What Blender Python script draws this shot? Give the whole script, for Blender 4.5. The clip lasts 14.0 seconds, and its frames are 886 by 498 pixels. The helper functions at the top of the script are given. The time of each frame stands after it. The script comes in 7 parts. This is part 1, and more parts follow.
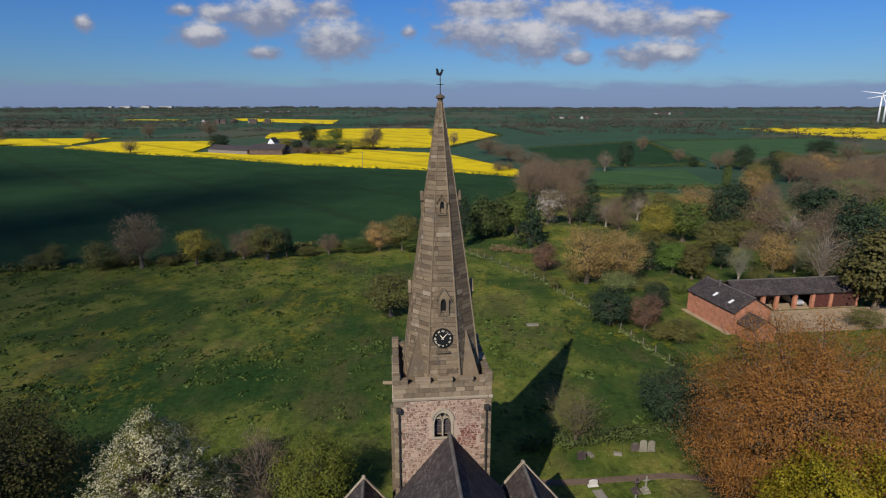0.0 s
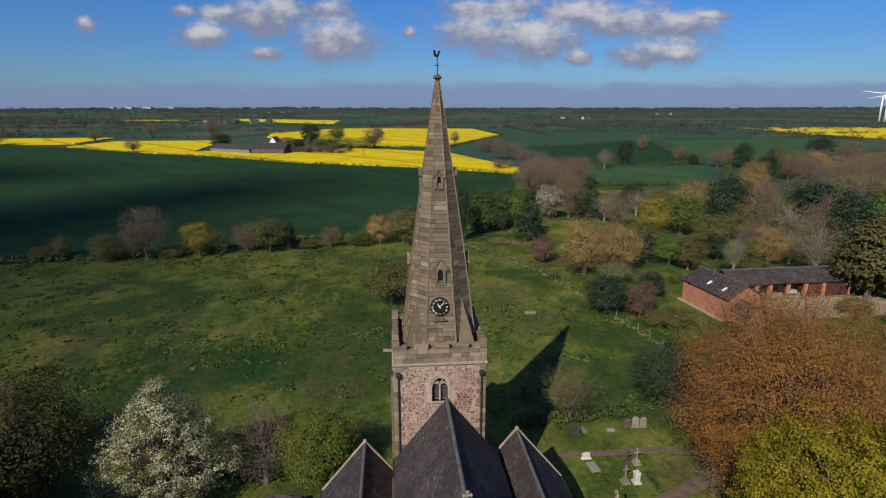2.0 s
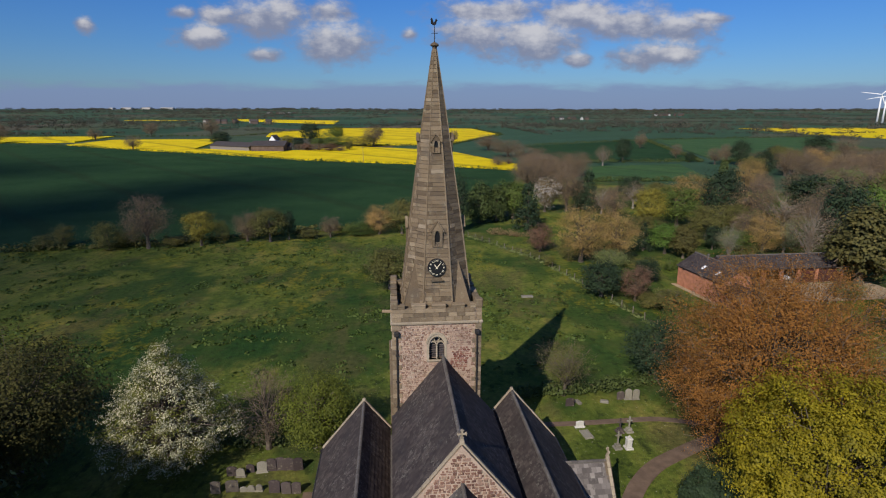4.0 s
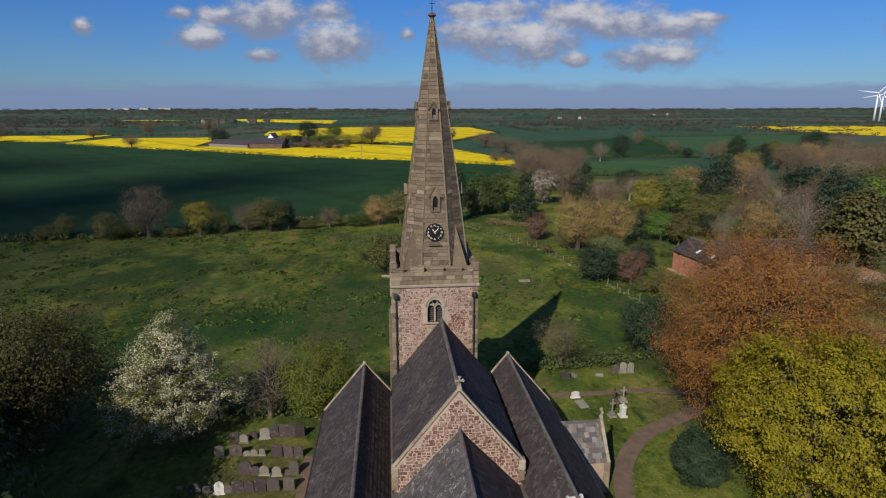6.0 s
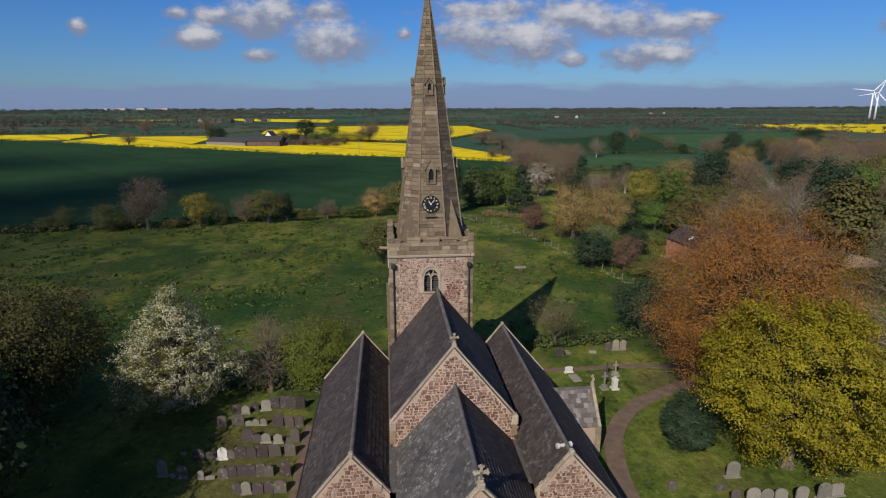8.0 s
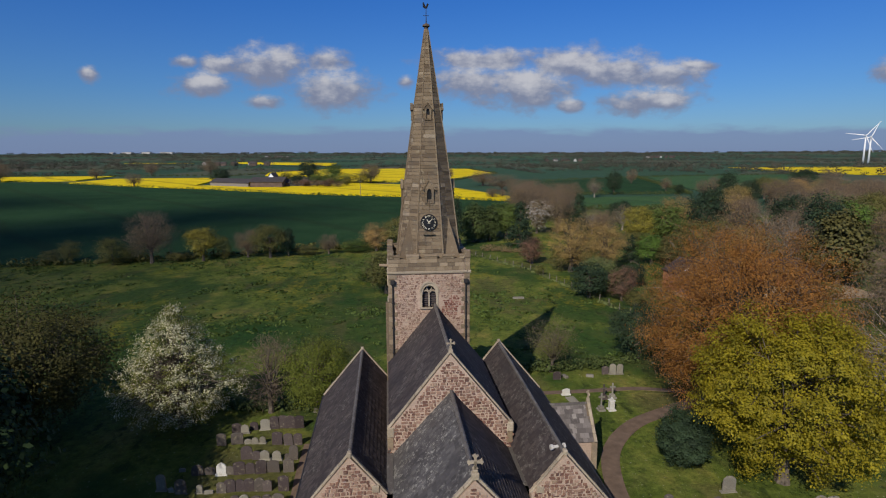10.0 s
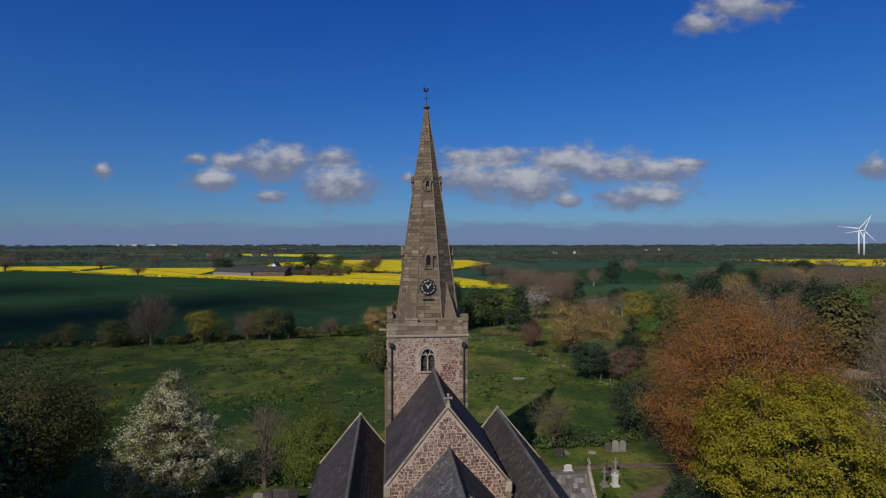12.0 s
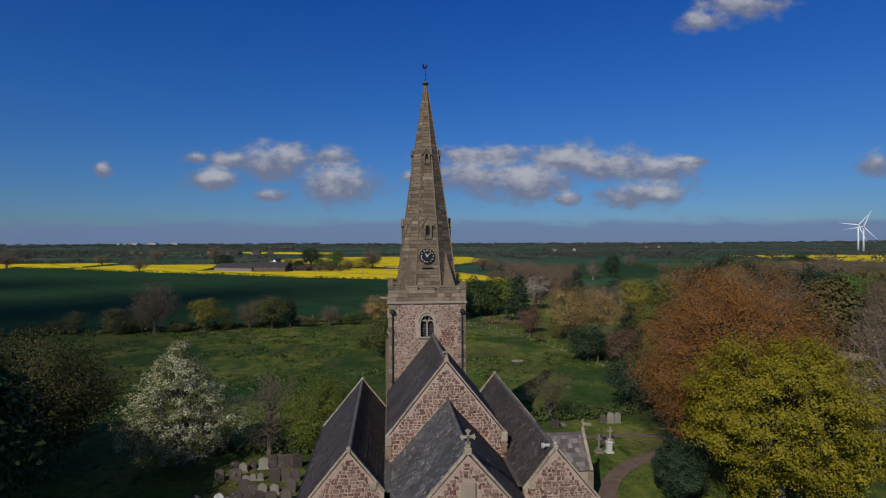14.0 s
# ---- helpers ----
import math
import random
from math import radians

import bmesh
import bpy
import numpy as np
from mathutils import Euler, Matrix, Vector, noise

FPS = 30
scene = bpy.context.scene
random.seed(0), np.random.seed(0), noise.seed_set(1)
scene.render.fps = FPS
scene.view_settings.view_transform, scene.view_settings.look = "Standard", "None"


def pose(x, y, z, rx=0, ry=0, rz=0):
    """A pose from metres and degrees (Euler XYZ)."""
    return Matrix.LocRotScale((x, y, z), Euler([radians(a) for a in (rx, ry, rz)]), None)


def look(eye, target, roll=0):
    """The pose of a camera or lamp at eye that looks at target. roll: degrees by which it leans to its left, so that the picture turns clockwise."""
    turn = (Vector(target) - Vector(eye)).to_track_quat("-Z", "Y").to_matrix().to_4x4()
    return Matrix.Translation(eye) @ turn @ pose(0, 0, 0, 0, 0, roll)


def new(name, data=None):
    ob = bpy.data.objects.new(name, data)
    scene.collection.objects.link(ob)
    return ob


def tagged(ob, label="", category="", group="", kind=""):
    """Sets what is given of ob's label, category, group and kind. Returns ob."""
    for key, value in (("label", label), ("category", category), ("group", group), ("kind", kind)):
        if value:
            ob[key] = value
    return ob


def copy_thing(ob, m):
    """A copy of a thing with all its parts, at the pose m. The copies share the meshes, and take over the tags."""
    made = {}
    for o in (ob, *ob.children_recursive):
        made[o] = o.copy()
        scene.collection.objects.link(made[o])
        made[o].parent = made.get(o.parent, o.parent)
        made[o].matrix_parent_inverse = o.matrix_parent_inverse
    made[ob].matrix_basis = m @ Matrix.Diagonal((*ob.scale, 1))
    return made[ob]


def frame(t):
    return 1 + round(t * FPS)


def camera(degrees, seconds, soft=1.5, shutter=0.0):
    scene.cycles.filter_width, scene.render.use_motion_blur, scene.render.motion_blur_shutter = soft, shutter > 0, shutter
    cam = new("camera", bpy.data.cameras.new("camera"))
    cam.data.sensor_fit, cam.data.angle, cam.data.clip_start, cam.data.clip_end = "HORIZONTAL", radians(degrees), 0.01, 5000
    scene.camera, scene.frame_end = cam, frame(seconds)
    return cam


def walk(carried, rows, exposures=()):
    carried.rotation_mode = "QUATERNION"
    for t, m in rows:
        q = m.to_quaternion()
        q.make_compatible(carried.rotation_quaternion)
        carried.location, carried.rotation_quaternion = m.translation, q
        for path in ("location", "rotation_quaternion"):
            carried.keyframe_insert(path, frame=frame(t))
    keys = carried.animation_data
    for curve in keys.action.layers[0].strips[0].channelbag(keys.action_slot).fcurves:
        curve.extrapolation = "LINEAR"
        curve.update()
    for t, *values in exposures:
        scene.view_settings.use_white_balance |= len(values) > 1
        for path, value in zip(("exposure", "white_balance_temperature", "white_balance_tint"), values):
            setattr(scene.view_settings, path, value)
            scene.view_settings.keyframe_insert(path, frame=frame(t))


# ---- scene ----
cam = camera(76.8, 14.0, soft=1.15)
METRES, EYE, TILT, LEAN, TURN = 19.0, 33.5, -14.2, 0.0, 0.0
ROWS = [
    (0.0, 0.0, 0.0, 0.0, 0.0, -0.0, -0.0),
    (0.5, 0.0042, -0.0292, -0.0237, 0.0, -0.0, 0.03),
    (1.0, 0.0078, -0.0558, -0.0466, 0.06, -0.03, 0.06),
    (1.5, 0.0113, -0.08, -0.0705, 0.1, 0.01, 0.02),
    (2.0, 0.0147, -0.1018, -0.098, 0.13, 0.07, 0.01),
    (2.5, 0.0176, -0.1219, -0.1294, 0.1, 0.13, -0.04),
    (3.0, 0.0201, -0.1398, -0.1659, 0.05, 0.19, -0.07),
    (5.5, 0.0254, -0.2193, -0.3426, -0.03, 0.22, 0.04),
    (6.0, 0.026, -0.2349, -0.3735, -0.11, 0.23, 0.1),
    (6.5, 0.0273, -0.2528, -0.4043, -0.13, 0.18, 0.12),
    (7.0, 0.029, -0.2699, -0.4313, -0.24, 0.18, 0.17),
    (7.5, 0.0309, -0.2866, -0.4586, -0.31, 0.23, 0.26),
    (8.0, 0.0326, -0.3051, -0.4858, -0.35, 0.21, 0.28),
    (8.2, 0.0337, -0.3125, -0.4963, -0.34, 0.22, 0.28),
    (10.3, 0.0450, -0.3900, -0.6068, -0.29, 5.17, 0.23),
    (10.4, 0.0456, -0.3937, -0.6120, -0.28, 5.32, 0.23),
    (10.5, 0.0461, -0.3974, -0.6173, -0.28, 5.61, 0.23),
    (10.6, 0.0465, -0.3997, -0.6239, -0.28, 6.45, 0.23),
    (10.7, 0.0470, -0.4020, -0.6305, -0.29, 7.60, 0.23),
    (10.8, 0.0474, -0.4044, -0.6371, -0.29, 8.85, 0.24),
    (11.0, 0.0483, -0.409, -0.6503, -0.3, 11.42, 0.24),
    (11.5, 0.0499, -0.425, -0.6813, -0.23, 13.91, 0.22),
    (12.0, 0.0523, -0.4407, -0.7149, -0.23, 13.98, 0.13),
    (12.5, 0.0543, -0.4524, -0.7509, -0.26, 14.06, 0.18),
    (13.0, 0.0565, -0.4666, -0.7886, -0.2, 14.02, 0.18),
    (13.5, 0.0574, -0.477, -0.8227, -0.27, 14.1, 0.19),
    (14.0, 0.0574, -0.4931, -0.8542, -0.19, 13.81, 0.27),
]
walk(cam, [(t, pose(0, 0, EYE, TILT, LEAN, TURN) @ pose(METRES * x, METRES * y, METRES * z, 90 + pitch, roll, yaw)) for t, x, y, z, yaw, pitch, roll in ROWS],
     [(0.0, 0.05, 6500, 10), (8.0, 0.05, 6500, 10), (10.4, -0.1, 6400, 10), (11.0, -0.17, 6250, 10), (11.6, -0.32, 6150, 10), (14.0, -0.42, 6150, 10)])

# ---- world, sun ----
SUN = Vector((-19.2, -41.4, 33.8)).normalized()
world = bpy.data.worlds.new("sky")
scene.world = world
world.use_nodes = True


def node(tree, kind, inputs=(), **settings):
    n = tree.nodes.new(kind)
    for key, value in settings.items():
        setattr(n, key, value)
    for key, value in (inputs.items() if isinstance(inputs, dict) else enumerate(inputs)):
        if isinstance(value, bpy.types.NodeSocket):
            tree.links.new(value, n.inputs[key])
        elif value is not None:
            n.inputs[key].default_value = value
    return n


def math_(tree, op, a, b=0.0, clamp=False):
    return node(tree, "ShaderNodeMath", (a, b), operation=op, use_clamp=clamp).outputs[0]


def vec_(tree, op, a, b=(0, 0, 0)):
    n = node(tree, "ShaderNodeVectorMath", (a, b), operation=op)
    return n.outputs["Value"] if op in ("LENGTH", "DOT_PRODUCT") else n.outputs[0]


def mix_(tree, fac, a, b, blend="MIX"):
    n = node(tree, "ShaderNodeMix", data_type="RGBA", blend_type=blend)
    for key, value in ((0, fac), (6, a), (7, b)):
        if isinstance(value, bpy.types.NodeSocket):
            tree.links.new(value, n.inputs[key])
        else:
            n.inputs[key].default_value = value if key == 0 else (*value[:3], 1)
    return n.outputs[2]


def ramp_(tree, fac, stops):
    n = node(tree, "ShaderNodeValToRGB", (fac,))
    el = n.color_ramp.elements
    while len(el) < len(stops):
        el.new(0.5)
    for e, (p, c) in zip(el, stops):
        e.position, e.color = p, (*c, 1) if len(c) == 3 else c
    return n.outputs[0]


def noise_(tree, vector, scale, detail=4.0, rough=0.55):
    return node(tree, "ShaderNodeTexNoise", {"Vector": vector, "Scale": scale, "Detail": detail, "Roughness": rough}).outputs[0]


def smooth_(tree, x, lo, hi):
    n = node(tree, "ShaderNodeMapRange", {0: x, 1: lo, 2: hi}, interpolation_type="SMOOTHSTEP")
    return n.outputs[0]


# clouds: place and half size on a plane one unit to the west
CLOUDS = [(-0.296, 0.149, 0.072, 0.028), (-0.37, 0.149, 0.035, 0.016), (-0.18, 0.108, 0.065, 0.031), (-0.407, 0.118, 0.05, 0.018), (-0.301, 0.09, 0.03, 0.01),
          (-0.19, 0.157, 0.037, 0.016), (-0.437, 0.157, 0.02, 0.009), (0.052, 0.122, 0.061, 0.026), (0.148, 0.11, 0.085, 0.033), (0.082, 0.158, 0.092, 0.017),
          (0.224, 0.15, 0.068, 0.028), (0.31, 0.14, 0.09, 0.026), (0.391, 0.132, 0.068, 0.022), (0.361, 0.089, 0.079, 0.02), (0.229, 0.083, 0.026, 0.011),
          (0.439, 0.147, 0.033, 0.009), (-0.057, 0.123, 0.013, 0.01), (-0.603, 0.138, 0.015, 0.012), (0.78, 0.142, 0.028, 0.018), (0.473, 0.398, 0.042, 0.017),
          (0.544, 0.429, 0.068, 0.023)]


def build_sky():
    t = world.node_tree
    t.nodes.clear()
    sky = node(t, "ShaderNodeTexSky", sky_type="NISHITA", sun_disc=False, sun_elevation=math.asin(SUN.z),
               sun_rotation=math.atan2(SUN.x, SUN.y), altitude=100.0, air_density=1.0, dust_density=0.6, ozone_density=2.0)
    way = node(t, "ShaderNodeTexCoord").outputs["Generated"]
    xyz = node(t, "ShaderNodeSeparateXYZ", (way,))
    ahead = math_(t, "MAXIMUM", xyz.outputs[1], 0.05)
    u, v = math_(t, "DIVIDE", xyz.outputs[0], ahead), math_(t, "DIVIDE", xyz.outputs[2], ahead)
    flat = node(t, "ShaderNodeCombineXYZ", (u, v, 0.0)).outputs[0]
    puff = noise_(t, vec_(t, "MULTIPLY", flat, (1.0, 1.7, 1.0)), 21.0, 8.0, 0.6)
    puff = math_(t, "MULTIPLY", math_(t, "SUBTRACT", puff, 0.5), 1.9)

    def body(lift):
        best = None
        for cx, cy, rx, ry in CLOUDS:
            d = vec_(t, "LENGTH", vec_(t, "MULTIPLY", vec_(t, "SUBTRACT", flat, (cx, cy + lift * ry, 0)), (0.8 / rx, 0.8 / ry, 0)))
            d = math_(t, "SUBTRACT", 1.0, d)
            best = d if best is None else math_(t, "MAXIMUM", best, d)
        return math_(t, "ADD", best, puff)

    cover = smooth_(t, body(0.0), -0.25, 0.6)
    lump = math_(t, "MULTIPLY", math_(t, "SUBTRACT", noise_(t, vec_(t, "MULTIPLY", flat, (1.0, 1.4, 1.0)), 36.0, 4.0), 0.5), 1.3)
    lit = smooth_(t, math_(t, "ADD", body(0.6), lump), 0.0, 1.2)
    white = mix_(t, lit, (0.36, 0.4, 0.56), (0.95, 0.94, 0.98))
    bank_edge = math_(t, "MULTIPLY", math_(t, "SUBTRACT", noise_(t, vec_(t, "MULTIPLY", flat, (1, 5, 1)), 9.0, 6.0), 0.5), 0.04)
    bank = math_(t, "SUBTRACT", 1.0, smooth_(t, math_(t, "ADD", v, bank_edge), 0.032, 0.05))
    deep = ramp_(t, xyz.outputs[2], SKY_TINTS)
    sky_tone = vec_(t, "MULTIPLY", sky.outputs[0], deep)
    base = node(t, "ShaderNodeMix", {0: math_(t, "MULTIPLY", bank, 0.8), 6: sky_tone, 7: (*BANK, 1)}, data_type="RGBA").outputs[2]
    front = math_(t, "GREATER_THAN", xyz.outputs[1], 0.06)
    cloud_hi = vec_(t, "MULTIPLY", white, (CLOUD_GAIN,) * 3)
    full = node(t, "ShaderNodeMix", {0: math_(t, "MULTIPLY", math_(t, "MULTIPLY", cover, front), 0.93), 6: base, 7: cloud_hi}, data_type="RGBA").outputs[2]
    bg = node(t, "ShaderNodeBackground", {0: full, 1: SKY_STRENGTH})
    t.links.new(bg.outputs[0], node(t, "ShaderNodeOutputWorld").inputs[0])


SKY_TINTS = [(0.0, (0.36, 0.52, 0.78)), (0.1, (0.26, 0.49, 0.85)), (0.25, (0.17, 0.465, 0.97)), (0.42, (0.105, 0.405, 1.06)), (0.6, (0.4, 0.55, 0.85)), (1.0, (0.6, 0.64, 0.72))]
SKY_STRENGTH, BANK, CLOUD_GAIN = 0.1, (1.85, 2.5, 4.3), 5.9
build_sky()
sun = new("sun", bpy.data.lights.new("sun", "SUN"))
sun.data.energy, sun.data.angle, sun.data.color = 4.5, radians(0.53), (1.0, 0.915, 0.8)
sun.matrix_world = look(SUN * 200, (0, 0, 0))


# ---- materials ----
def material(name, build, rough=0.85, metal=0.0, spec=0.3):
    m = bpy.data.materials.new(name)
    m.use_nodes = True
    t = m.node_tree
    b = t.nodes["Principled BSDF"]
    b.inputs["Roughness"].default_value, b.inputs["Metallic"].default_value = rough, metal
    b.inputs["Specular IOR Level"].default_value = spec
    build(t, b)
    return m


def place(t):
    return node(t, "ShaderNodeTexCoord").outputs["Object"]


def position(t):
    return node(t, "ShaderNodeNewGeometry").outputs["Position"]


def chance(t):
    """A number of its own for each object and each loose piece."""
    a = node(t, "ShaderNodeObjectInfo").outputs["Random"]
    b = node(t, "ShaderNodeNewGeometry").outputs["Random Per Island"]
    return math_(t, "FRACT", math_(t, "ADD", math_(t, "MULTIPLY", a, 7.31), b))


def bump(t, b, height, strength=0.4, distance=0.03):
    n = node(t, "ShaderNodeBump", {"Strength": strength, "Distance": distance, "Height": height})
    t.links.new(n.outputs[0], b.inputs["Normal"])


def stone_look(stops, stain=0.5, lichen=(0.34, 0.30, 0.2), grain=14.0):
    def build(t, b):
        p = position(t)
        c = ramp_(t, chance(t), stops)
        c = mix_(t, math_(t, "MULTIPLY", smooth_(t, noise_(t, p, 0.9, 6), 0.45, 0.75), stain), c, (0.10, 0.085, 0.07))
        c = mix_(t, math_(t, "MULTIPLY", smooth_(t, noise_(t, p, 3.1, 5), 0.55, 0.72), 0.45), c, lichen)
        g = noise_(t, p, grain, 6)
        c = mix_(t, 0.55, c, ramp_(t, g, [(0.25, (0.5, 0.5, 0.5)), (0.75, (1.25, 1.25, 1.25))]), "MULTIPLY")
        t.links.new(c, b.inputs[0])
        bump(t, b, g, 0.5, 0.03)
    return build


RUBBLE = material("rubble_stone", stone_look([(0, (0.108, 0.055, 0.043)), (0.35, (0.185, 0.096, 0.071)), (0.7, (0.25, 0.142, 0.103)), (1, (0.34, 0.225, 0.165))], 0.25))
MORTAR = material("lime_mortar", stone_look([(0, (0.4, 0.29, 0.217)), (1, (0.48, 0.36, 0.275))], 0.25))
TOWER_RUBBLE = material("tower_rubble", stone_look([(0, (0.165, 0.09, 0.066)), (0.35, (0.29, 0.182, 0.134)), (0.75, (0.38, 0.264, 0.196)), (1, (0.49, 0.385, 0.3))], 0.25))
RED_RUBBLE = material("red_rubble", stone_look([(0, (0.14, 0.055, 0.04)), (0.5, (0.23, 0.095, 0.068)), (1, (0.33, 0.18, 0.135))], 0.2))
ASHLAR = material("sandstone_ashlar", stone_look([(0, (0.14, 0.105, 0.07)), (0.5, (0.22, 0.165, 0.105)), (1, (0.33, 0.255, 0.17))], 0.5))
SPIRE = material("spire_ashlar", stone_look([(0, (0.105, 0.075, 0.047)), (0.3, (0.155, 0.113, 0.069)), (0.8, (0.205, 0.152, 0.095)), (0.95, (0.25, 0.19, 0.122)), (1, (0.3, 0.24, 0.17))], 0.6))
DRESSED = material("dressed_pale_stone", stone_look([(0, (0.31, 0.255, 0.185)), (1, (0.43, 0.36, 0.265))], 0.35))
GRAVE_SLATE = material("grey_slate_stone", stone_look([(0, (0.05, 0.037, 0.037)), (0.6, (0.074, 0.056, 0.055)), (1, (0.11, 0.088, 0.081))], 0.3))
GRAVE_GREY = material("brown_grey_sandstone", stone_look([(0, (0.075, 0.062, 0.053)), (1, (0.125, 0.106, 0.088))], 0.35))
GRAVE_PALE = material("pale_limestone", stone_look([(0, (0.17, 0.155, 0.125)), (1, (0.28, 0.26, 0.21))], 0.35))
GRAVE_WHITE = material("white_marble", stone_look([(0, (0.52, 0.5, 0.46)), (1, (0.62, 0.6, 0.55))], 0.12))


def slate_look(stops, moss, spread=0.42):
    def build(t, b):
        p = position(t)
        c = ramp_(t, chance(t), stops)
        streak = noise_(t, vec_(t, "MULTIPLY", p, (1.0, 1.6, 0.5)), 0.8, 8, 0.7)
        c = mix_(t, math_(t, "MULTIPLY", smooth_(t, streak, 0.5, 0.74), 0.4), c, (0.135, 0.112, 0.096))
        c = mix_(t, math_(t, "MULTIPLY", smooth_(t, noise_(t, p, 0.35, 5), 0.5, 0.66), 0.5), c, (0.035, 0.031, 0.032))
        speck = math_(t, "MULTIPLY", smooth_(t, noise_(t, p, 3.8, 8, 0.78), 0.52, 0.62), smooth_(t, noise_(t, p, 0.5, 4), spread, spread + 0.18))
        c = mix_(t, math_(t, "MULTIPLY", speck, moss), c, (0.3, 0.285, 0.25))
        t.links.new(c, b.inputs[0])
        bump(t, b, noise_(t, p, 20.0, 5), 0.35, 0.015)
    return build


SLATE = material("roof_slate", slate_look([(0, (0.038, 0.031, 0.031)), (0.6, (0.054, 0.044, 0.043)), (1, (0.078, 0.064, 0.06))], 0.4), 0.75, 0, 0.18)
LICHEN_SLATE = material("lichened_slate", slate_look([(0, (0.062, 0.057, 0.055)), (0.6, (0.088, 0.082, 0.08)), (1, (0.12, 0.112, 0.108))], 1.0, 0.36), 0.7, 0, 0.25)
PORCH_SLATE = material("porch_slate", slate_look([(0, (0.07, 0.06, 0.056)), (0.5, (0.13, 0.113, 0.105)), (1, (0.23, 0.205, 0.19))], 0.5), 0.6)
LEAD = material("lead_ridge", stone_look([(0, (0.09, 0.08, 0.073)), (1, (0.145, 0.13, 0.118))], 0.3, (0.3, 0.29, 0.26)), 0.55)


def plain(name, colour, rough=0.6, metal=0.0, vary=0.25, scale=3.0):
    def build(t, b):
        p = position(t)
        g = noise_(t, p, scale, 6)
        c = mix_(t, 1.0, colour, ramp_(t, g, [(0.3, (1 - vary,) * 3), (0.7, (1 + vary * 0.6,) * 3)]), "MULTIPLY")
        t.links.new(c, b.inputs[0])
        bump(t, b, noise_(t, p, scale * 8, 4), 0.2, 0.01)
    return material(name, build, rough, metal)


IRON = plain("dark_iron", (0.03, 0.028, 0.028), 0.5)
BLACK = plain("clock_black", (0.012, 0.012, 0.013), 0.4)
CREAM = plain("cream_paint", (0.72, 0.66, 0.5), 0.5)
WOOD_DARK = plain("dark_louvre", (0.06, 0.055, 0.055), 0.8)
WHITE = plain("white_paint", (0.78, 0.78, 0.78), 0.45, 0, 0.1)
GLASS_DARK = plain("dark_glass", (0.015, 0.017, 0.02), 0.08, 0, 0.1)
BARK = plain("bark", (0.13, 0.105, 0.08), 0.95, 0, 0.5)
PALE_BARK = plain("pale_bark", (0.27, 0.235, 0.19), 0.9, 0, 0.4)
TWIG = plain("twig", (0.16, 0.118, 0.082), 0.95, 0, 0.4)
BRICK_RED = plain("orange_brick", (0.42, 0.185, 0.11), 0.9, 0, 0.3, 1.5)
TARMAC = plain("path_gravel", (0.145, 0.1, 0.07), 0.95, 0, 0.3, 1.2)
YARD = plain("sandy_yard", (0.36, 0.27, 0.17), 0.95, 0, 0.25, 0.7)
BARN_GREY = plain("barn_sheet", (0.13, 0.115, 0.11), 0.7)
SILVER = plain("silver_car_paint", (0.55, 0.56, 0.58), 0.3, 0.4, 0.05)
RUBBER = plain("tyre_rubber", (0.02, 0.02, 0.02), 0.9)
TIMBER = plain("grey_timber", (0.2, 0.175, 0.14), 0.9, 0, 0.35)


def leaf_look(a, b_, c_, through_light=0.25):
    def build(t, b):
        r = chance(t)
        soft_a, soft_c = [[q + (p - q) * 0.4 for p, q in zip(e, b_)] for e in (a, c_)]
        base = ramp_(t, r, [(0, soft_a), (0.5, b_), (1, soft_c)])
        whole = node(t, "ShaderNodeObjectInfo").outputs["Random"]
        base = mix_(t, 1.0, base, ramp_(t, whole, [(0, (0.98, 1.02, 0.95)), (1, (1.4, 1.32, 1.28))]), "MULTIPLY")
        p = position(t)
        base = mix_(t, 1.0, base, ramp_(t, noise_(t, p, 0.9, 4), [(0.34, (0.64, 0.66, 0.68)), (0.66, (1.34, 1.3, 1.24))]), "MULTIPLY")
        t.links.new(base, b.inputs[0])
        tr = node(t, "ShaderNodeBsdfTranslucent", {0: base})
        m = node(t, "ShaderNodeMixShader", {0: through_light, 1: b.outputs[0], 2: tr.outputs[0]})
        t.links.new(m.outputs[0], t.nodes["Material Output"].inputs[0])
    return build


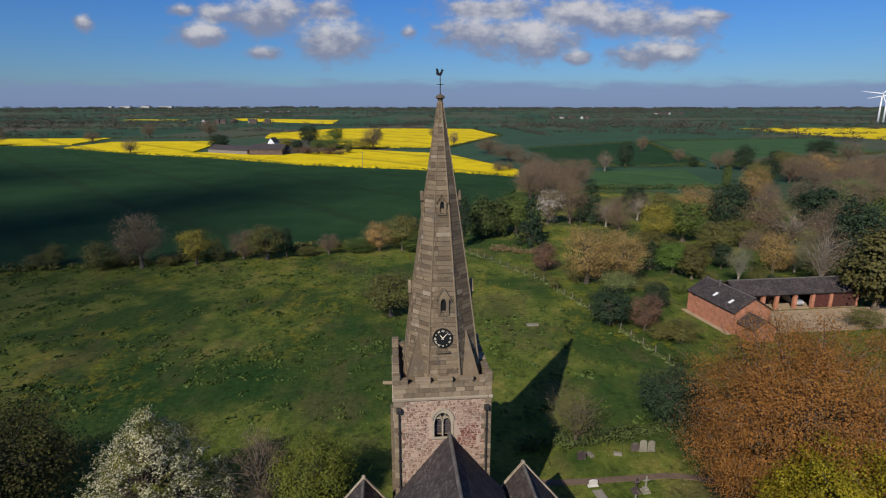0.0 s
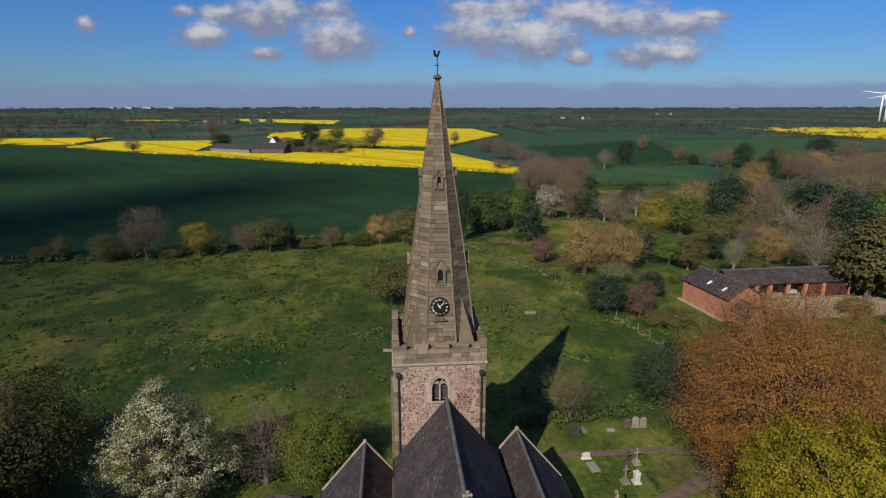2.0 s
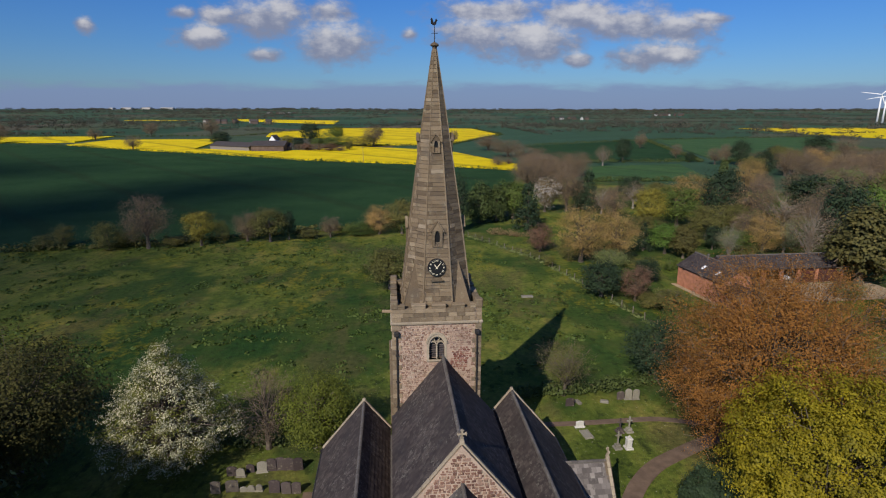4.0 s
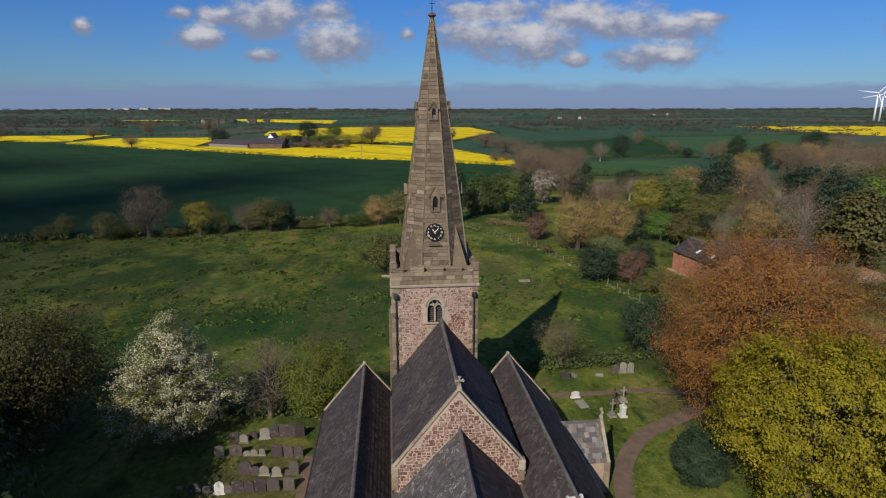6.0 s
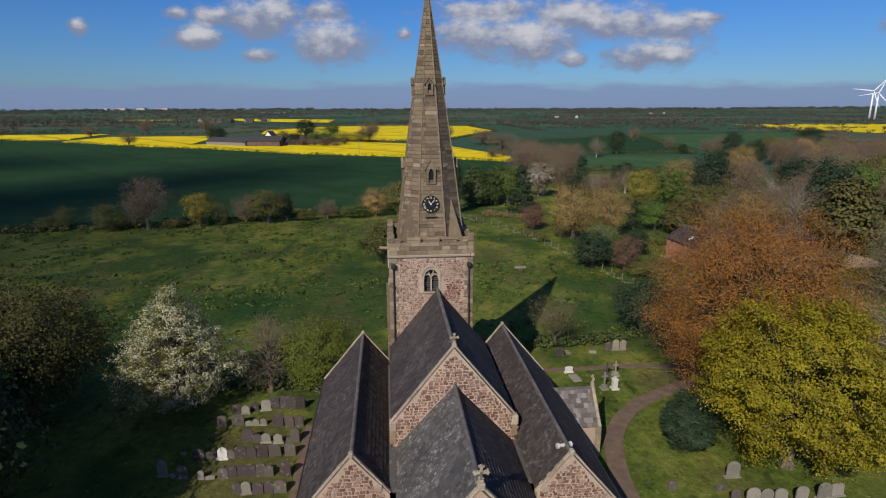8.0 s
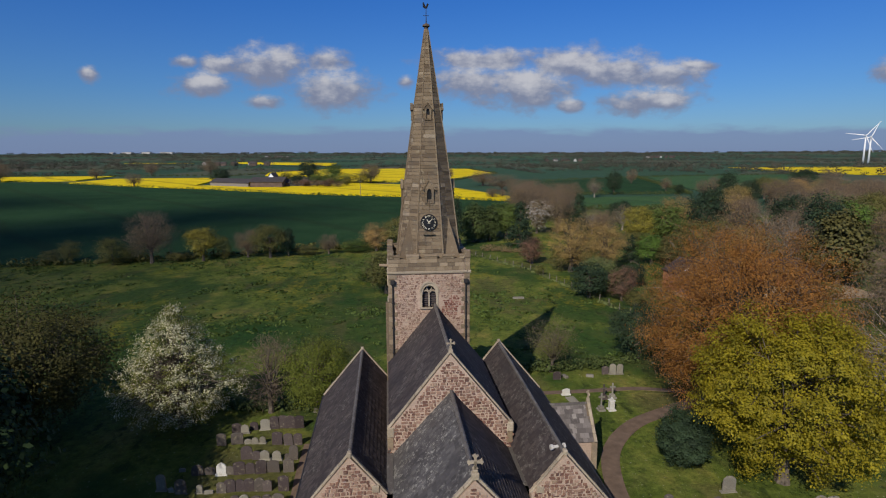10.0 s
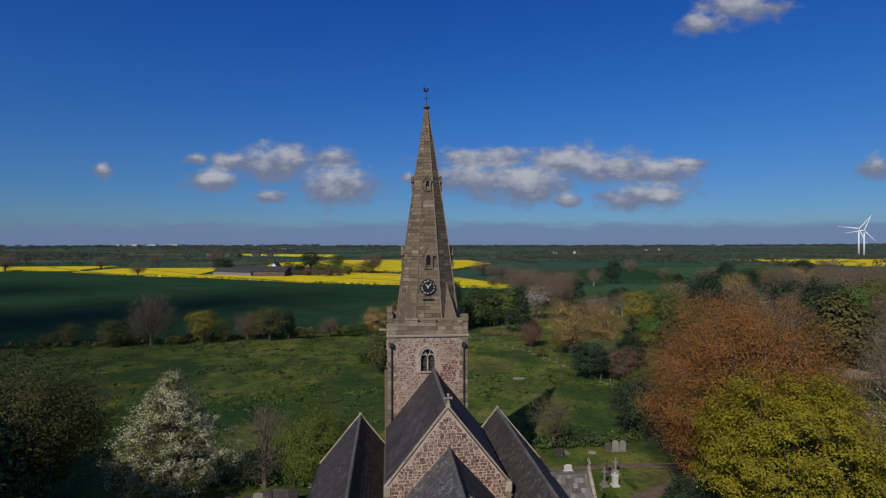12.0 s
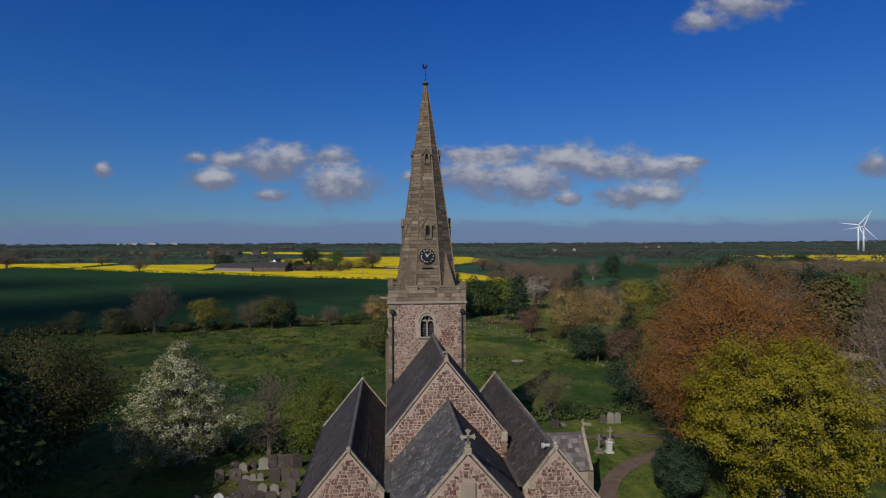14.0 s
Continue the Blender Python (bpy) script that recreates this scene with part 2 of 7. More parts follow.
LEAF = {
    "green": material("leaf_green", leaf_look((0.045, 0.075, 0.016), (0.078, 0.115, 0.024), (0.115, 0.15, 0.034)), 0.7),
    "bright": material("leaf_bright", leaf_look((0.06, 0.11, 0.02), (0.1, 0.17, 0.03), (0.15, 0.22, 0.045)), 0.7),
    "maple": material("leaf_maple", leaf_look((0.145, 0.13, 0.008), (0.205, 0.184, 0.011), (0.27, 0.238, 0.016), 0.4), 0.65),
    "yellow": material("leaf_yellow", leaf_look((0.15, 0.135, 0.022), (0.22, 0.192, 0.03), (0.3, 0.255, 0.045)), 0.65),
    "olive": material("leaf_olive", leaf_look((0.08, 0.082, 0.024), (0.12, 0.117, 0.034), (0.17, 0.155, 0.048)), 0.75),
    "brown": material("leaf_brown", leaf_look((0.15, 0.105, 0.055), (0.205, 0.147, 0.078), (0.265, 0.193, 0.104)), 0.85),
    "tan": material("leaf_tan", leaf_look((0.25, 0.165, 0.058), (0.32, 0.215, 0.078), (0.39, 0.265, 0.1)), 0.8),
    "copper": material("leaf_copper", leaf_look((0.25, 0.112, 0.026), (0.31, 0.143, 0.036), (0.375, 0.178, 0.048), 0.42), 0.7),
    "red": material("leaf_red", leaf_look((0.09, 0.053, 0.037), (0.127, 0.077, 0.052), (0.168, 0.106, 0.07)), 0.7),
    "dark": material("leaf_dark", leaf_look((0.012, 0.024, 0.012), (0.02, 0.038, 0.017), (0.032, 0.055, 0.024), 0.1), 0.75),
    "lime": material("leaf_lime", leaf_look((0.07, 0.085, 0.014), (0.11, 0.122, 0.02), (0.155, 0.16, 0.03)), 0.7),
    "conifer": material("leaf_conifer", leaf_look((0.04, 0.045, 0.015), (0.075, 0.07, 0.02), (0.13, 0.105, 0.032), 0.15), 0.75),
    "cypress": material("leaf_cypress", leaf_look((0.03, 0.048, 0.015), (0.05, 0.072, 0.02), (0.075, 0.095, 0.026), 0.15), 0.75),
    # the next two greens have the shade on the left-hand trees mixed in
    "deep": material("leaf_shaded_green", leaf_look((0.012, 0.026, 0.006), (0.022, 0.042, 0.01), (0.05, 0.075, 0.018), 0.12), 0.75),
    "shade": material("leaf_shaded_olive", leaf_look((0.042, 0.042, 0.012), (0.068, 0.064, 0.017), (0.105, 0.092, 0.024), 0.2), 0.8),
    "young": material("leaf_young", leaf_look((0.08, 0.1, 0.016), (0.13, 0.15, 0.022), (0.19, 0.2, 0.032), 0.35), 0.7),
    "willow": material("leaf_willow", leaf_look((0.13, 0.15, 0.08), (0.18, 0.2, 0.115), (0.24, 0.26, 0.16)), 0.8),
    "white": material("blossom_white", leaf_look((0.4, 0.4, 0.28), (0.52, 0.51, 0.38), (0.66, 0.65, 0.52)), 0.8),
    "pink": material("blossom_pale", leaf_look((0.4, 0.35, 0.34), (0.5, 0.45, 0.44), (0.6, 0.56, 0.55)), 0.8),
    "silver": material("leaf_silver", leaf_look((0.085, 0.11, 0.04), (0.125, 0.155, 0.055), (0.17, 0.2, 0.08)), 0.8),
}


def ground_look(t, b):
    p = position(t)
    warp = vec_(t, "MULTIPLY", p, (1.0, 0.55, 1.0))
    mid = noise_(t, warp, 0.16, 8, 0.7)
    fine = noise_(t, p, 1.3, 6, 0.75)
    grass = ramp_(t, mid, [(0.38, (0.06, 0.087, 0.015)), (0.47, (0.094, 0.124, 0.022)), (0.54, (0.128, 0.146, 0.029)), (0.63, (0.176, 0.164, 0.041))])
    lush = smooth_(t, math_(t, "ADD", noise_(t, vec_(t, "ADD", p, (9, 3, 0)), 0.04, 5, 0.6), math_(t, "MULTIPLY", fine, 0.15)), 0.56, 0.64)
    grass = mix_(t, math_(t, "MULTIPLY", lush, 0.8), grass, (0.022, 0.056, 0.013))
    for cx, cy, rx, ry in ((-14, 70, 15, 15), (-34, 62, 13, 9)):
        d = vec_(t, "LENGTH", vec_(t, "MULTIPLY", vec_(t, "SUBTRACT", p, (cx, cy, 0)), (1 / rx, 1 / ry, 0)))
        d = smooth_(t, math_(t, "ADD", d, math_(t, "MULTIPLY", mid, 1.6)), 2.05, 1.5)
        grass = mix_(t, math_(t, "MULTIPLY", d, 0.75), grass, (0.02, 0.054, 0.012))
    for cx, cy, rx, ry in ((25, 22.5, 6.5, 3.5), (24, 42, 5, 4), (-14.2, 29, 5, 9)):
        d = vec_(t, "LENGTH", vec_(t, "MULTIPLY", vec_(t, "SUBTRACT", p, (cx, cy, 0)), (1 / rx, 1 / ry, 0)))
        d = smooth_(t, math_(t, "ADD", d, math_(t, "MULTIPLY", fine, 1.4)), 1.9, 1.2)
        grass = mix_(t, math_(t, "MULTIPLY", d, 0.55), grass, (0.085, 0.062, 0.035))
    where = math_(t, "MULTIPLY", smooth_(t, noise_(t, warp, 0.05, 4), 0.49, 0.58), smooth_(t, noise_(t, warp, 0.4, 6, 0.75), 0.46, 0.58))
    meadow = smooth_(t, node(t, "ShaderNodeSeparateXYZ", (p,)).outputs[1], 52, 62)
    cups = math_(t, "MULTIPLY", math_(t, "MULTIPLY", where, meadow), smooth_(t, fine, 0.38, 0.56))
    grass = mix_(t, math_(t, "MULTIPLY", cups, 0.42), grass, (0.24, 0.19, 0.014))
    daisies = math_(t, "MULTIPLY", math_(t, "SUBTRACT", 1.0, meadow), smooth_(t, noise_(t, p, 3.2, 3, 0.6), 0.66, 0.7))
    grass = mix_(t, math_(t, "MULTIPLY", daisies, 0.6), grass, (0.4, 0.4, 0.3))
    dry = math_(t, "MULTIPLY", smooth_(t, noise_(t, vec_(t, "ADD", warp, (31, 7, 0)), 0.08, 7, 0.7), 0.51, 0.62), 0.6)
    grass = mix_(t, dry, grass, (0.085, 0.078, 0.032))
    tuft = smooth_(t, noise_(t, warp, 0.6, 5, 0.65), 0.57, 0.64)
    grass = mix_(t, math_(t, "MULTIPLY", tuft, 0.65), grass, (0.02, 0.034, 0.009))
    grass = mix_(t, 0.9, grass, ramp_(t, fine, [(0.33, (0.48, 0.52, 0.5)), (0.67, (1.45, 1.38, 1.3))]), "MULTIPLY")
    # the patchwork of fields beyond the parish
    cells = node(t, "ShaderNodeTexVoronoi", {"Vector": vec_(t, "MULTIPLY", p, (1, 0.62, 1)), "Scale": 0.0042, "Randomness": 0.8}, distance="MANHATTAN")
    pick = node(t, "ShaderNodeSeparateColor", {0: cells.outputs["Color"]}).outputs[0]
    fields = ramp_(t, pick, [(0, (0.026, 0.062, 0.034)), (0.25, (0.045, 0.088, 0.046)), (0.5, (0.03, 0.068, 0.04)), (0.7, (0.068, 0.09, 0.048)), (0.86, (0.09, 0.08, 0.055)), (1, (0.05, 0.092, 0.045))])
    fields = mix_(t, 0.5, fields, ramp_(t, noise_(t, p, 0.03, 5), [(0.3, (0.7,) * 3), (0.7, (1.25,) * 3)]), "MULTIPLY")
    far = smooth_(t, vec_(t, "LENGTH", vec_(t, "SUBTRACT", p, (10, 60, 0))), 170, 200)
    c = mix_(t, far, grass, fields)
    t.links.new(c, b.inputs[0])
    bump(t, b, fine, 0.7, 0.25)


GRASS = material("meadow_grass", ground_look, 0.95, 0, 0.1)


def crop_look(a, b_, c_, rows=0.0):
    def build(t, b):
        p = position(t)
        n = noise_(t, p, 0.05, 6, 0.65)
        c = ramp_(t, n, [(0.3, a), (0.5, b_), (0.7, c_)])
        c = mix_(t, 0.6, c, ramp_(t, noise_(t, p, 0.9, 6, 0.7), [(0.3, (0.75,) * 3), (0.7, (1.2,) * 3)]), "MULTIPLY")
        if rows:
            w = node(t, "ShaderNodeTexWave", {"Vector": p, "Scale": rows, "Distortion": 1.5, "Detail": 1.0}, bands_direction="DIAGONAL")
            c = mix_(t, math_(t, "MULTIPLY", smooth_(t, w.outputs[1], 0.93, 0.99), 0.35), c, (0.02, 0.03, 0.012))
        t.links.new(c, b.inputs[0])
        bump(t, b, noise_(t, p, 2.0, 5), 0.6, 0.3)
    return build


LEAF["farbrown"] = material("leaf_far_brown", leaf_look((0.055, 0.05, 0.04), (0.075, 0.066, 0.052), (0.1, 0.085, 0.068), 0.1), 0.9)
# green greyed and blued a little: distance haze put into the leaf colour
LEAF["far"] = material("leaf_far_hazed", leaf_look((0.034, 0.04, 0.031), (0.052, 0.057, 0.044), (0.08, 0.078, 0.06), 0.1), 0.9)
WHEAT = material("young_wheat", crop_look((0.015, 0.042, 0.016), (0.021, 0.053, 0.02), (0.028, 0.063, 0.023), 0.011), 1.0, 0, 0.05)
BARLEY = material("spring_barley", crop_look((0.03, 0.075, 0.022), (0.042, 0.092, 0.026), (0.055, 0.105, 0.03), 0.014), 0.9, 0, 0.15)
RAPE = material("oilseed_rape", crop_look((0.5, 0.37, 0.004), (0.66, 0.5, 0.005), (0.74, 0.58, 0.008), 0.009), 0.9, 0, 0.1)

# ---- mesh helpers ----
def as_object(name, verts, faces, mat, parent=None, label="", kind="", smooth=False):
    me = bpy.data.meshes.new(name)
    me.from_pydata([tuple(v) for v in verts], [], faces)
    me.materials.append(mat)
    if smooth:
        me.polygons.foreach_set("use_smooth", [True] * len(me.polygons))
    me.update()
    ob = new(name, me)
    ob.parent = parent
    return tagged(ob, label, kind=kind)


def part(name, bm, mat, parent, label="", kind="", smooth=False):
    bmesh.ops.recalc_face_normals(bm, faces=bm.faces)
    me = bpy.data.meshes.new(name)
    bm.to_mesh(me)
    bm.free()
    me.materials.append(mat)
    if smooth:
        me.polygons.foreach_set("use_smooth", [True] * len(me.polygons))
    ob = new(name, me)
    ob.parent = parent
    return tagged(ob, label, kind=kind)


def thing(name, m, label, category, group="", kind=""):
    ob = new(name)
    ob.matrix_world = m
    return tagged(ob, label, category, group, kind)


def add_box(bm, lo, hi, m=None, bevel=0.0):
    r = bmesh.ops.create_cube(bm, size=1.0, matrix=Matrix.LocRotScale([(a + b) / 2 for a, b in zip(lo, hi)], None, [b - a for a, b in zip(lo, hi)]))
    vs = r["verts"]
    if bevel:
        es = {e for v in vs for e in v.link_edges}
        vs = bmesh.ops.bevel(bm, geom=list(es), offset=bevel, segments=1, affect="EDGES")["verts"]
    if m is not None:
        bmesh.ops.transform(bm, matrix=m, verts=list(set(vs)))
    return vs


def box(lo, hi, m=None, bevel=0.0):
    bm = bmesh.new()
    add_box(bm, lo, hi, m, bevel)
    return bm


def add_prism(bm, outline, depth, m=None):
    """An outline in x and z, drawn out along y from 0 to depth."""
    a = [bm.verts.new((x, 0, z)) for x, z in outline]
    b = [bm.verts.new((x, depth, z)) for x, z in outline]
    bm.faces.new(a)
    bm.faces.new(b[::-1])
    for i in range(len(a)):
        j = (i + 1) % len(a)
        bm.faces.new((a[j], a[i], b[i], b[j]))
    if m is not None:
        bmesh.ops.transform(bm, matrix=m, verts=a + b)


def prism(outline, depth, m=None):
    bm = bmesh.new()
    add_prism(bm, outline, depth, m)
    return bm


def add_beam(bm, p, q, width, height, bevel=0.0):
    """A bar from p to q; its height stands up from the line."""
    p, q = Vector(p), Vector(q)
    d = (q - p).normalized()
    side = d.cross(Vector((0, 0, 1)))
    side = side.normalized() if side.length > 1e-3 else Vector((1, 0, 0))
    up = side.cross(d).normalized()
    m = Matrix((side, d, up)).transposed().to_4x4()
    m.translation = p
    return add_box(bm, (-width / 2, 0, 0), (width / 2, (q - p).length, height), m, bevel)


def beam(p, q, width, height, bevel=0.0):
    bm = bmesh.new()
    add_beam(bm, p, q, width, height, bevel)
    return bm


def add_tube(bm, points, radii, sides=6, cap=True):
    rings = []
    for i, p in enumerate(points):
        d = (Vector(points[min(i + 1, len(points) - 1)]) - Vector(points[max(i - 1, 0)])).normalized()
        u = d.orthogonal().normalized()
        w = d.cross(u)
        rings.append([bm.verts.new(Vector(p) + radii[i] * (u * math.cos(2 * math.pi * k / sides) + w * math.sin(2 * math.pi * k / sides))) for k in range(sides)])
    for a, b in zip(rings, rings[1:]):
        for k in range(sides):
            bm.faces.new((a[k], a[(k + 1) % sides], b[(k + 1) % sides], b[k]))
    if cap:
        bm.faces.new(rings[0][::-1])
        bm.faces.new(rings[-1])


def tube(points, radii, sides=8):
    bm = bmesh.new()
    add_tube(bm, points, radii, sides)
    return bm


def arch(width, spring, apex, steps=6):
    """Right-hand foot to left-hand foot of a pointed arch, from z 0."""
    h = width / 2
    right = [(h, 0.0)] + [(h * (1 - (k / steps) ** 1.9), spring + (apex - spring) * math.sin(math.pi / 2 * k / steps)) for k in range(steps)]
    return right + [(0.0, apex)] + [(-x, z) for x, z in right[::-1]]


# ---- ground and fields ----
def build_ground():
    rings = [0, 8, 16, 26, 38, 52, 70, 92, 120, 155, 200, 260, 340, 450, 600, 800, 1050, 1400, 1800, 2400, 3100, 3800, 4400, 4700, 4950]
    n = 96
    verts, faces = [(0, 40, 0)], []
    for i, r in enumerate(rings[1:]):
        for k in range(n):
            a = 2 * math.pi * k / n
            x, y = r * math.cos(a), 40 + r * math.sin(a)
            far = max(0.0, (r - 1500) / 3450)
            roll = noise.noise((x * 0.0012, y * 0.0012, 3.0))
            near = 0.12 * noise.noise((x * 0.05, y * 0.05, 1.0)) * (1.0 if r > 40 else 0.3)
            verts.append((x, y, 31 * far ** 1.4 + max(0, roll) * 14 * far + near * min(1, r / 60)))
    for k in range(n):
        faces.append((0, 1 + k, 1 + (k + 1) % n))
    for i in range(len(rings) - 2):
        a, b = 1 + i * n, 1 + (i + 1) * n
        for k in range(n):
            faces.append((a + k, b + k, b + (k + 1) % n, a + (k + 1) % n))
    g = as_object("ground", verts, faces, GRASS, smooth=True)
    tagged(g, "rough green meadow grass with yellow buttercup patches", "ground", kind="structure")


build_ground()


def crop(name, outline, height, mat, label):
    """A standing crop: a thick slab with soft sides over the ground."""
    bm = bmesh.new()
    top = [bm.verts.new((x, y, height)) for x, y in outline]
    foot = [bm.verts.new((x, y, -0.4)) for x, y in outline]
    bm.faces.new(top)
    for i in range(len(top)):
        j = (i + 1) % len(top)
        bm.faces.new((top[i], foot[i], foot[j], top[j]))
    ob = part(name, bm, mat, None, kind="stuff")
    return tagged(ob, label, "crop field")


crop("wheat_field", [(-560, 20), (-300, 66), (-93, 115), (-64, 121), (-34, 134), (-7, 141), (6, 160), (30, 230), (38, 276), (-16, 308), (-87, 334), (-161, 383), (-224, 413), (-322, 474), (-400, 500), (-560, 480)],
     0.35, WHEAT, "dark green young wheat field")
crop("rape_field", [(-320, 478), (-224, 417), (-161, 387), (-118, 360), (-112, 415), (-190, 428), (-205, 500), (-229, 574), (-325, 557)], 0.9, RAPE, "bright yellow flowering oilseed rape field")
crop("rape_field", [(-117, 360), (-87, 338), (-16, 312), (38, 279), (41, 305), (2, 414), (-76, 461), (-98, 420), (-111, 412)], 0.9, RAPE, "bright yellow flowering oilseed rape field")
crop("rape_field", [(-80, 480), (4, 490), (68, 684), (45, 904), (-60, 933), (-176, 912), (-228, 753), (-200, 640), (-120, 600)], 0.9, RAPE, "bright yellow flowering oilseed rape field")
crop("rape_field", [(-640, 640), (-477, 611), (-367, 631), (-342, 523), (-399, 509), (-560, 510)], 0.9, RAPE, "bright yellow flowering oilseed rape field")
crop("rape_field", [(-667, 1782), (-277, 1523), (-231, 1202), (-515, 1473)], 1.5, RAPE, "distant yellow oilseed rape field")
crop("rape_field", [(-860, 1600), (-679, 1560), (-679, 1500), (-860, 1540)], 1.5, RAPE, "distant yellow oilseed rape field")
crop("rape_field", [(488, 939), (700, 960), (900, 760), (700, 640), (476, 611), (455, 767)], 0.9, RAPE, "distant yellow oilseed rape field")
crop("wheat_field", [(69, 471), (206, 565), (151, 335), (73, 340)], 0.35, WHEAT, "dark green young wheat field")
crop("barley_field", [(77, 299), (133, 312), (118, 237), (62, 238)], 0.35, BARLEY, "fresh green spring barley field")
crop("wheat_field", [(215, 575), (420, 640), (340, 440), (165, 335)], 0.35, BARLEY, "fresh green spring barley field")


def strip(name, line, width, z, mat, label, category):
    """A laid path along a line of points."""
    bm = bmesh.new()
    rows = []
    for i, p in enumerate(line):
        p = Vector((*p, 0))
        d = (Vector((*line[min(i + 1, len(line) - 1)], 0)) - Vector((*line[max(i - 1, 0)], 0))).normalized()
        s = Vector((d.y, -d.x, 0)) * (width[i] if isinstance(width, list) else width) / 2
        rows.append([bm.verts.new(p + s + Vector((0, 0, h))) for h in (-0.3, z)] + [bm.verts.new(p - s + Vector((0, 0, h))) for h in (z, -0.3)])
    for a, b in zip(rows, rows[1:]):
        for k in range(3):
            bm.faces.new((a[k], a[k + 1], b[k + 1], b[k]))
    return tagged(part(name, bm, mat, None), label, category, kind="structure")


def curve_through(points, steps=6):
    out = []
    ps = [Vector((*p, 0)) for p in points]
    for i in range(len(ps) - 1):
        a, b, c, d = ps[max(i - 1, 0)], ps[i], ps[i + 1], ps[min(i + 2, len(ps) - 1)]
        for k in range(steps):
            s = k / steps
            out.append(tuple(0.5 * ((2 * b) + (c - a) * s + (2 * a - 5 * b + 4 * c - d) * s * s + (3 * b - a - 3 * c + d) * s ** 3))[:2])
    return out + [tuple(ps[-1])[:2]]


strip("footpath", curve_through([(14.2, 8), (13.9, 16), (13.6, 24), (13.9, 29), (15.2, 33.5), (18.3, 37.6), (22.5, 40.4), (27, 43), (33, 47)]), 1.45, 0.06, TARMAC, "curving brown gravel churchyard path", "path")
strip("footpath", curve_through([(6.5, 44.6), (12, 44.7), (18, 45.3), (22, 45.6), (27, 44.5)]), 0.8, 0.03, TARMAC, "narrow brown gravel churchyard path", "path")
strip("footpath", [(-8.6, 22), (-9.6, 30), (-10.0, 34.6)], 1.6, 0.05, TARMAC, "bare earth strip beside the aisle wall", "path")
strip("yard", [(46.5, 84.0), (60, 85.2), (77, 87.4)], 9, 0.05, YARD, "sandy gravel yard before the garages", "yard")

# ---- church ----
CHURCH = pose(-0.17, 35.64, 0, 0, 0, 5.3)
church = thing("church", CHURCH, "medieval rubble stone church with slate roofs and tall ashlar spire", "church")
TX, HALF = -0.12, 3.12        # tower's middle and half width


def stone_pieces(verts, faces, x0, x1, z0, z1, put, inside, size=(0.24, 0.5), course=(0.17, 0.27), joint=0.03, proud=0.05, rng=None, skew=0.02):
    """Rubble laid in rough courses: put(x, z, depth) gives the place of a point of the face."""
    rng = rng or random.Random(1)
    z = z0
    while z < z1:
        h = rng.uniform(*course)
        x = x0 - rng.uniform(0, 0.3)
        while x < x1:
            w = rng.uniform(*size)
            cx, cz = x + w / 2, z + h / 2
            if inside(x + 0.02, cz) and inside(x + w - 0.02, cz) and inside(cx, z + h - 0.02) and inside(cx, z + 0.02):
                d = proud * rng.uniform(0.4, 1.2)
                i = len(verts)
                j = lambda: rng.uniform(-skew, skew)
                a = [(x + joint / 2, z + joint / 2), (x + w - joint / 2, z + joint / 2), (x + w - joint / 2, z + h - joint / 2), (x + joint / 2, z + h - joint / 2)]
                a = [(p + j(), q + j()) for p, q in a]
                verts += [put(p, q, -0.02) for p, q in a]
                verts += [put(p + (cx - p) * 0.14, q + (cz - q) * 0.16, d) for p, q in a]
                faces += [(i + 4, i + 5, i + 6, i + 7)] + [(i + k, i + (k + 1) % 4, i + 4 + (k + 1) % 4, i + 4 + k) for k in range(4)]
            x += w
        z += h


def gable_stones(parent, n_parts, x0, x1, z0, z1, y, inside, seed):
    """Stones on an east gable, each an object of its own up to n_parts (the highest first), the rest joined."""
    verts, faces = [], []
    stone_pieces(verts, faces, x0, x1, z0, z1, lambda x, z, d: (x, y - d, z), inside, (0.14, 0.38), (0.13, 0.24), 0.075, 0.045, random.Random(seed), 0.045)
    count = len(verts) // 8
    first = max(0, count - n_parts)
    if first:
        as_object("stonework", verts[:first * 8], faces[:first * 5], RUBBLE, parent, kind="stuff")
    shapes = []
    rng = random.Random(seed + 5)
    for k in range(6):
        c = [(-0.5, -0.5), (0.5, -0.5), (0.5, 0.5), (-0.5, 0.5)]
        c = [(p + rng.uniform(-0.15, 0.1), q + rng.uniform(-0.17, 0.13)) for p, q in c]
        v = [(p, 0.3, q) for p, q in c] + [(p * 0.8, -1.0 * rng.uniform(0.8, 1.2), q * 0.78) for p, q in c]
        me = bpy.data.meshes.new("stone")
        me.from_pydata(v, [], [(4, 5, 6, 7)] + [(i, (i + 1) % 4, 4 + (i + 1) % 4, 4 + i) for i in range(4)])
        me.materials.append(RUBBLE)
        shapes.append(me)
    for s in range(first, count):
        vs = verts[s * 8:s * 8 + 4]
        lo, hi = [min(v[i] for v in vs) for i in (0, 2)], [max(v[i] for v in vs) for i in (0, 2)]
        ob = new("stone", shapes[s % 6])
        ob.parent = parent
        ob.location = ((lo[0] + hi[0]) / 2, y, (lo[1] + hi[1]) / 2)
        ob.scale = ((hi[0] - lo[0]) * 0.95, 0.05, (hi[1] - lo[1]) * 0.93)


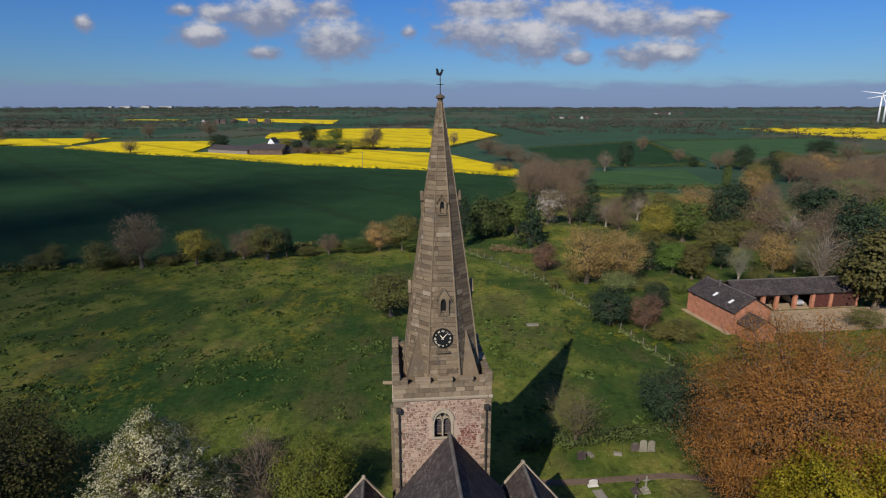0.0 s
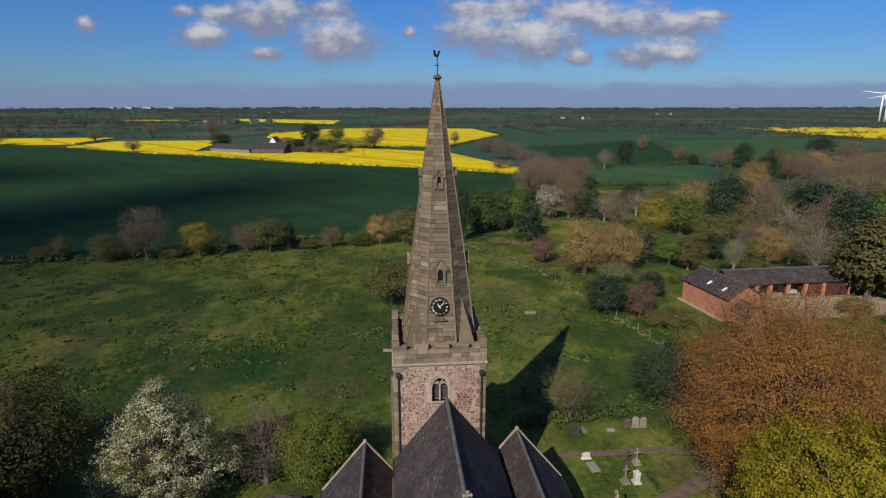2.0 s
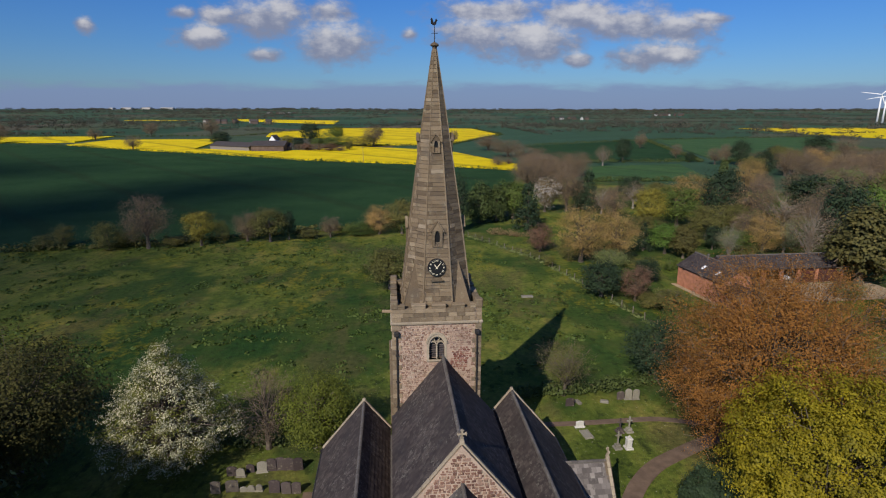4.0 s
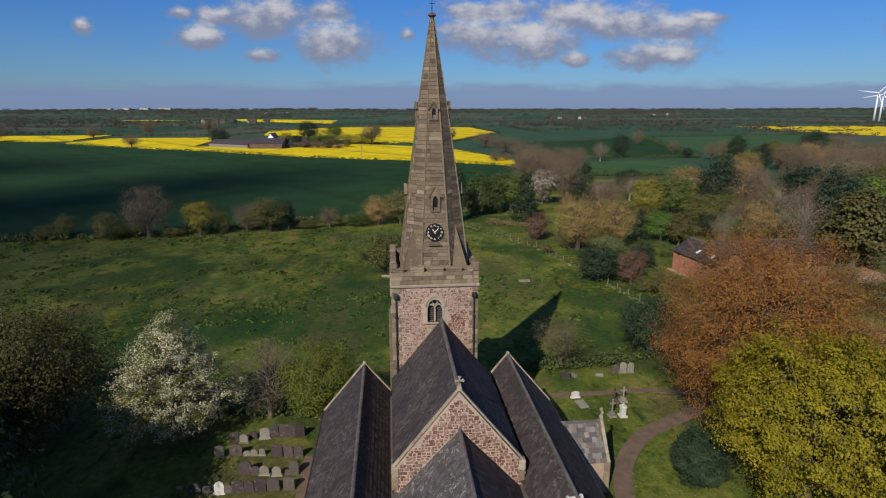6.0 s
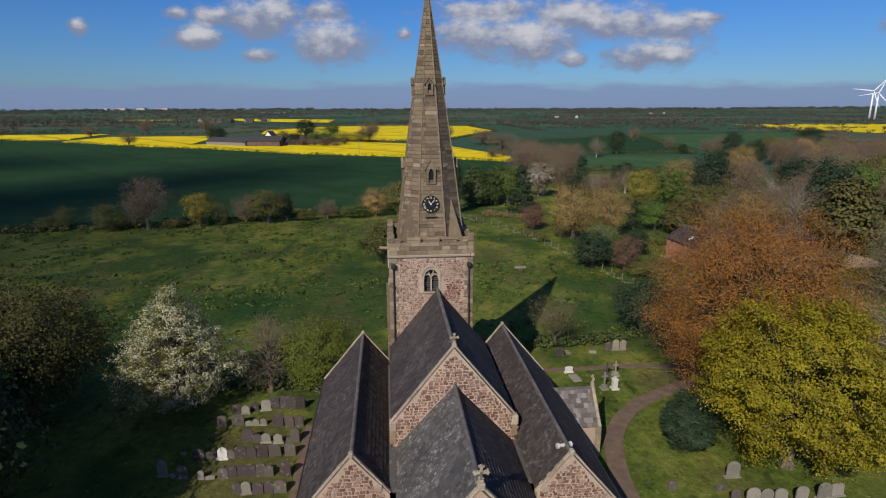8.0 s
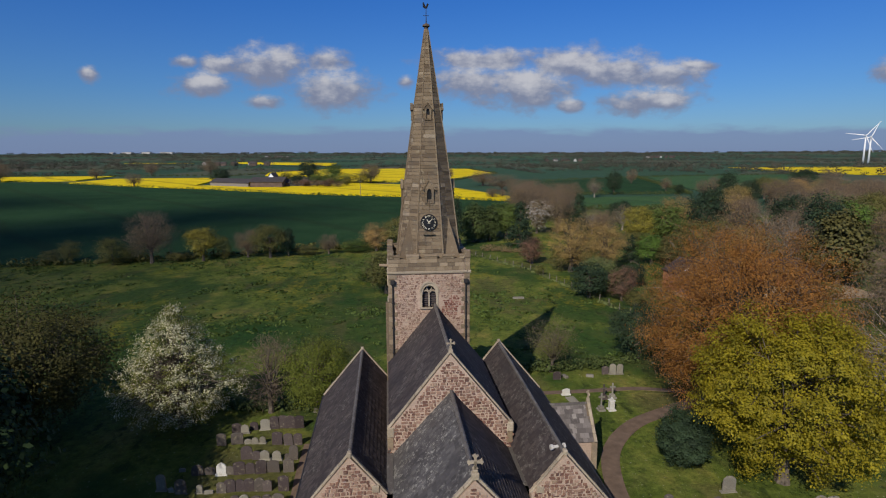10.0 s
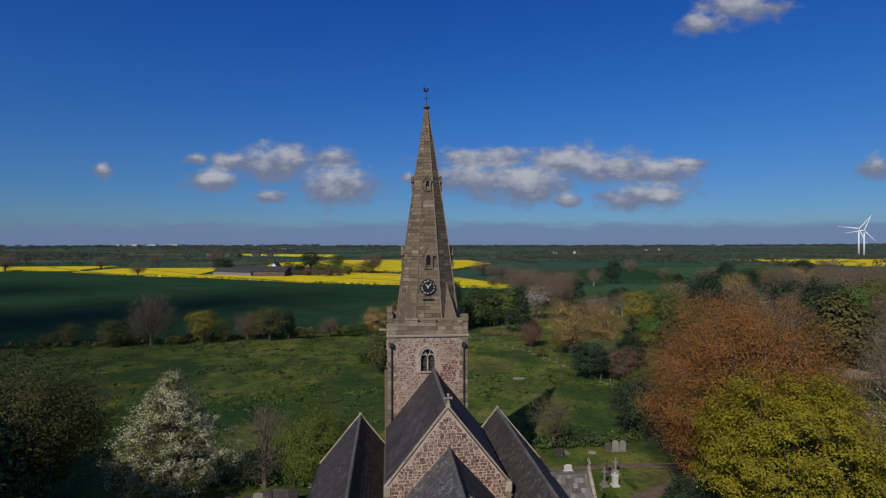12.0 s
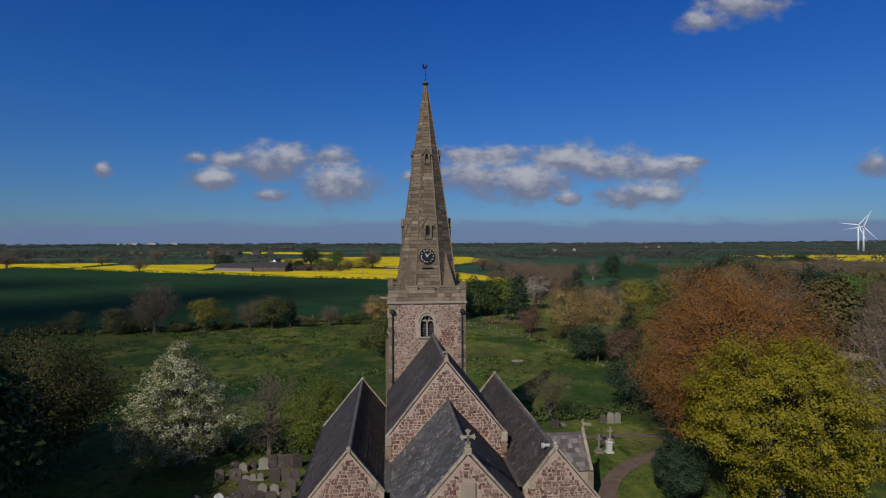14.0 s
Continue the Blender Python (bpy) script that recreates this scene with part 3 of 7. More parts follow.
def roof_slope(name, r0, r1, e0, e1, mat, label, seed, pieces=0, size=(0.26, 0.3), parent=None):
    """One slope of slates from the ridge r0-r1 down to the eave e0-e1."""
    r0, r1, e0, e1 = map(Vector, (r0, r1, e0, e1))
    n = (r1 - r0).cross(e0 - r0).normalized()
    n = -n if n.z < 0 else n
    bm = bmesh.new()
    a = [bm.verts.new(p - n * 0.02) for p in (r0, r1, e1, e0)]
    b = [bm.verts.new(p - n * 0.16) for p in (r0, r1, e1, e0)]
    bm.faces.new(a), bm.faces.new(b[::-1])
    for k in range(4):
        bm.faces.new((a[k], b[k], b[(k + 1) % 4], a[(k + 1) % 4]))
    slab = part(name, bm, mat, parent or church, label)
    rng = random.Random(seed)
    down, along = e0 - r0, (r1 - r0)
    rows, cols = int(down.length / size[1]), int(along.length / size[0])
    verts, faces, loose = [], [], []
    for i in range(rows):
        for k in range(cols):
            s0, s1 = (k + 0.5 * (i % 2) + 0.02) / cols, (k + 0.5 * (i % 2) + 0.98) / cols
            s0, s1 = max(0, min(1, s0)), max(0, min(1, s1))
            if s1 - s0 < 0.3 / cols:
                continue
            at = lambda s, d: (r0 + (r1 - r0) * s) * (1 - d) + (e0 + (e1 - e0) * s) * d
            d0, d1 = i / rows, min(1.0, (i + 1.12) / rows)
            l0, l1 = rng.uniform(0.0, 0.006), rng.uniform(0.018, 0.034)
            q = [at(s0, d0) + n * l0, at(s1, d0) + n * l0, at(s1, d1) + n * (l1 + rng.uniform(-0.006, 0.006)), at(s0, d1) + n * l1]
            q += [q[3] - n * 0.02, q[2] - n * 0.02]
            if pieces and k < pieces:
                loose.append((q, s0))
                continue
            j = len(verts)
            verts += q
            faces += [(j, j + 1, j + 2, j + 3), (j + 3, j + 2, j + 5, j + 4)]
    as_object("slate_covering", verts, faces, mat, slab, kind="stuff")
    kept = {}
    for q, s0 in loose:
        w, h = (q[1] - q[0]), (q[3] - q[0])
        key = (round(w.length, 2), rng.randrange(3))
        if key not in kept:
            lift = (0.0, 0.012, -0.006)[key[1]]
            me = bpy.data.meshes.new("slate")
            me.from_pydata([(0, 0, 0), (w.length, 0, 0), (w.length, h.length, lift), (0, h.length, 0), (0, h.length, -0.02), (w.length, h.length, -0.02 + lift)], [], [(0, 1, 2, 3), (3, 2, 5, 4)])
            me.materials.append(mat)
            kept[key] = me
        ob = new("slate", kept[key])
        ob.parent = slab
        x, y = w.normalized(), h.normalized()
        m = Matrix((x, y, x.cross(y))).transposed().to_4x4()
        m.translation = q[0]
        ob.matrix_local = m
    return slab


TILE = {}


def ridge_tiles(name, p, q, mat, parent=None):
    """A ridge bedded in mortar, capped with half-round tiles laid end to end."""
    p, q = Vector(p), Vector(q)
    bed = part(name, beam(p - Vector((0, 0, 0.12)), q - Vector((0, 0, 0.12)), 0.2, 0.14), mat, parent or church, "weathered grey ridge capping")
    n = max(1, int((q - p).length / 0.45))
    step = (q - p) / n
    key = round(step.length, 3)
    if key not in TILE:
        bm = bmesh.new()
        add_tube(bm, [(0, 0.006, 0), (0, step.length - 0.006, 0)], [0.115, 0.105], 8)
        me = bpy.data.meshes.new("ridge_tile")
        bm.to_mesh(me)
        bm.free()
        me.materials.append(LEAD)
        TILE[key] = me
    turn = math.atan2(-step.x, step.y)
    for k in range(n):
        ob = new("ridge_tile", TILE[key])
        ob.parent = bed
        ob.matrix_local = Matrix.Translation(p + step * k) @ Matrix.Rotation(turn, 4, "Z")


def coping(p, q, parent, width=0.3, pieces=7):
    """Gable coping: separate dressed stones along a verge."""
    p, q = Vector(p), Vector(q)
    rng = random.Random(int(p.x * 100 + q.z * 10))
    for k in range(pieces):
        a, b = p.lerp(q, (k + 0.015) / pieces), p.lerp(q, (k + 0.985) / pieces)
        part("coping_stone", beam(a, b, width * 0.46 + rng.uniform(-0.02, 0.02), 0.1 + rng.uniform(0, 0.02), 0.02), DRESSED, parent)


def cross_finial(parent, x, y, z, s=1.0, name="cross", turn=0):
    """A stone cross with flared arms on a stepped foot."""
    bm = bmesh.new()
    add_box(bm, (-0.17, -0.15, -0.15), (0.17, 0.15, 0.18), None, 0.03)
    add_box(bm, (-0.11, -0.1, 0.18), (0.11, 0.1, 0.32), None, 0.02)
    flare = [(-0.05, 0), (0.05, 0), (0.055, 0.2), (0.14, 0.3), (0.09, 0.3), (0.0, 0.37), (-0.09, 0.3), (-0.14, 0.3), (-0.055, 0.2)]
    centre = Vector((0, 0, 0.66))
    for k in range(4):
        m = Matrix.Translation(centre) @ Matrix.Rotation(k * math.pi / 2, 4, "Y") @ Matrix.Translation((0, -0.06, 0))
        add_prism(bm, flare, 0.12, m)
    add_box(bm, (-0.055, -0.06, 0.3), (0.055, 0.06, 0.66))
    bmesh.ops.transform(bm, matrix=pose(x, y, z, 0, 0, turn) @ Matrix.Scale(s, 4), verts=bm.verts)
    return part(name, bm, DRESSED, parent, "weathered carved stone gable cross")


def arched_wall(bm, x0, x1, z0, z1, cx, sill, outline, y, depth):
    """A wall panel facing -y with an arched hole through it."""
    pts = [(cx + x, sill + z) for x, z in outline]
    right, left = pts[0][0], pts[-1][0]

    def panel(quad):
        add_prism(bm, quad, depth, Matrix.Translation((0, y, 0)))
    panel([(x0, z0), (left, z0), (left, z1), (x0, z1)])
    panel([(right, z0), (x1, z0), (x1, z1), (right, z1)])
    panel([(left, z0), (right, z0), (right, sill), (left, sill)])
    for a, b in zip(pts, pts[1:]):
        if a[0] - b[0] > 1e-4:
            panel([(b[0], b[1]), (a[0], a[1]), (a[0], z1), (b[0], z1)])


def ring(bm, inner, outer, y, depth, cx, sill):
    """The frame between two arches of equally many points."""
    f = [[bm.verts.new((cx + x, yy, sill + z)) for x, z in o] for yy in (y, y + depth) for o in (inner, outer)]
    for k in range(len(inner) - 1):
        for a, b in ((f[0], f[1]), (f[1], f[3]), (f[3], f[2]), (f[2], f[0])):
            bm.faces.new((a[k], a[k + 1], b[k + 1], b[k]))
    for k in (0, -1):
        bm.faces.new([f[i][k] for i in (0, 1, 3, 2)])


def gothic_window(parent, cx, y, sill, width, spring, apex, facing=0, louvred=True):
    """Two-light pointed window with tracery; the opening goes into the wall behind."""
    win = new("belfry_window" if louvred else "window")
    win.parent = parent
    win.matrix_local = pose(cx, y, sill, 0, 0, facing)
    inner, outer = arch(width, spring, apex), arch(width + 0.3, spring + 0.02, apex + 0.2)
    hood = arch(width + 0.5, spring + 0.04, apex + 0.33)
    bm = bmesh.new()
    ring(bm, inner, outer, -0.06, 0.4, 0, 0)
    part("window_frame", bm, DRESSED, win, "dressed stone arch surround")
    bm = bmesh.new()
    ring(bm, outer[2:-2], hood[2:-2], -0.13, 0.14, 0, 0)
    part("hood_mould", bm, DRESSED, win)
    part("window_sill", box((-width / 2 - 0.2, -0.14, -0.14), (width / 2 + 0.2, 0.3, 0.0), None, 0.03), DRESSED, win)
    bm = bmesh.new()
    add_box(bm, (-0.05, 0.08, 0), (0.05, 0.22, spring + 0.1))
    h = width / 2
    for s in (-1, 1):
        light = [(s * h / 2 + x, z) for x, z in arch(h - 0.06, spring, spring + 0.32)]
        light_out = [(s * h / 2 + x, z) for x, z in arch(h + 0.06, spring, spring + 0.42)]
        ring(bm, light[1:-1], light_out[1:-1], 0.08, 0.14, 0, 0)
    for k in range(8):
        a, b = 2 * math.pi * k / 8, 2 * math.pi * (k + 1) / 8
        rr, cz = 0.17 * width, spring + 0.32 + 0.22 * (apex - spring)
        add_beam(bm, (rr * math.cos(a), 0.15, cz + rr * math.sin(a)), (rr * math.cos(b), 0.15, cz + rr * math.sin(b)), 0.06, 0.06)
    part("tracery", bm, DRESSED, win, "stone mullion and tracery")
    if louvred:
        for k in range(6):
            z = 0.1 + k * (spring + 0.1) / 6
            part("louvre", box((-h + 0.02, -0.02, -0.025), (h - 0.02, 0.2, 0.025), pose(0, 0.3, z, -35)), GRAVE_SLATE, win)
    # behind louvres, a dark sheet stands in for the unlit belfry
    part("pane", prism(arch(width, spring, apex), 0.03, Matrix.Translation((0, 0.36, 0))), GLASS_DARK if not louvred else WOOD_DARK, win)
    return win


# tower
tower = new("tower")
tower.parent = church
tower.matrix_local = pose(TX, 0, 0)
STRING, PARAPET = 15.4, 16.75
win_arch = arch(1.1, 0.95, 1.75)
bm = bmesh.new()
for k in range(4):
    sub = bmesh.new()
    arched_wall(sub, -HALF, HALF - 0.6, 0, STRING, -0.02 if k == 0 else 0.0, 12.6, win_arch, -HALF, 0.6)
    bmesh.ops.transform(sub, matrix=Matrix.Rotation(k * math.pi / 2, 4, "Z"), verts=sub.verts)
    me = bpy.data.meshes.new("tmp")
    sub.to_mesh(me)
    sub.free()
    bm.from_mesh(me)
    bpy.data.meshes.remove(me)
part("wall", bm, MORTAR, tower, "coursed rubble tower wall in pink and buff stone")
for k in range(4):
    win = gothic_window(tower, 0, 0, 12.6, 1.1, 0.95, 1.75)
    win.matrix_local = Matrix.Rotation(k * math.pi / 2, 4, "Z") @ pose(-0.02 if k == 0 else 0, -HALF, 12.6)


def clear_of_arch(cx, sill, width, apex):
    def test(x, z):
        return not (abs(x - cx) < width / 2 + 0.24 and sill - 0.2 < z < sill + apex + 0.34 - max(0, abs(x - cx) - 0.1) * 0.9)
    return test


verts, faces = [], []
free = clear_of_arch(-0.02, 12.6, 1.1, 1.75)
for k in range(4):
    c, s = math.cos(k * math.pi / 2), math.sin(k * math.pi / 2)

    def put(x, z, d, c=c, s=s):
        y = -HALF - d
        return (x * c - y * s, x * s + y * c, z)
    z0 = 5.5 if k == 0 else 0.0
    red = (lambda x, z: 0.85 + 0.2 * math.sin(z * 7) < x < 2.45 + 0.2 * math.sin(z * 5) and 11.7 + 0.15 * math.sin(x * 6) < z < 13.45 + 0.2 * math.sin(x * 4)) if k == 0 else (lambda x, z: False)
    stone_pieces(verts, faces, -HALF + 0.36, HALF - 0.36, z0, STRING - 0.05, put, lambda x, z: abs(x) < HALF - 0.34 and free(x, z) and not red(x, z), (0.11, 0.32), (0.1, 0.2), 0.045, 0.045, random.Random(20 + k), 0.04)
    if k == 0:
        patch_v, patch_f = [], []
        stone_pieces(patch_v, patch_f, 0.6, HALF - 0.36, 11.4, 13.8, put, lambda x, z: red(x, z) and free(x, z), (0.16, 0.36), (0.12, 0.2), 0.05, 0.05, random.Random(33), 0.035)
        as_object("rubble_patch", patch_v, patch_f, RED_RUBBLE, tower, "patch of dark red sandstone rubble", "stuff")
as_object("rubble_facing", verts, faces, TOWER_RUBBLE, tower, "pink and buff rubble facing stones", "stuff")
# dressed corners
quoin_mesh = {}
for k in range(4):
    m = Matrix.Rotation(k * math.pi / 2, 4, "Z")
    z, i = 0.0, 0
    while z < STRING - 0.3:
        w = (0.62, 0.4)[i % 2]
        d = (0.4, 0.62)[i % 2]
        if i % 2 not in quoin_mesh:
            b2 = box((-HALF - 0.05, -HALF - 0.05, 0.012), (-HALF + w, -HALF + d, 0.36), None, 0.02)
            me = bpy.data.meshes.new("quoin")
            b2.to_mesh(me)
            b2.free()
            me.materials.append(ASHLAR)
            quoin_mesh[i % 2] = me
        ob = new("quoin", quoin_mesh[i % 2])
        ob.parent = tower
        ob.matrix_local = m @ Matrix.Translation((0, 0, z))
        z += 0.372
        i += 1
# low clasping buttresses at the corners, string course, parapet
for sx in (-1, 1):
    for sy in (-1, 1):
        part("buttress", box((sx * HALF - 0.32 if sx < 0 else sx * HALF - 0.28, sy * HALF - 0.3, 0), (sx * HALF + 0.28 if sx < 0 else sx * HALF + 0.32, sy * HALF + 0.3, 11.4), None, 0.03), ASHLAR, tower, "ashlar corner buttress") if sy > 0 else None
for k in range(4):
    m = Matrix.Rotation(k * math.pi / 2, 4, "Z")
    part("string_course", box((-HALF - 0.14, -HALF - 0.14, STRING - 0.12), (HALF - 0.147, -HALF + 0.14, STRING + 0.1), m, 0.05), DRESSED, tower)
    rng = random.Random(60 + k)
    wall_top = part("parapet", box((-HALF + 0.02, -HALF + 0.0, STRING + 0.1), (HALF - 0.35, -HALF + 0.3, STRING + 1.0), m), MORTAR, tower, "low battlemented ashlar parapet")
    z = STRING + 0.1
    for row, hh in enumerate((0.34, 0.3, 0.3)):
        x = -HALF - 0.04
        while x < HALF - 0.5:
            w = min(rng.uniform(0.5, 0.95), HALF - 0.4 - x)
            part("stone", box((x + 0.01, -HALF - 0.05 - rng.uniform(0, 0.015), z + 0.01), (x + w - 0.01, -HALF + 0.33, z + hh - 0.01), m), ASHLAR, wall_top)
            x += w
        z += hh
    for a, b in ((-3.16, -2.25), (-1.75, -0.8), (-0.35, 0.62), (1.05, 1.95), (2.35, 2.72)):
        part("merlon", box((a, -HALF - 0.06, z + 0.005), (b, -HALF + 0.34, PARAPET - 0.14), m), ASHLAR, tower)
        part("merlon_cap", box((a - 0.02, -HALF - 0.1, PARAPET - 0.13), (b + 0.02, -HALF + 0.37, PARAPET), m, 0.02), ASHLAR, tower)
    corner = box((-HALF - 0.1, -HALF - 0.1, PARAPET - 0.3), (-HALF + 0.42, -HALF + 0.42, PARAPET + 0.32), m, 0.05)
    part("corner_merlon", corner, ASHLAR, tower)
part("tower_roof", box((-HALF + 0.34, -HALF + 0.34, STRING - 0.1), (HALF - 0.34, HALF - 0.34, STRING + 0.22)), LEAD, tower, "lead gutter floor behind the parapet")
# gargoyle spout and downpipes
part("water_spout", beam((-HALF, -1.2, 15.5), (-HALF - 0.75, -1.2, 15.55), 0.2, 0.2, 0.04), ASHLAR, tower)
for sx in (-1, 1):
    x = sx * (HALF - 0.28)
    pipe = new("downpipe")
    pipe.parent = tower
    part("pipe", tube([(x, -HALF - 0.14, 5.0), (x, -HALF - 0.14, 14.6)], [0.055, 0.055]), IRON, pipe, "black cast-iron downpipe")
    part("hopper", box((x - 0.17, -HALF - 0.32, 14.5), (x + 0.17, -HALF - 0.03, 14.85), None, 0.04), IRON, pipe)
    for z in (7, 9, 11, 13):
        part("bracket", box((x - 0.1, -HALF - 0.2, z), (x + 0.1, -HALF - 0.02, z + 0.07)), IRON, pipe)

# spire: courses of ashlar round an octagon, with broaches, lucarnes and clock
spire = new("spire")
spire.parent = church
spire.matrix_local = pose(0.0, 0, 0)


def spire_half(z):
    pts = [(15.6, 2.62), (16.86, 2.48), (21.76, 1.87), (28.15, 0.99), (34.0, 0.13)]
    for (a, p), (b, q) in zip(pts, pts[1:]):
        if z <= b:
            return p + (q - p) * (z - a) / (b - a)
    return 0.13


def build_spire():
    bm = bmesh.new()
    add_tube(bm, [(0, 0, z) for z in (15.6, 16.86, 21.76, 28.15, 34.0)], [(spire_half(z) - 0.05) / math.cos(math.pi / 8) for z in (15.6, 16.86, 21.76, 28.15, 34.0)], 8)
    rot = Matrix.Rotation(math.pi / 8, 4, "Z")
    u = Vector((0, 0, 1)).orthogonal().normalized()
    start = math.atan2(u.y, u.x)
    bmesh.ops.transform(bm, matrix=Matrix.Rotation(math.pi / 8 - start, 4, "Z"), verts=bm.verts)
    part("core", bm, MORTAR, spire)
    verts, faces = [], []
    rng = random.Random(4)
    z = 15.62
    while z < 33.7:
        h = rng.uniform(0.22, 0.34)
        z1 = min(z + h, 33.9)
        for k in range(8):
            a0 = k * math.pi / 4 - math.pi / 2
            n, s = Vector((math.cos(a0), math.sin(a0), 0)), Vector((-math.sin(a0), math.cos(a0), 0))
            r0, r1 = spire_half(z + 0.013), spire_half(z1 - 0.013)
            w0, w1 = r0 * math.tan(math.pi / 8), r1 * math.tan(math.pi / 8)
            cuts = max(1, int(w0 * 2 / 0.46))
            edges = [-1.0] + sorted((-1 + 2 * (c + (0.5 if rng.random() < 0.5 else 0.25) * rng.uniform(0.8, 1.2)) / cuts) for c in range(cuts - 1)) + [1.0]
            for e0, e1 in zip(edges, edges[1:]):
                d = rng.uniform(-0.004, 0.014)
                g0, g1 = e0 + (0.013 / w0 if e0 > -1 else 0), e1 - (0.013 / w0 if e1 < 1 else 0)
                i = len(verts)
                for zz, rr, ww in ((z + 0.013, r0, w0), (z1 - 0.013, r1, w1)):
                    for e in (g0, g1):
                        verts.append(n * (rr + d) + s * (e * ww) + Vector((0, 0, zz)))
                for zz, rr, ww in ((z + 0.013, r0, w0), (z1 - 0.013, r1, w1)):
                    for e in (g0, g1):
                        verts.append(n * (rr - 0.06) + s * (e * ww) + Vector((0, 0, zz)))
                faces += [(i, i + 1, i + 3, i + 2), (i + 2, i + 3, i + 7, i + 6), (i, i + 4, i + 5, i + 1), (i, i + 2, i + 6, i + 4), (i + 1, i + 5, i + 7, i + 3)]
        z = z1
    as_object("ashlar_facing", verts, faces, SPIRE, spire, "weathered brown sandstone ashlar courses", "stuff")
    # broaches at the four corners
    for k in range(4):
        bm = bmesh.new()
        c = 2.62
        t = c * math.tan(math.pi / 8)
        pts = [(c - 0.05, -t, 15.6), (c - 0.05, -c + 0.05, 15.6), (t, -c + 0.05, 15.6)]
        zt = 19.5
        r = spire_half(zt)
        top = Vector((r * math.cos(-math.pi / 4), r * math.sin(-math.pi / 4), zt))
        v = [bm.verts.new(p) for p in pts] + [bm.verts.new(top), bm.verts.new((1.2, -1.2, 15.6))]
        bm.faces.new((v[0], v[1], v[3])), bm.faces.new((v[1], v[2], v[3])), bm.faces.new((v[2], v[4], v[3])), bm.faces.new((v[4], v[0], v[3])), bm.faces.new((v[0], v[4], v[2], v[1]))
        bmesh.ops.transform(bm, matrix=Matrix.Rotation(k * math.pi / 2, 4, "Z"), verts=bm.verts)
        part("broach", bm, SPIRE, spire)
    # ribs up the eight angles
    for k in range(8):
        a0 = k * math.pi / 4 + math.pi / 8
        f = lambda z: Vector((math.cos(a0), math.sin(a0), 0)) * (spire_half(z) / math.cos(math.pi / 8)) + Vector((0, 0, z))
        bm = bmesh.new()
        zs = (15.7, 16.86, 21.76, 28.15, 33.8)
        add_tube(bm, [f(z) for z in zs], [0.06, 0.06, 0.055, 0.045, 0.03], 5)
        part("rib", bm, SPIRE, spire)

    def lucarne(z, w, h, k):
        r = spire_half(z)
        lu = new("lucarne")
        lu.parent = spire
        lu.matrix_local = Matrix.Rotation(k * math.pi / 2, 4, "Z")
        y = -r - 0.1
        outline = arch(w * 0.5, h * 0.4, h * 0.62, 4)
        bm = bmesh.new()
        arched_wall(bm, -w / 2, w / 2, z, z + h * 0.66, 0, z + 0.06, outline, y, 0.16)
        add_box(bm, (-w / 2, y + 0.16, z), (-w / 2 + 0.08, y + 0.7, z + h * 0.66))
        add_box(bm, (w / 2 - 0.08, y + 0.16, z), (w / 2, y + 0.7, z + h * 0.66))
        add_prism(bm, [(-w / 2, z + h * 0.66), (w / 2, z + h * 0.66), (0, z + h)], 0.8, Matrix.Translation((0, y, 0)))
        part("gablet", bm, SPIRE, lu)
        for s in (-1, 1):
            part("coping_stone", beam((s * (w / 2 + 0.08), y + 0.05, z + h * 0.6), (0, y + 0.05, z + h + 0.05), 0.2, 0.07), SPIRE, lu)
        # black sheet that paints the shade inside the hollow gablet
        part("opening", prism(arch(w * 0.5, h * 0.4, h * 0.62, 4), 0.02, Matrix.Translation((0, y + 0.14, z + 0.06))), BLACK, lu)
    for k in range(4):
        lucarne(20.6, 0.72, 1.75, k)
        lucarne(27.0, 0.54, 1.25, k)
    part("finial", tube([(0, 0, 33.8), (0, 0, 34.0), (0, 0, 34.08), (0, 0, 34.2), (0, 0, 34.3)], [0.14, 0.16, 0.3, 0.26, 0.1]), SPIRE, spire, "moulded stone cap")


build_spire()


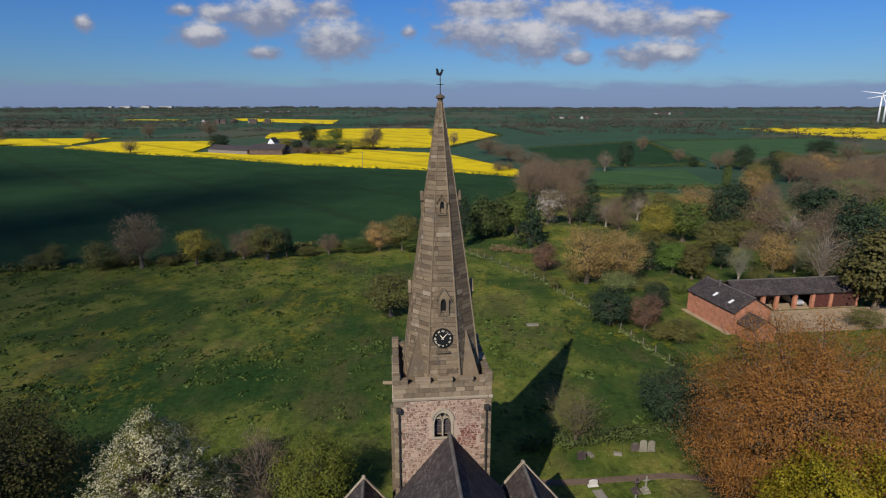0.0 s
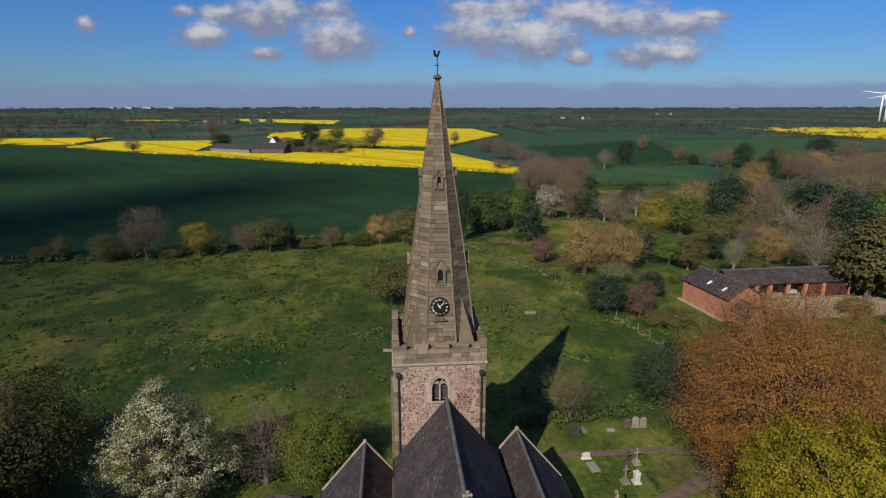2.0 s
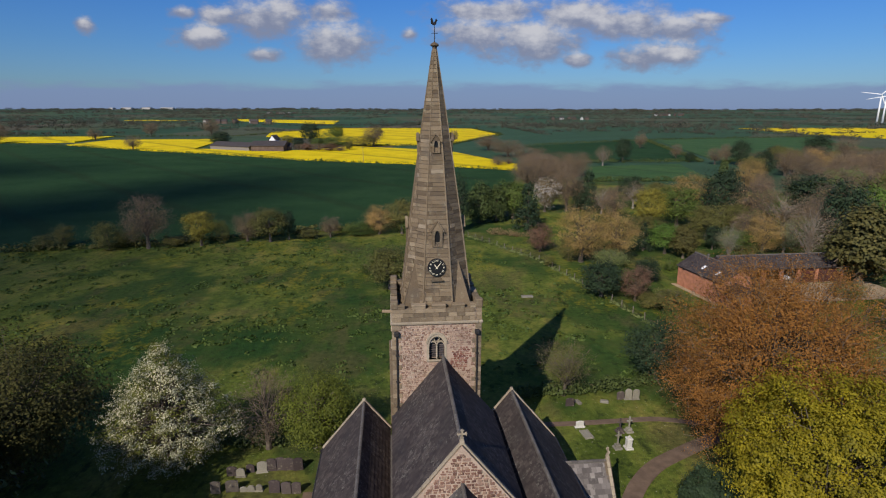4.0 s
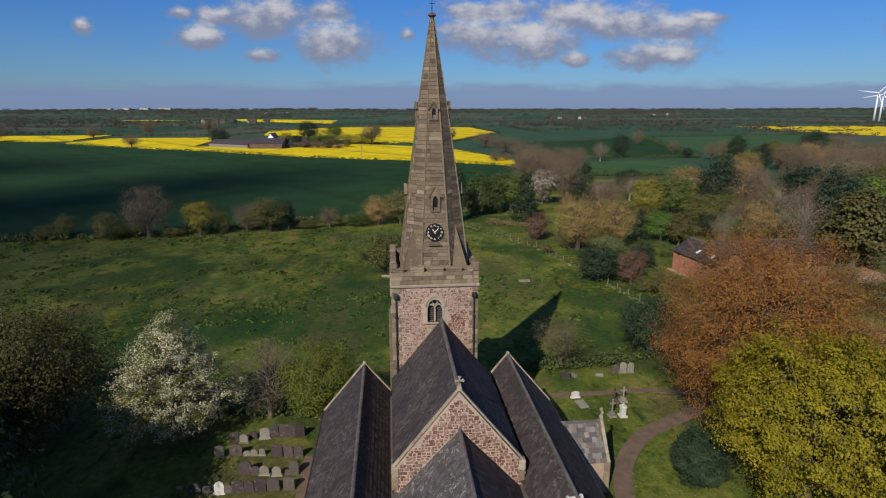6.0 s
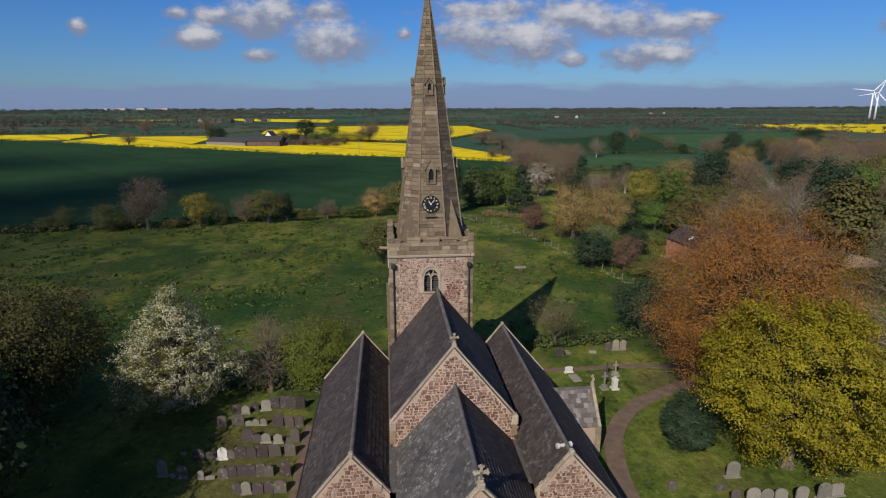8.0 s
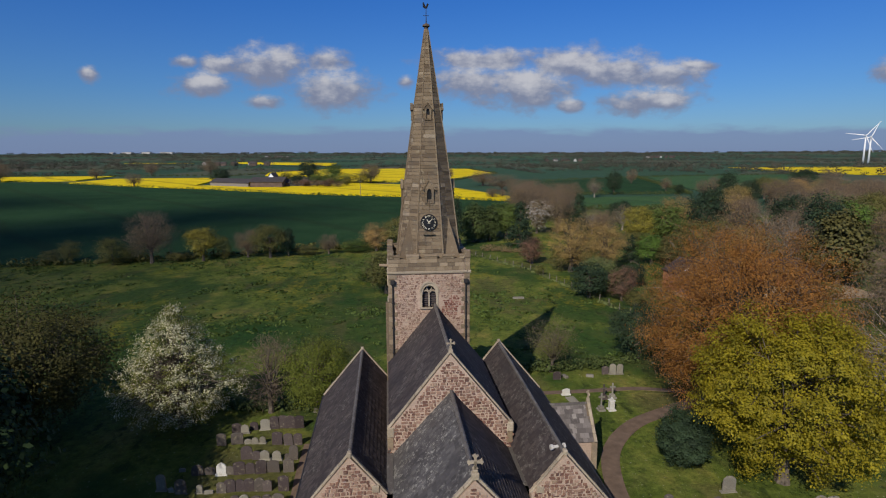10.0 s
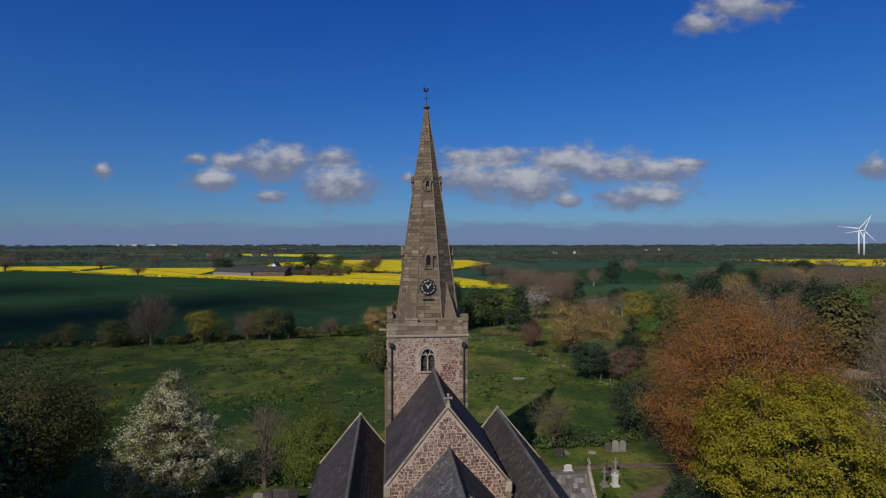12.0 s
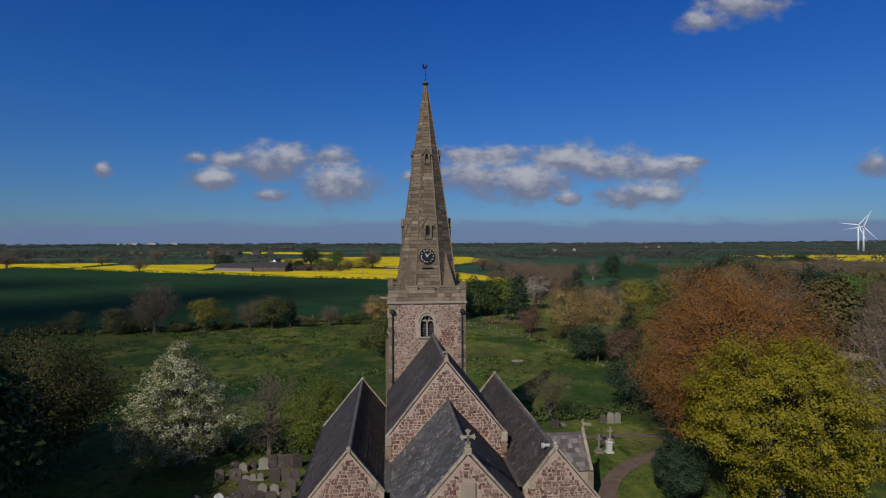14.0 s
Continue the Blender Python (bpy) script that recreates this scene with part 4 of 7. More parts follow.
def build_clock():
    z, s = 19.15, 1.25
    r = spire_half(z)
    lean = math.degrees(math.atan((spire_half(18) - spire_half(20.3)) / 2.3))
    clock = new("clock")
    clock.parent = spire
    clock.matrix_local = pose(-0.06, -r - 0.07, z, -lean * 0.6)
    turn = Matrix.Rotation(math.pi / 2, 4, "X")
    bm = bmesh.new()
    bmesh.ops.create_cone(bm, cap_ends=True, segments=40, radius1=s / 2 + 0.02, radius2=s / 2, depth=0.1, matrix=turn)
    part("dial", bm, BLACK, clock, "black clock dial")
    bm = bmesh.new()
    pts = [(math.cos(2 * math.pi * k / 40), math.sin(2 * math.pi * k / 40)) for k in range(41)]
    ring(bm, [(x * s * 0.47, y_ * s * 0.47) for x, y_ in pts], [(x * s * 0.5, y_ * s * 0.5) for x, y_ in pts], -0.075, 0.03, 0, 0)
    part("rim", bm, BLACK, clock, "black moulded rim")
    numerals = ("XII", "I", "II", "III", "IIII", "V", "VI", "VII", "VIII", "IX", "X", "XI")
    for k, word in enumerate(numerals):
        a = math.radians(90 - 30 * k)
        cu = bpy.data.curves.new("numeral", "FONT")
        cu.body, cu.size, cu.align_x, cu.align_y, cu.extrude, cu.offset = word, 0.17, "CENTER", "CENTER", 0.008, 0.002
        ob = new("numeral", cu)
        cu.materials.append(CREAM)
        ob.parent = clock
        ob.matrix_local = Matrix.Translation((0.49 * math.cos(a), -0.065, 0.49 * math.sin(a))) @ turn @ Matrix.Rotation(a - math.pi / 2, 4, "Z")
    for name, a, length, w in (("hour_pointer", 126, 0.34, 0.05), ("minute_pointer", 48, 0.52, 0.035)):
        m = pose(0, -0.09, 0) @ Matrix.Rotation(radians(90 - a), 4, "Y")
        part(name, prism([(-w / 2, -0.1), (w / 2, -0.1), (w * 0.7, length * 0.6), (0, length), (-w * 0.7, length * 0.6)], 0.015, m), CREAM, clock)
    part("ledge", box((-0.45, -0.2, -0.95), (0.45, 0.3, -0.88)), SPIRE, clock)


build_clock()

vane = thing("weather_vane", CHURCH @ pose(0, 0, 34.25), "iron weathercock on a rod above the spire", "weather vane")
part("rod", tube([(0, 0, 0), (0, 0, 1.35)], [0.035, 0.02]), IRON, vane)
for k in range(2):
    part("arm", tube([(-0.22, 0, 0.62), (0.22, 0, 0.62)] if k == 0 else [(0, -0.22, 0.62), (0, 0.22, 0.62)], [0.018, 0.018], 6), IRON, vane)
part("cockerel", prism([(-0.28, 1.22), (-0.2, 1.16), (-0.02, 1.12), (0.1, 1.16), (0.16, 1.3), (0.2, 1.4), (0.27, 1.43), (0.2, 1.5), (0.14, 1.55), (0.08, 1.46), (0.04, 1.32), (-0.08, 1.3), (-0.14, 1.5), (-0.24, 1.58), (-0.3, 1.48), (-0.27, 1.36)], 0.03, Matrix.Rotation(0.5, 4, "Z")), IRON, vane, "flat iron cockerel")

# nave
NX, NR, NE, NS = 0.32, 12.75, 8.3, 3.62     # ridge x, ridge height, eave height, half span
NY0, NY1 = -14.1, -3.05                      # east gable and tower wall
roof_slope("nave_roof", (NX, NY0 + 0.3, NR), (NX, NY1, NR), (NX - NS - 0.1, NY0 + 0.3, NE - 0.12), (NX - NS - 0.1, NY1, NE - 0.12), SLATE, "dark weathered slate nave roof slope", 1)
roof_slope("nave_roof", (NX, NY0 + 0.3, NR), (NX, NY1, NR), (NX + NS + 0.1, NY0 + 0.3, NE - 0.12), (NX + NS + 0.1, NY1, NE - 0.12), SLATE, "dark weathered slate nave roof slope", 2)
ridge_tiles("nave_ridge", (NX, NY0 + 0.35, NR + 0.02), (NX, NY1 + 0.1, NR + 0.02), LEAD)
nave_gable = part("nave_gable", prism([(NX - NS, 0), (NX + NS, 0), (NX + NS, NE - 0.08), (NX, NR + 0.0), (NX - NS, NE - 0.08)], 0.6, Matrix.Translation((0, NY0, 0))), MORTAR, church, "rubble stone nave gable with pale mortar")
for s in (-1, 1):
    part("wall", box((NX + s * (NS - 0.3) - 0.3, NY0 + 0.6, 0), (NX + s * (NS - 0.3) + 0.3, NY1, NE - 0.15)), MORTAR, church, "nave side wall")
    coping((NX + s * (NS + 0.1), NY0 + 0.16, NE - 0.1), (NX + s * 0.05, NY0 + 0.16, NR + 0.03), nave_gable, 0.5, 9)
    part("kneeler", box((NX + s * NS - 0.2, NY0 - 0.08, NE - 0.6), (NX + s * NS + 0.22, NY0 + 0.45, NE + 0.02), None, 0.05), DRESSED, church, "carved kneeler stone")
    part("kneeler_foot", box((NX + s * NS - 0.2, NY0 - 0.05, NE - 1.3), (NX + s * NS + 0.18, NY0 + 0.42, NE - 0.61), None, 0.04), ASHLAR, church)
cross_finial(nave_gable, NX, NY0 + 0.15, NR + 0.15, 0.75)
CR, CS = 10.46, 3.5
cslope = (CR - 6.65) / CS
gable_stones(nave_gable, 300, NX - NS, NX + NS, 6.3, NR, NY0, lambda x, z: z < NR - 0.1 - (abs(x - NX) * (NR - NE) / NS) and z > CR - 0.05 - abs(x - NX) * cslope, 11)

# chancel
CX, CY0, CY1 = 0.34, -23.4, NY0
for s in (-1, 1):
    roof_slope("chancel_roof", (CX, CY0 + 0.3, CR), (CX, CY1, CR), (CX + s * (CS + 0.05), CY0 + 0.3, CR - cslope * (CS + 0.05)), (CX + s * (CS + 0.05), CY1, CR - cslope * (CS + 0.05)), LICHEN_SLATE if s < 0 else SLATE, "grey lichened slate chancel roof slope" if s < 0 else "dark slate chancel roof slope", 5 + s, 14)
    part("wall", box((CX + s * (CS - 0.45) - 0.3, CY0 + 0.6, 0), (CX + s * (CS - 0.45) + 0.3, CY1, 6.5)), MORTAR, church, "chancel side wall")
ridge_tiles("chancel_ridge", (CX, CY0 + 0.35, CR + 0.02), (CX, CY1 - 0.02, CR + 0.02), LEAD)
chancel_gable = part("chancel_gable", prism([(CX - CS, 0), (CX + CS, 0), (CX + CS, 6.6), (CX, CR), (CX - CS, 6.6)], 0.6, Matrix.Translation((0, CY0, 0))), MORTAR, church, "rubble stone chancel gable with a pale square stone")
for s in (-1, 1):
    coping((CX + s * (CS + 0.1), CY0 + 0.16, 6.5), (CX + s * 0.05, CY0 + 0.16, CR + 0.03), chancel_gable, 0.5, 9)
cross_finial(chancel_gable, CX, CY0 + 0.15, CR + 0.15, 1.0)
tablet = part("tablet", box((CX - 0.33, CY0 - 0.1, CR - 1.98), (CX + 0.33, CY0 + 0.1, CR - 1.25), None, 0.03), DRESSED, chancel_gable, "pale stone tablet")
gable_stones(chancel_gable, 160, CX - CS, CX + CS, 0, CR, CY0, lambda x, z: z < CR - 0.1 - abs(x - CX) * cslope and abs(x - CX) < CS - 0.1 and not (abs(x - CX) < 0.37 and CR - 2.02 < z < CR - 1.2), 12)

# aisles
def aisle(rx, rz, y0, y1, x_in, x_out, name, seed):
    slope = 1.18
    zi, zo = rz - slope * abs(rx - x_in), rz - slope * abs(rx - x_out)
    roof_slope(name + "_roof", (rx, y0 + 0.3, rz), (rx, y1 - 0.2, rz), (x_in, y0 + 0.3, zi), (x_in, y1 - 0.2, zi), SLATE, "dark slate aisle roof slope", seed)
    roof_slope(name + "_roof", (rx, y0 + 0.3, rz), (rx, y1 - 0.2, rz), (x_out, y0 + 0.3, zo), (x_out, y1 - 0.2, zo), SLATE, "dark slate aisle roof slope", seed + 1)
    ridge_tiles(name + "_ridge", (rx, y0 + 0.35, rz + 0.02), (rx, y1 - 0.25, rz + 0.02), LEAD)
    s = 1 if x_out > x_in else -1
    wall_out = x_out - s * 0.25
    zw = rz - slope * abs(rx - wall_out)
    shape = [(x_in, 0), (wall_out, 0), (wall_out, zw - 0.02), (rx, rz), (x_in, zi - 0.02)]
    east = part(name + "_gable", prism(shape, 0.5, Matrix.Translation((0, y0, 0))), MORTAR, church, "rubble stone aisle gable")
    west = part(name + "_gable", prism(shape, 0.5, Matrix.Translation((0, y1 - 0.5, 0))), MORTAR, church, "rubble stone aisle west gable")
    part("wall", box((min(wall_out, wall_out - s * 0.6), y0 + 0.5, 0), (max(wall_out, wall_out - s * 0.6), y1 - 0.5, zw - 0.2)), MORTAR, church, "aisle outer wall")
    for g, y in ((east, y0 + 0.14), (west, y1 - 0.22)):
        coping((wall_out + s * 0.2, y, zw - 0.22), (rx + s * 0.05, y, rz + 0.03), g, 0.42, 7)
        coping((x_in, y, zi - 0.03), (rx - s * 0.05, y, rz + 0.03), g, 0.42, 5)
        part("apex_stone", box((rx - 0.13, y - 0.17, rz - 0.05), (rx + 0.13, y + 0.17, rz + 0.26), None, 0.06), DRESSED, g)
    gable_stones(east, 90, min(x_in, wall_out), max(x_in, wall_out), 2.0, rz, y0, lambda x, z: z < rz - 0.12 - slope * abs(x - rx) and min(x_in, wall_out) + 0.1 < x < max(x_in, wall_out) - 0.1, seed + 30)
    for k, zz in ((0.55, 1.2), (-0.55, 1.2)):
        part("kneeler", box((rx + s * 2.2 * (1 if k > 0 else -0.6) - 0.2, y0 - 0.07, rz - 2.2 * slope * (1 if k > 0 else 0.6) - 0.5), (rx + s * 2.2 * (1 if k > 0 else -0.6) + 0.2, y0 + 0.2, rz - 2.2 * slope * (1 if k > 0 else 0.6) - 0.1), None, 0.03), DRESSED, east)
    part("gutter", tube([(x_out + s * 0.06, y0 + 0.2, zo - 0.05), (x_out + s * 0.06, y1 - 0.2, zo - 0.05)], [0.07, 0.07], 8), IRON, church, "black cast-iron gutter")


aisle(-5.45, 8.9, -18.2, -1.8, -3.55, -8.65, "south_aisle", 40)
aisle(5.75, 8.95, -19.2, -1.2, 3.98, 9.35, "north_aisle", 44)
for x in (-3.4, 4.05):
    part("valley_gutter", box((x - 0.22, -18, 6.55), (x + 0.22, -3.1, 6.7)), LEAD, church, "lead valley gutter")
vent = new("roof_vent")
vent.parent = church
vent.matrix_local = pose(5.62, -18.2, 8.55, 0, 0, 8)
part("pipe", tube([(0, 0, -0.2), (0, 0, 0.3)], [0.08, 0.08]), LEAD, vent, "grey roof vent pipe")
part("cowl", tube([(-0.42, 0, 0.34), (-0.3, 0, 0.34), (-0.29, 0, 0.34), (0.29, 0, 0.34), (0.3, 0, 0.34), (0.42, 0, 0.34)], [0.15, 0.15, 0.09, 0.09, 0.15, 0.15]), GRAVE_WHITE, vent, "pale T-shaped cowl")

# porch
porch = new("porch")
porch.parent = church
PZ, PX0, PX1, PY, PH = 4.9, 9.0, 12.45, -5.0, 1.95
for s in (-1, 1):
    roof_slope("porch_roof", (PX0, PY, PZ), (PX1 - 0.25, PY, PZ), (PX0, PY + s * PH, PZ - 1.15 * PH), (PX1 - 0.25, PY + s * PH, PZ - 1.15 * PH), PORCH_SLATE, "pale grey stone-slate porch roof", 70 + s, 0, (0.34, 0.36), porch)
    part("wall", box((PX0, PY + s * (PH - 0.35) - 0.2, 0), (PX1 - 0.45, PY + s * (PH - 0.35) + 0.2, PZ - 1.15 * PH + 0.15)), MORTAR, porch, "pale rubble porch wall")
bm = bmesh.new()
turn = pose(PX1, PY, 0, 0, 0, 90)
arched_wall(bm, -PH + 0.1, PH - 0.1, 0, 2.62, 0, 0.0, arch(1.3, 1.5, 2.2), 0, 0.45)
add_prism(bm, [(-PH + 0.1, 2.62), (PH - 0.1, 2.62), (0, PZ + 0.15)], 0.45)
bmesh.ops.transform(bm, matrix=turn, verts=bm.verts)
porch_gable = part("porch_gable", bm, ASHLAR, porch, "ashlar porch gable with arched doorway")
for s in (-1, 1):
    coping((PX1 - 0.2, PY + s * (PH + 0.05), PZ - 1.15 * PH - 0.02), (PX1 - 0.2, PY, PZ + 0.15), porch_gable, 0.5, 5)
cross_finial(porch_gable, PX1 - 0.2, PY, PZ + 0.28, 0.8, "cross", 90)
ridge_tiles("porch_ridge", (PX0, PY, PZ + 0.02), (PX1 - 0.3, PY, PZ + 0.02), LEAD, porch)

# ---- trees ----
def quads_mesh(name, centre, normal, size, aspect, rng, mat):
    """A mesh of small bent leaves at the given places."""
    n = len(centre)
    normal /= np.linalg.norm(normal, axis=1, keepdims=True) + 1e-9
    r = rng.normal(size=(n, 3))
    u = np.cross(normal, r)
    u /= np.linalg.norm(u, axis=1, keepdims=True) + 1e-9
    w = np.cross(normal, u)
    s = (size * rng.uniform(0.6, 1.3, n))[:, None]
    bend = normal * s * rng.uniform(-0.25, 0.35, (n, 1))
    v = np.stack([centre - u * s * aspect, centre - w * s + bend, centre + u * s * aspect, centre + w * s + bend], 1).reshape(-1, 3)
    me = bpy.data.meshes.new(name)
    me.vertices.add(4 * n)
    me.vertices.foreach_set("co", v.astype(np.float32).ravel())
    me.loops.add(4 * n)
    me.loops.foreach_set("vertex_index", np.arange(4 * n, dtype=np.int32))
    me.polygons.add(n)
    me.polygons.foreach_set("loop_start", np.arange(0, 4 * n, 4, dtype=np.int32))
    me.update(calc_edges=True)
    me.validate()
    me.materials.append(mat)
    return me


def crown_points(rng, shape, clusters, h, w, low):
    """Middles of the leaf clusters of a crown h high and w wide, whose skirt hangs down to low."""
    d = rng.normal(size=(clusters, 3))
    d /= np.linalg.norm(d, axis=1, keepdims=True)
    k = rng.uniform(0.25, 1.0, clusters) ** 0.45
    lump = 0.84 * np.array([1 + 0.22 * noise.noise((a * 1.7 + 5, b * 1.7, c * 1.7)) + 0.14 * noise.noise((a * 4, b * 4 + 2, c * 4)) for a, b, c in d])
    p = d * (k * lump)[:, None]
    p = np.clip(p, -1.15, 1.15)
    z = low + (h - low) * (p[:, 2] * 0.5 + 0.5)
    f = (z - low) / (h - low)
    if shape == "cone":
        f = 1 - rng.uniform(0, 1, clusters) ** 0.62
        z = low + (h - low) * f
        wide = np.clip(1.04 - f, 0.03, 1.0) ** 0.9
        flat = p[:, :2] / (np.linalg.norm(p[:, :2], axis=1, keepdims=True) + 1e-6) * np.sqrt(rng.uniform(0.15, 1, clusters))[:, None]
        xy = flat * (wide * w / 2 * (1 + 0.07 * np.sin(3.0 * np.arctan2(flat[:, 1], flat[:, 0]) + 4 * f)))[:, None]
    elif shape == "bell":
        f = 1 - rng.uniform(0, 1, clusters) ** 0.6
        z = low + (h - low) * f
        wide = np.clip(1.5 * (1.02 - f), 0.03, 1.0) * (0.6 + 0.4 * np.clip(f * 4, 0, 1))
        flat = p[:, :2] / (np.linalg.norm(p[:, :2], axis=1, keepdims=True) + 1e-6) * np.sqrt(rng.uniform(0.2, 1, clusters))[:, None]
        xy = flat * (wide * w / 2 * (1 + 0.1 * np.sin(3.0 * np.arctan2(flat[:, 1], flat[:, 0]) + 5 * f) + rng.normal(size=clusters) * 0.06))[:, None]
    elif shape == "egg":
        xy = p[:, :2] * w / 2 * (1.3 - 0.85 * np.clip(f, 0, 1))[:, None] * 1.0
    else:
        xy = p[:, :2] * w / 2
    return np.column_stack([xy, z]), d


def make_tree(name, label, leaf, seed, h=10.0, w=8.0, low=1.5, shape="round", clusters=110, leaves=26, size=0.22, spread=0.75,
              aspect=0.65, limbs=0.35, bark=None, twigs=0, trunk=0.03, category="tree", blossom=None, lean=0.0, bloom=0.62):
    """A tree at the origin: tapered trunk with limbs, and a crown of leaves in clumps."""
    rng, r2 = np.random.default_rng(seed), random.Random(seed)
    bark = bark or BARK
    ob = tagged(new(name), label, category)
    pts, way = crown_points(rng, shape, clusters, h, w, low)
    bm = bmesh.new()
    rt = h * trunk
    top = h * (0.9 if shape == "cone" else 0.62)
    spine = [Vector((lean * k * k + rt * 0.6 * r2.uniform(-1, 1) * k, rt * 0.6 * r2.uniform(-1, 1) * k, top * k - 0.1)) for k in (0, 0.12, 0.3, 0.5, 0.75, 1.0)]
    add_tube(bm, spine, [rt * 1.35, rt, rt * 0.85, rt * 0.68, rt * 0.45, rt * 0.15], 7)
    for i in range(clusters):
        if r2.random() > limbs:
            continue
        p = Vector(pts[i])
        k = r2.uniform(0.25, 0.95) if shape != "cone" else min(0.95, p.z / top * 0.9)
        k = min(k, max(0.15, p.z / top))
        a = Vector((lean * k * k, 0, top * k))
        mid = a.lerp(p, 0.5) + Vector((r2.uniform(-1, 1), r2.uniform(-1, 1), r2.uniform(0.0, 1.2))) * 0.06 * h * (0.2 if shape == "cone" else 1)
        g = rt * 0.36 * (1 - 0.6 * k)
        add_tube(bm, [a, mid, p], [g, g * 0.55, g * 0.15], 4, False)
    part("trunk", bm, bark, ob)
    idx = np.repeat(np.arange(clusters), leaves)
    off = rng.normal(size=(len(idx), 3)) * spread * np.array([1, 1, 0.7])
    near = pts[idx] + off * rng.uniform(0.6, 1.3, clusters)[idx][:, None]
    near[:, 2] = np.maximum(near[:, 2], 0.15)
    normal = way[idx] * 0.5 + off / spread * 0.35 + np.array([0, 0, 0.45]) + rng.normal(size=near.shape) * 0.32
    c = new("crown", quads_mesh("crown", near, normal, np.full(len(idx), size), aspect, rng, LEAF[leaf]))
    c.parent = ob
    if blossom:
        k = np.flatnonzero(rng.uniform(0, 1, clusters)[idx] < bloom)
        n = len(k)
        b = new("blossom", quads_mesh("blossom", near[k] + way[idx[k]] * size * 1.2 + np.array([0, 0, size * 0.8]), normal[k].copy(), np.full(n, size * 1.15), 0.45, rng, LEAF[blossom]))
        b.parent = ob
    if twigs:
        n = clusters * twigs
        j = np.repeat(np.arange(clusters), twigs)
        out = way[j] * 0.7 + rng.normal(size=(n, 3)) * 0.55 + np.array([0, 0, 0.25])
        out /= np.linalg.norm(out, axis=1, keepdims=True)
        a = pts[j] + rng.normal(size=(n, 3)) * spread * 0.7
        ln = rng.uniform(0.4, 1.1, (n, 1)) * spread * 1.25
        side = np.cross(out, rng.normal(size=(n, 3)))
        side /= np.linalg.norm(side, axis=1, keepdims=True)
        tw = 0.0013 * h
        v = np.stack([a - side * tw, a + side * tw, a + out * ln * 0.6 + side * tw * 0.7 + rng.normal(size=(n, 3)) * 0.012, a + out * ln], 1).reshape(-1, 3)
        me = bpy.data.meshes.new("twig_growth")
        me.from_pydata(v.tolist(), [], [(4 * q, 4 * q + 1, 4 * q + 2, 4 * q + 3) for q in range(n)])
        me.materials.append(TWIG)
        t = tagged(new("twig_growth", me), kind="stuff")
        t.parent = ob
    return ob


SMALL = dict(clusters=115, leaves=52, size=0.15, spread=0.62)
KINDS = {
    "green": dict(label="green broadleaf tree in fresh leaf", leaf="green", **SMALL),
    "bright": dict(label="bright fresh green leafy tree", leaf="bright", **SMALL),
    "olive": dict(label="olive green tree coming into leaf", leaf="olive", twigs=5, **SMALL),
    "brown": dict(label="brown budding tree with bare twigs", leaf="brown", clusters=130, leaves=20, size=0.09, spread=0.75, twigs=30, limbs=0.7, low=0.8),
    "tan": dict(label="tan budding willow with fine twigs", leaf="tan", clusters=130, leaves=80, size=0.085, spread=0.62, twigs=7, limbs=0.6, low=0.5),
    "bare": dict(label="bare tree with pale limbs", leaf="brown", clusters=110, leaves=4, size=0.12, spread=0.8, twigs=22, limbs=1.0, low=2.0, bark=PALE_BARK),
    "yellow": dict(label="small yellow-green leafy tree", leaf="yellow", **SMALL),
    "red": dict(label="small tree with dark red leaves", leaf="red", low=0.6, twigs=5, **SMALL),
    "dark": dict(label="dense dark evergreen tree", leaf="dark", low=0.2, clusters=150, leaves=42, size=0.16, spread=0.55),
    "cone": dict(label="dark green pointed conifer tree", leaf="dark", shape="cone", low=0.3, clusters=120, leaves=22, size=0.24, spread=0.45),
    "greencone": dict(label="green cypress tree with a pointed crown", leaf="cypress", shape="egg", low=-0.8, clusters=190, leaves=46, size=0.16, spread=0.5, w=9.5),
    "cedar": dict(label="spreading conifer with golden-tipped boughs", leaf="conifer", shape="egg", low=0.3, clusters=210, leaves=40, size=0.17, spread=0.5, aspect=0.9),
    "white": dict(label="garden tree in pale pink-white blossom", leaf="brown", blossom="pink", **SMALL),
    "silver": dict(label="slender pale grey-green birch", leaf="silver", bark=PALE_BARK, twigs=4, **SMALL),
    "cypress": dict(label="green cypress with a dense upright crown", leaf="cypress", shape="egg", low=-0.4, clusters=170, leaves=44, size=0.16, spread=0.45),
    "birch": dict(label="pale birch with a white trunk and thin leaf", leaf="willow", bark=PALE_BARK, low=2.6, clusters=90, leaves=30, size=0.1, spread=0.6, twigs=12, limbs=1.0),
    "willow": dict(label="small silver-leaved willow tree", leaf="willow", low=0.3, clusters=110, leaves=44, size=0.14, spread=0.6, limbs=0.5, bark=PALE_BARK),
    "bush": dict(label="low rounded olive bush", leaf="olive", low=0.05, clusters=90, leaves=56, size=0.14, spread=0.7, trunk=0.012, category="bush"),
    "greenbush": dict(label="low rounded green bush", leaf="green", low=0.05, clusters=90, leaves=56, size=0.14, spread=0.7, trunk=0.012, category="bush"),
}
FIRST = {}


